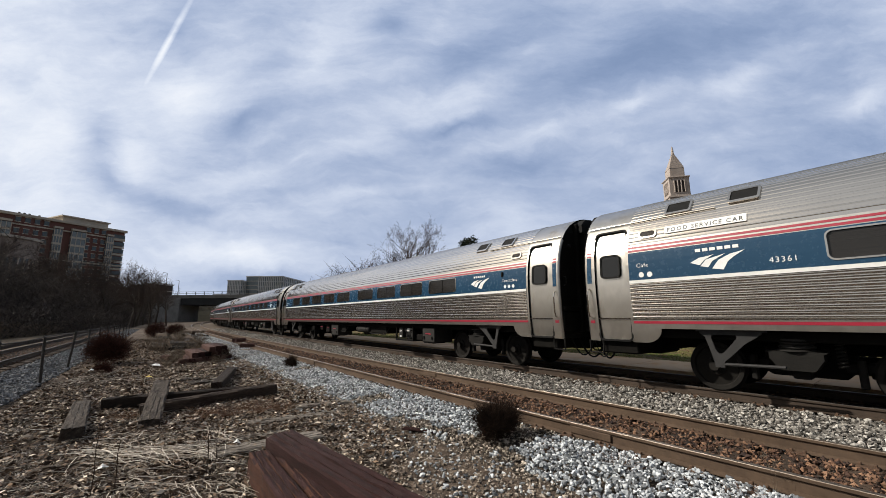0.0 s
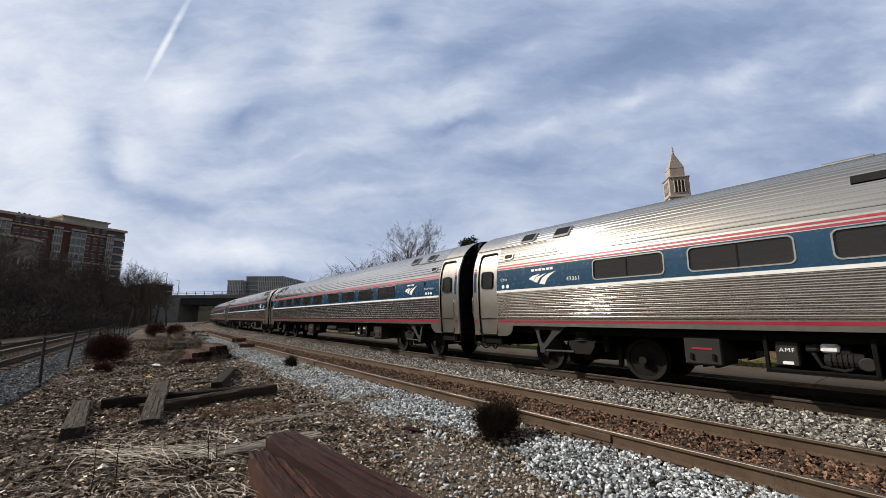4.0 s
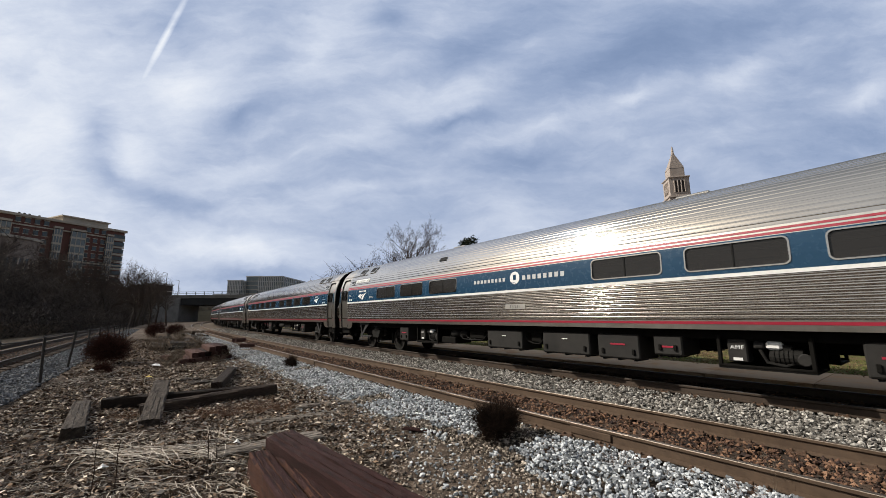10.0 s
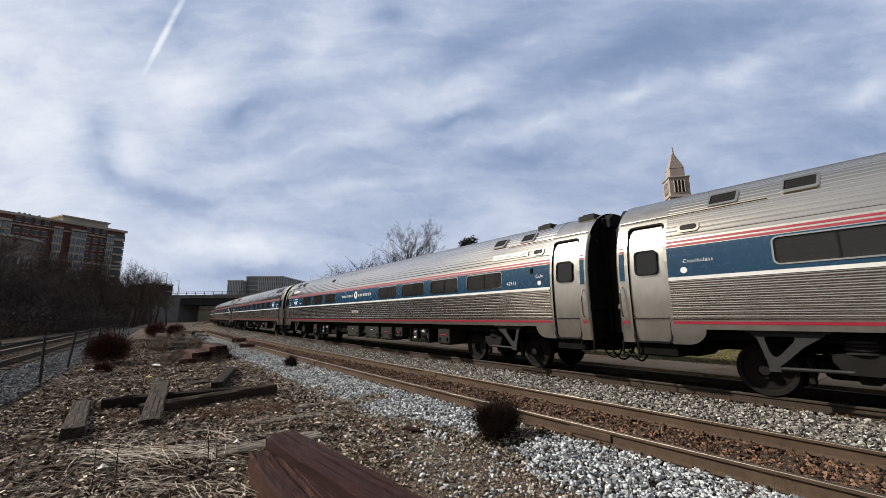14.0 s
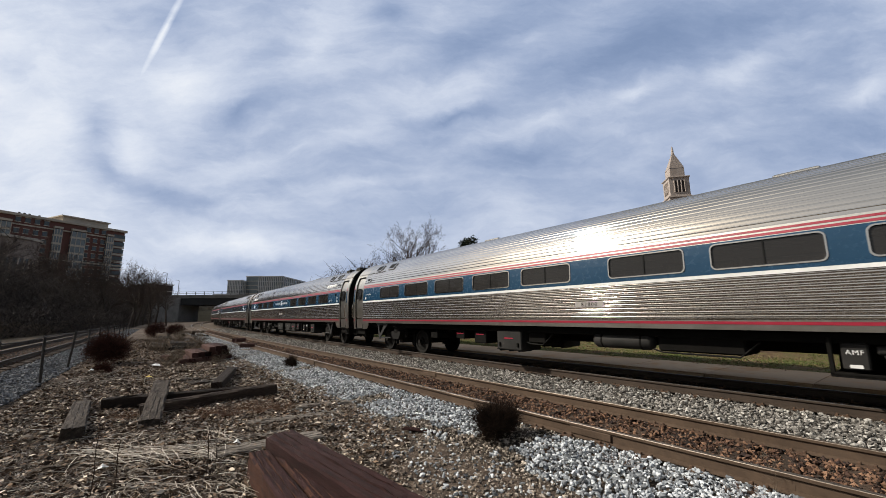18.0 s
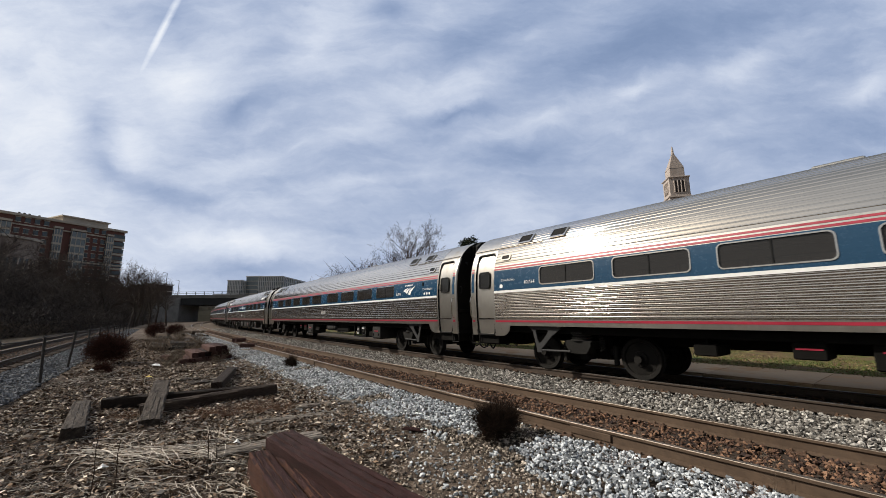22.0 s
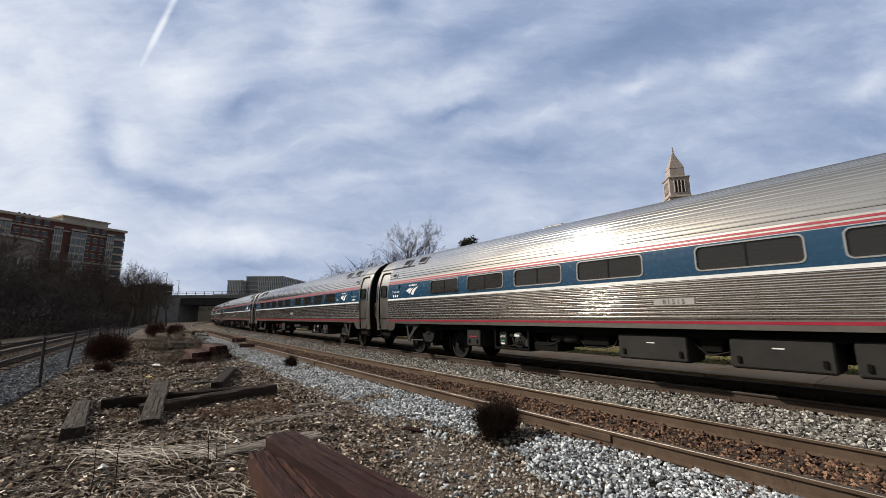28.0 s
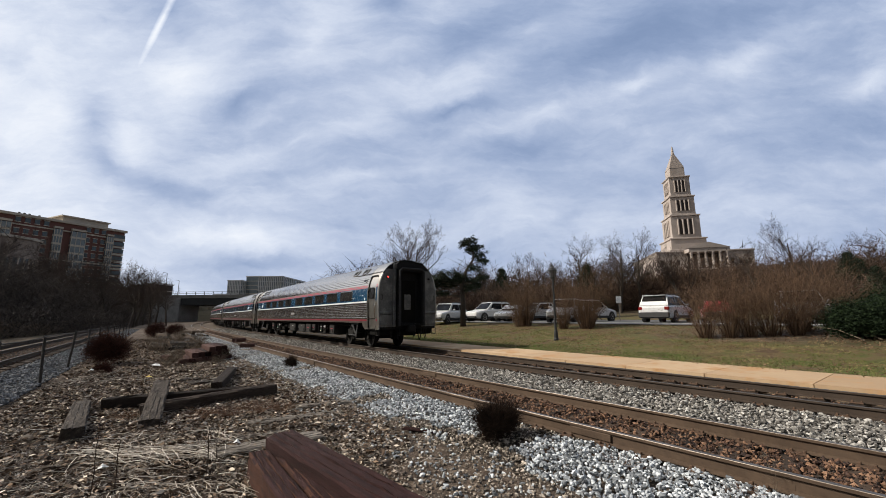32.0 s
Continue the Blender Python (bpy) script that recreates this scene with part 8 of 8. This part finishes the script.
# Near-black copy of the granite: shade of slots and portico put into colour.
GRANITE_DARK = surface("recess_shade_granite", [(0.3, (0.030, 0.024, 0.022)), (0.7, (0.055, 0.046, 0.042))], 0.2, 0.9, 0, 0.0, spec=0.2)


def memorial():
    yaw = radians(-12)
    t = thing("memorial", "tall stepped granite memorial tower with a columned portico on a hill", "monument", m=Matrix.Translation((167.0, 248.0, 0)) @ Matrix.Rotation(yaw, 4, "Z"))

    def block(name, w, dpt, z0, z1, cy, parent=None, mat=GRANITE, cx=0.0, c=0.15):
        return part(name, Mesh().box(cx - w / 2, cx + w / 2, cy - dpt / 2, cy + dpt / 2, z0, z1, c), mat, parent or t)

    base = block("base_block", 56, 58, 8, 40.4, 29)
    block("cornice", 57, 59, 40.4, 41.4, 29, base)
    block("attic", 26, 26, 41.4, 45.5, 33, base)
    ty = 33.0
    for i, (w, z0, z1) in enumerate(((22.5, 44.0, 53.0), (18.6, 53.0, 70.0), (15.8, 70.6, 84.4), (13.4, 85.0, 99.6))):
        tier = block("tower_tier", w, w, z0, z1, ty)
        block("cornice", w + 1.3, w + 1.3, z1, z1 + 0.9, ty, tier)
        block("plinth_band", w + 0.5, w + 0.5, z0, z0 + (1.6 if i else 0.6), ty, tier)
        if i:
            h0, h1, ww = z0 + 3.6, z1 - 2.2, w * 0.09
            for k in (-1, 0, 1):
                for sx, sy in ((0, -1), (-1, 0)):
                    cx, cy = (k * w * 0.17, ty - w / 2) if sy else (-w / 2, ty + k * w * 0.17)
                    m = Mesh().box(cx - (ww / 2 if sy else 0.12), cx + (ww / 2 if sy else 0.12), cy - (0.12 if sy else ww / 2), cy + (0.12 if sy else ww / 2), h0, h1)
                    op = part("tall_opening", m, GRANITE_DARK, tier, "dark flat panel between piers for the shade in a deep slot")
            for k in (-1.5, -0.5, 0.5, 1.5):
                for sy in (1, 0):
                    cx, cy = (k * w * 0.17, ty - w / 2 - 0.2) if sy else (-w / 2 - 0.2, ty + k * w * 0.17)
                    part("pier", Mesh().lathe([(w * 0.032, h0), (w * 0.032, h1)], 10, Matrix.Translation((cx, cy, 0))), GRANITE, tier)
    block("setback", 9.8, 9.8, 100.4, 107.5, ty)
    for i in range(8):
        w = 9.3 - 1.05 * i
        step = block("pyramid_step", w, w, 107.5 + 1.55 * i, 107.5 + 1.55 * (i + 1) + 0.02, ty, c=0.05)
        block("step_lip", w + 0.7, w + 0.7, 107.5 + 1.55 * i, 108.0 + 1.55 * i, ty, step, c=0.05)
    part("finial", Mesh().lathe([(1.3, 119.6), (1.1, 121), (0.75, 121.4), (0.95, 122.6), (0.7, 124.2), (0.4, 126.2)], 10, Matrix.Translation((0, ty, 0))), GRANITE, t)
    port = block("portico_floor", 23, 8, 8, 29.5, -3.5)
    block("entablature", 23, 8, 39.4, 42.0, -3.5, port)
    ped = Mesh()
    ped.v = [(-11.8, -7.8, 42.0), (11.8, -7.8, 42.0), (0, -7.8, 45.6), (-11.8, 1, 42.0), (11.8, 1, 42.0), (0, 1, 45.6)]
    ped.f = [(0, 1, 2), (5, 4, 3), (0, 2, 5, 3), (1, 4, 5, 2), (0, 3, 4, 1)]
    part("pediment", ped, GRANITE, port)
    block("doorway_wall", 20, 0.4, 29.5, 39.4, -0.3, port, GRANITE_DARK)
    for i in range(6):
        x = -10 + 4.0 * i
        part("column", Mesh().lathe([(1.15, 29.5), (1.15, 30.0), (0.95, 30.2), (0.82, 38.6), (1.1, 39.0), (1.1, 39.4)], 14, Matrix.Translation((x, -6.6, 0))), GRANITE, port, smooth=True)
    for x in (-25, -20, -15.5, 15.5, 20, 25):
        part("window", Mesh().box(x - 0.8, x + 0.8, -0.06, 0.05, 32.5, 35.5), GRANITE_DARK, base, "small dark window")
    for yy in (8, 16, 24, 40, 50):
        part("window", Mesh().box(-28.06, -27.95, yy - 0.8, yy + 0.8, 32.5, 35.5), GRANITE_DARK, base, "small dark window")


memorial()

# ---- road bridge over the tracks ----
BRIDGE_CON = surface("stained_bridge_concrete", [(0.3, (0.15, 0.142, 0.13)), (0.7, (0.29, 0.275, 0.26))], 0.3, 0.9, 0, 0.1)
BRIDGE_STEEL = surface("dark_bridge_girder", grey((0.3, 0.014), (0.7, 0.04)), 0.5, 0.7, 0.2, 0.1)


def bridge():
    t = thing("road_bridge", "dark steel girder road bridge on concrete abutments over the tracks", "bridge", m=Matrix.Translation((0, 178, 0)))
    part("deck", Mesh().box(-175, -20, 0, 24, 10.2, 11.0, 0.05), BRIDGE_CON, t, "concrete deck")
    for i in range(9):
        part("girder", Mesh().box(-130, -60, 0.3 + 2.8 * i, 0.8 + 2.8 * i, 7.2, 10.2), BRIDGE_STEEL, t, "deep dark steel girder")
    part("parapet", Mesh().box(-175, -20, -0.15, 0.15, 10.9, 11.7, 0.03), BRIDGE_CON, t, "concrete parapet")
    for i in range(36):
        x = -168 + 4 * i
        part("railing_post", Mesh().box(x - 0.12, x + 0.12, -0.1, 0.1, 11.7, 13.2), GALV, t)
    for z in (12.3, 13.1):
        part("railing_bar", Mesh().box(-175, -20, -0.05, 0.05, z, z + 0.09), GALV, t)
    part("abutment", Mesh().box(-140, -118.5, -0.5, 14.0, -1.0, 10.2, 0.1), BRIDGE_CON, t, "concrete abutment")
    part("abutment", Mesh().box(-72, -58, -0.5, 24.5, -1.0, 10.2, 0.1), BRIDGE_CON, t, "concrete abutment")
    for x, h in ((-130.0, 22.6), (-124.0, 19.0), (-141.0, 21.0)):
        m = Mesh().tube([(x, 6, 11), (x, 6, h - 0.4)], 0.12, 8).tube([(x, 6, h - 0.4), (x - 0.8, 6, h), (x - 2.2, 6, h + 0.1)], 0.08, 6)
        part("lamp_post", m, GALV, t, "tall road lamp on the bridge")


bridge()
for sgn, x0, x1 in ((-1, -260, -140), (1, -58, 20)):
    m = Mesh()
    rows = [[(x, y, z) for y, z in ((164, -0.5), (176, 10.0), (189, 10.0), (203, -0.5))] for x in np.linspace(x0, x1, 8)]
    single("embankment", m.sheet(rows), WOOD_BROWN, "brown earth embankment of the bridge approach", "embankment", kind="structure")

# The bank's colour is near black to stand for shade under the bridge.
bank = Mesh().sheet([[(x, y, z + 1.2 * math.sin(x * 0.11)) for y, z in ((215, -0.5), (222, 4.0), (232, 8.5), (250, 9.0))] for x in np.linspace(-170, -10, 41)])
single("embankment", bank, surface("shade_dark_bank", [(0.3, (0.006, 0.006, 0.004)), (0.7, (0.020, 0.018, 0.011))], 0.4, 0.95, 0, 0.3, space="World", spec=0.1), "brown and olive bank under the bridge, darkened for the shade there", "embankment", kind="structure")

# ---- buildings behind ----
BRICK = surface("red_brick_facade", [(0.3, (0.115, 0.055, 0.046)), (0.7, (0.185, 0.092, 0.078))], 0.25, 0.9, 0, 0.0, fine=14, spec=0.2)
STONE_TRIM = surface("beige_cast_stone", [(0.3, (0.38, 0.33, 0.27)), (0.7, (0.50, 0.45, 0.38))], 0.3, 0.9, 0, 0.0, spec=0.2)
PANE = surface("building_glass", [(0.3, (0.05, 0.065, 0.075)), (0.7, (0.10, 0.125, 0.14))], 0.4, 0.12, 0.0, 0.0)
PANE_PALE = surface("pale_building_glass", [(0.3, (0.12, 0.15, 0.165)), (0.7, (0.22, 0.25, 0.27))], 0.4, 0.15, 0.0, 0.0)


def brick_tower():
    """Local x runs along the facade away from the line, z up; the facade is the face y = 0."""
    p, q = Vector((-163.8, 139.0, 0)), Vector((-146.9, 177.0, 0))
    ang = math.atan2(q.y - p.y, q.x - p.x)
    L = (q - p).length
    t = thing("apartment_building", "red-brick apartment block with beige stone trim and glazed bays", "building", m=Matrix.Translation(p) @ Matrix.Rotation(ang, 4, "Z"))
    wall = part("wall", Mesh().box(0, L, 0, 26, 0, 37.2), BRICK, t, "red brick wall")
    part("lower_storeys", Mesh().box(-0.2, L + 0.2, -0.25, 26.2, 0, 16.5), STONE_TRIM, t, "beige stone lower storeys")
    top = part("attic_storey", Mesh().box(-0.2, L + 0.2, -0.12, 26.2, 37.2, 40.3, 0.05), BRICK, t, "brick top storey")
    part("band", Mesh().box(-0.3, L + 0.3, -0.35, 26.3, 36.9, 37.4), STONE_TRIM, wall)
    part("cornice", Mesh().box(-0.9, L + 0.9, -0.9, 27, 40.3, 41.3, 0.1), STONE_TRIM, top)
    part("band", Mesh().box(-0.3, L + 0.3, -0.35, 26.3, 24.6, 25.2), STONE_TRIM, wall)
    pent = part("penthouse", Mesh().box(20, 36, 2, 20, 41.3, 43.6, 0.1), STONE_TRIM, t)
    part("cornice", Mesh().box(19.4, 36.6, 1.4, 20.6, 43.6, 44.1), STONE_TRIM, pent)
    bays = [(0.3, 4.4), (16.8, 19.4), (22.4, 27.2), (34.8, 37.2)]
    win = Mesh().box(-0.75, 0.75, -0.10, 0.05, 0, 1.7).data("window", PANE)
    sill = Mesh().box(-0.9, 0.9, -0.22, 0.02, -0.22, 0.0).box(-0.9, 0.9, -0.20, 0.02, 1.7, 1.95).data("sill", STONE_TRIM)
    x = 6.2
    while x < L - 4.6:
        if not any(a - 0.6 < x < b + 0.6 for a, b in bays):
            for f in range(11):
                z = 4.2 + 3.3 * f
                if z > 36.5:
                    z = 38.2
                w = new("window", win)
                w.parent = wall if z < 37 else top
                w.matrix_local = pose(x, 0 if 16.5 < z < 37 else -0.26, z)
                s = new("sill", sill)
                s.parent = w
        x += 2.75
    for a, b in bays:
        bay = part("glazed_bay", Mesh().box(a, b, -1.1, 0.5, 8, 37.4, 0.05), PANE_PALE, t, "pale glazed bay")
        for f in range(10):
            part("bay_band", Mesh().box(a - 0.1, b + 0.1, -1.22, 0, 8 + 3.3 * f, 8.8 + 3.3 * f), STONE_TRIM, bay)
        for k in range(4):
            xx = a + (b - a) * k / 3
            part("bay_mullion", Mesh().box(xx - 0.1, xx + 0.1, -1.2, -1.05, 8, 37.4), STONE_TRIM, bay)
    for f in range(11):
        part("corner_balcony", Mesh().box(L - 4.5, L + 0.4, -0.5, 0.2, 3.2 + 3.3 * f, 4.0 + 3.3 * f, 0.03), STONE_TRIM, wall)
        part("window", Mesh().box(L - 4.2, L + 0.35, -0.32, 0, 4.3 + 3.3 * f, 6.0 + 3.3 * f), PANE, wall)
    for i, xx in enumerate((8, 9.5, 11, 14)):
        part("roof_antenna", Mesh().box(xx, xx + 0.6, 6, 6.6, 41.3, 43.0), GALV, t)
    # the lower curved wing in front
    taupe = surface("taupe_cladding", [(0.3, (0.22, 0.18, 0.155)), (0.7, (0.33, 0.275, 0.235))], 0.3, 0.9, 0, 0.0, spec=0.2)
    m = Mesh()
    c0, r = (-2.0, 2.0), 16.0
    for z0, z1, mat, nm, grow_ in ((0, 23.5, PANE, "curved_glass_wing", 0.0), (23.5, 25.5, taupe, "curved_fascia", 0.4), (25.5, 30.6, taupe, "curved_upper_wall", 0.0), (30.6, 31.5, STONE_TRIM, "curved_cornice", 0.8), (16.5, 18.5, taupe, "curved_fascia", 0.3)):
        pts = [(c0[0] + (r + grow_) * math.cos(radians(a)), c0[1] + (r + grow_) * 0.7 * math.sin(radians(a))) for a in range(180, 361, 12)]
        w = Mesh().sheet([[(x, y, z0) for x, y in pts], [(x, y, z1) for x, y in pts]])
        w.f.append(tuple(len(pts) + i for i in range(len(pts))))
        part(nm, w, mat, t, "curved lower wing" if nm == "curved_upper_wall" else "")
    for a in range(186, 360, 8):
        x, y = c0[0] + (r + 0.12) * math.cos(radians(a)), c0[1] + (r + 0.12) * 0.7 * math.sin(radians(a))
        part("pilaster", Mesh().box(x - 0.25, x + 0.25, y - 0.25, y + 0.25, 0, 23.5), STONE_TRIM, t)


brick_tower()
FIN = surface("pale_facade_fins", grey((0.3, 0.42), (0.7, 0.52)), 0.3, 0.7, 0, 0.0)
OFFICE = surface("grey_office_glass", [(0.3, (0.11, 0.135, 0.145)), (0.7, (0.20, 0.23, 0.245))], 0.2, 0.15, 0.0, 0.0)


def office(x0, x1, y, depth, h, fins, floors, label, mat=OFFICE):
    t = thing("office_building", label, "building", "far office blocks", m=Matrix.Translation((x0, y, 0)))
    w = x1 - x0
    body = part("glass_wall", Mesh().box(0, w, 0, depth, 0, h), mat, t, "grey glazed wall")
    part("roof_edge", Mesh().box(-0.3, w + 0.3, -0.3, depth + 0.3, h, h + 0.9), FIN, t)
    for i in range(fins):
        x = w * (i + 0.5) / fins
        part("fin", Mesh().box(x - 0.35, x + 0.35, -0.6, 0, 4, h), FIN, body)
    for i in range(fins):
        yy = depth * (i + 0.5) / fins
        part("fin", Mesh().box(w, w + 0.6, yy - 0.35, yy + 0.35, 4, h), FIN, body)
    for f in range(floors):
        z = h * (f + 1) / (floors + 1)
        part("floor_band", Mesh().box(-0.2, w + 0.2, -0.2, depth + 0.2, z - 0.3, z + 0.3), FIN if fins else STONE_TRIM, body)


office(-198, -185, 360, 25, 34.5, 9, 8, "office block with pale vertical fins")
office(-185, -170, 368, 30, 39.0, 0, 9, "dark glazed office block")
office(-170, -148, 360, 60, 38.0, 13, 8, "long office block with pale vertical fins")
office(-192, -176, 330, 10, 20.0, 0, 3, "low grey building beyond the bridge")
office(-182, -168, 232, 12, 21.0, 0, 5, "grey-brown apartment house behind the bank", GRANITE_DARK)
# ---- motion of the train and of the sky ----
def motions():
    times = [i * 0.5 for i in range(65)]
    for k, (car, turned) in TRAIN.items():
        walk(car, [(t, car_pose(k, t, turned)) for t in times])
    fine = [i / 60 for i in range(0, 32 * 60 + 1)]
    spin, last_angle = [], -1e9
    for t in fine:
        a = gone(t) / WHEEL_R
        if a - last_angle > radians(75) or t >= 32.0:
            spin.append((t, a))
            last_angle = a
    for k, (car, turned) in TRAIN.items():
        if k < -3:
            continue
        sign = -1 if turned else 1
        for axle in [c for c in car.children if c.name.startswith("axle")]:
            m = Matrix.Translation(axle.location)
            walk(axle, [(t, m @ Matrix.Rotation(sign * a, 4, "Y")) for t, a in spin])
    walk(SKY, [(t, pose(0, 0, 0, 2.4 * t / 32.0 - 1.2, 0, 0)) for t in (0.0, 8.0, 16.0, 24.0, 32.0)])


motions()
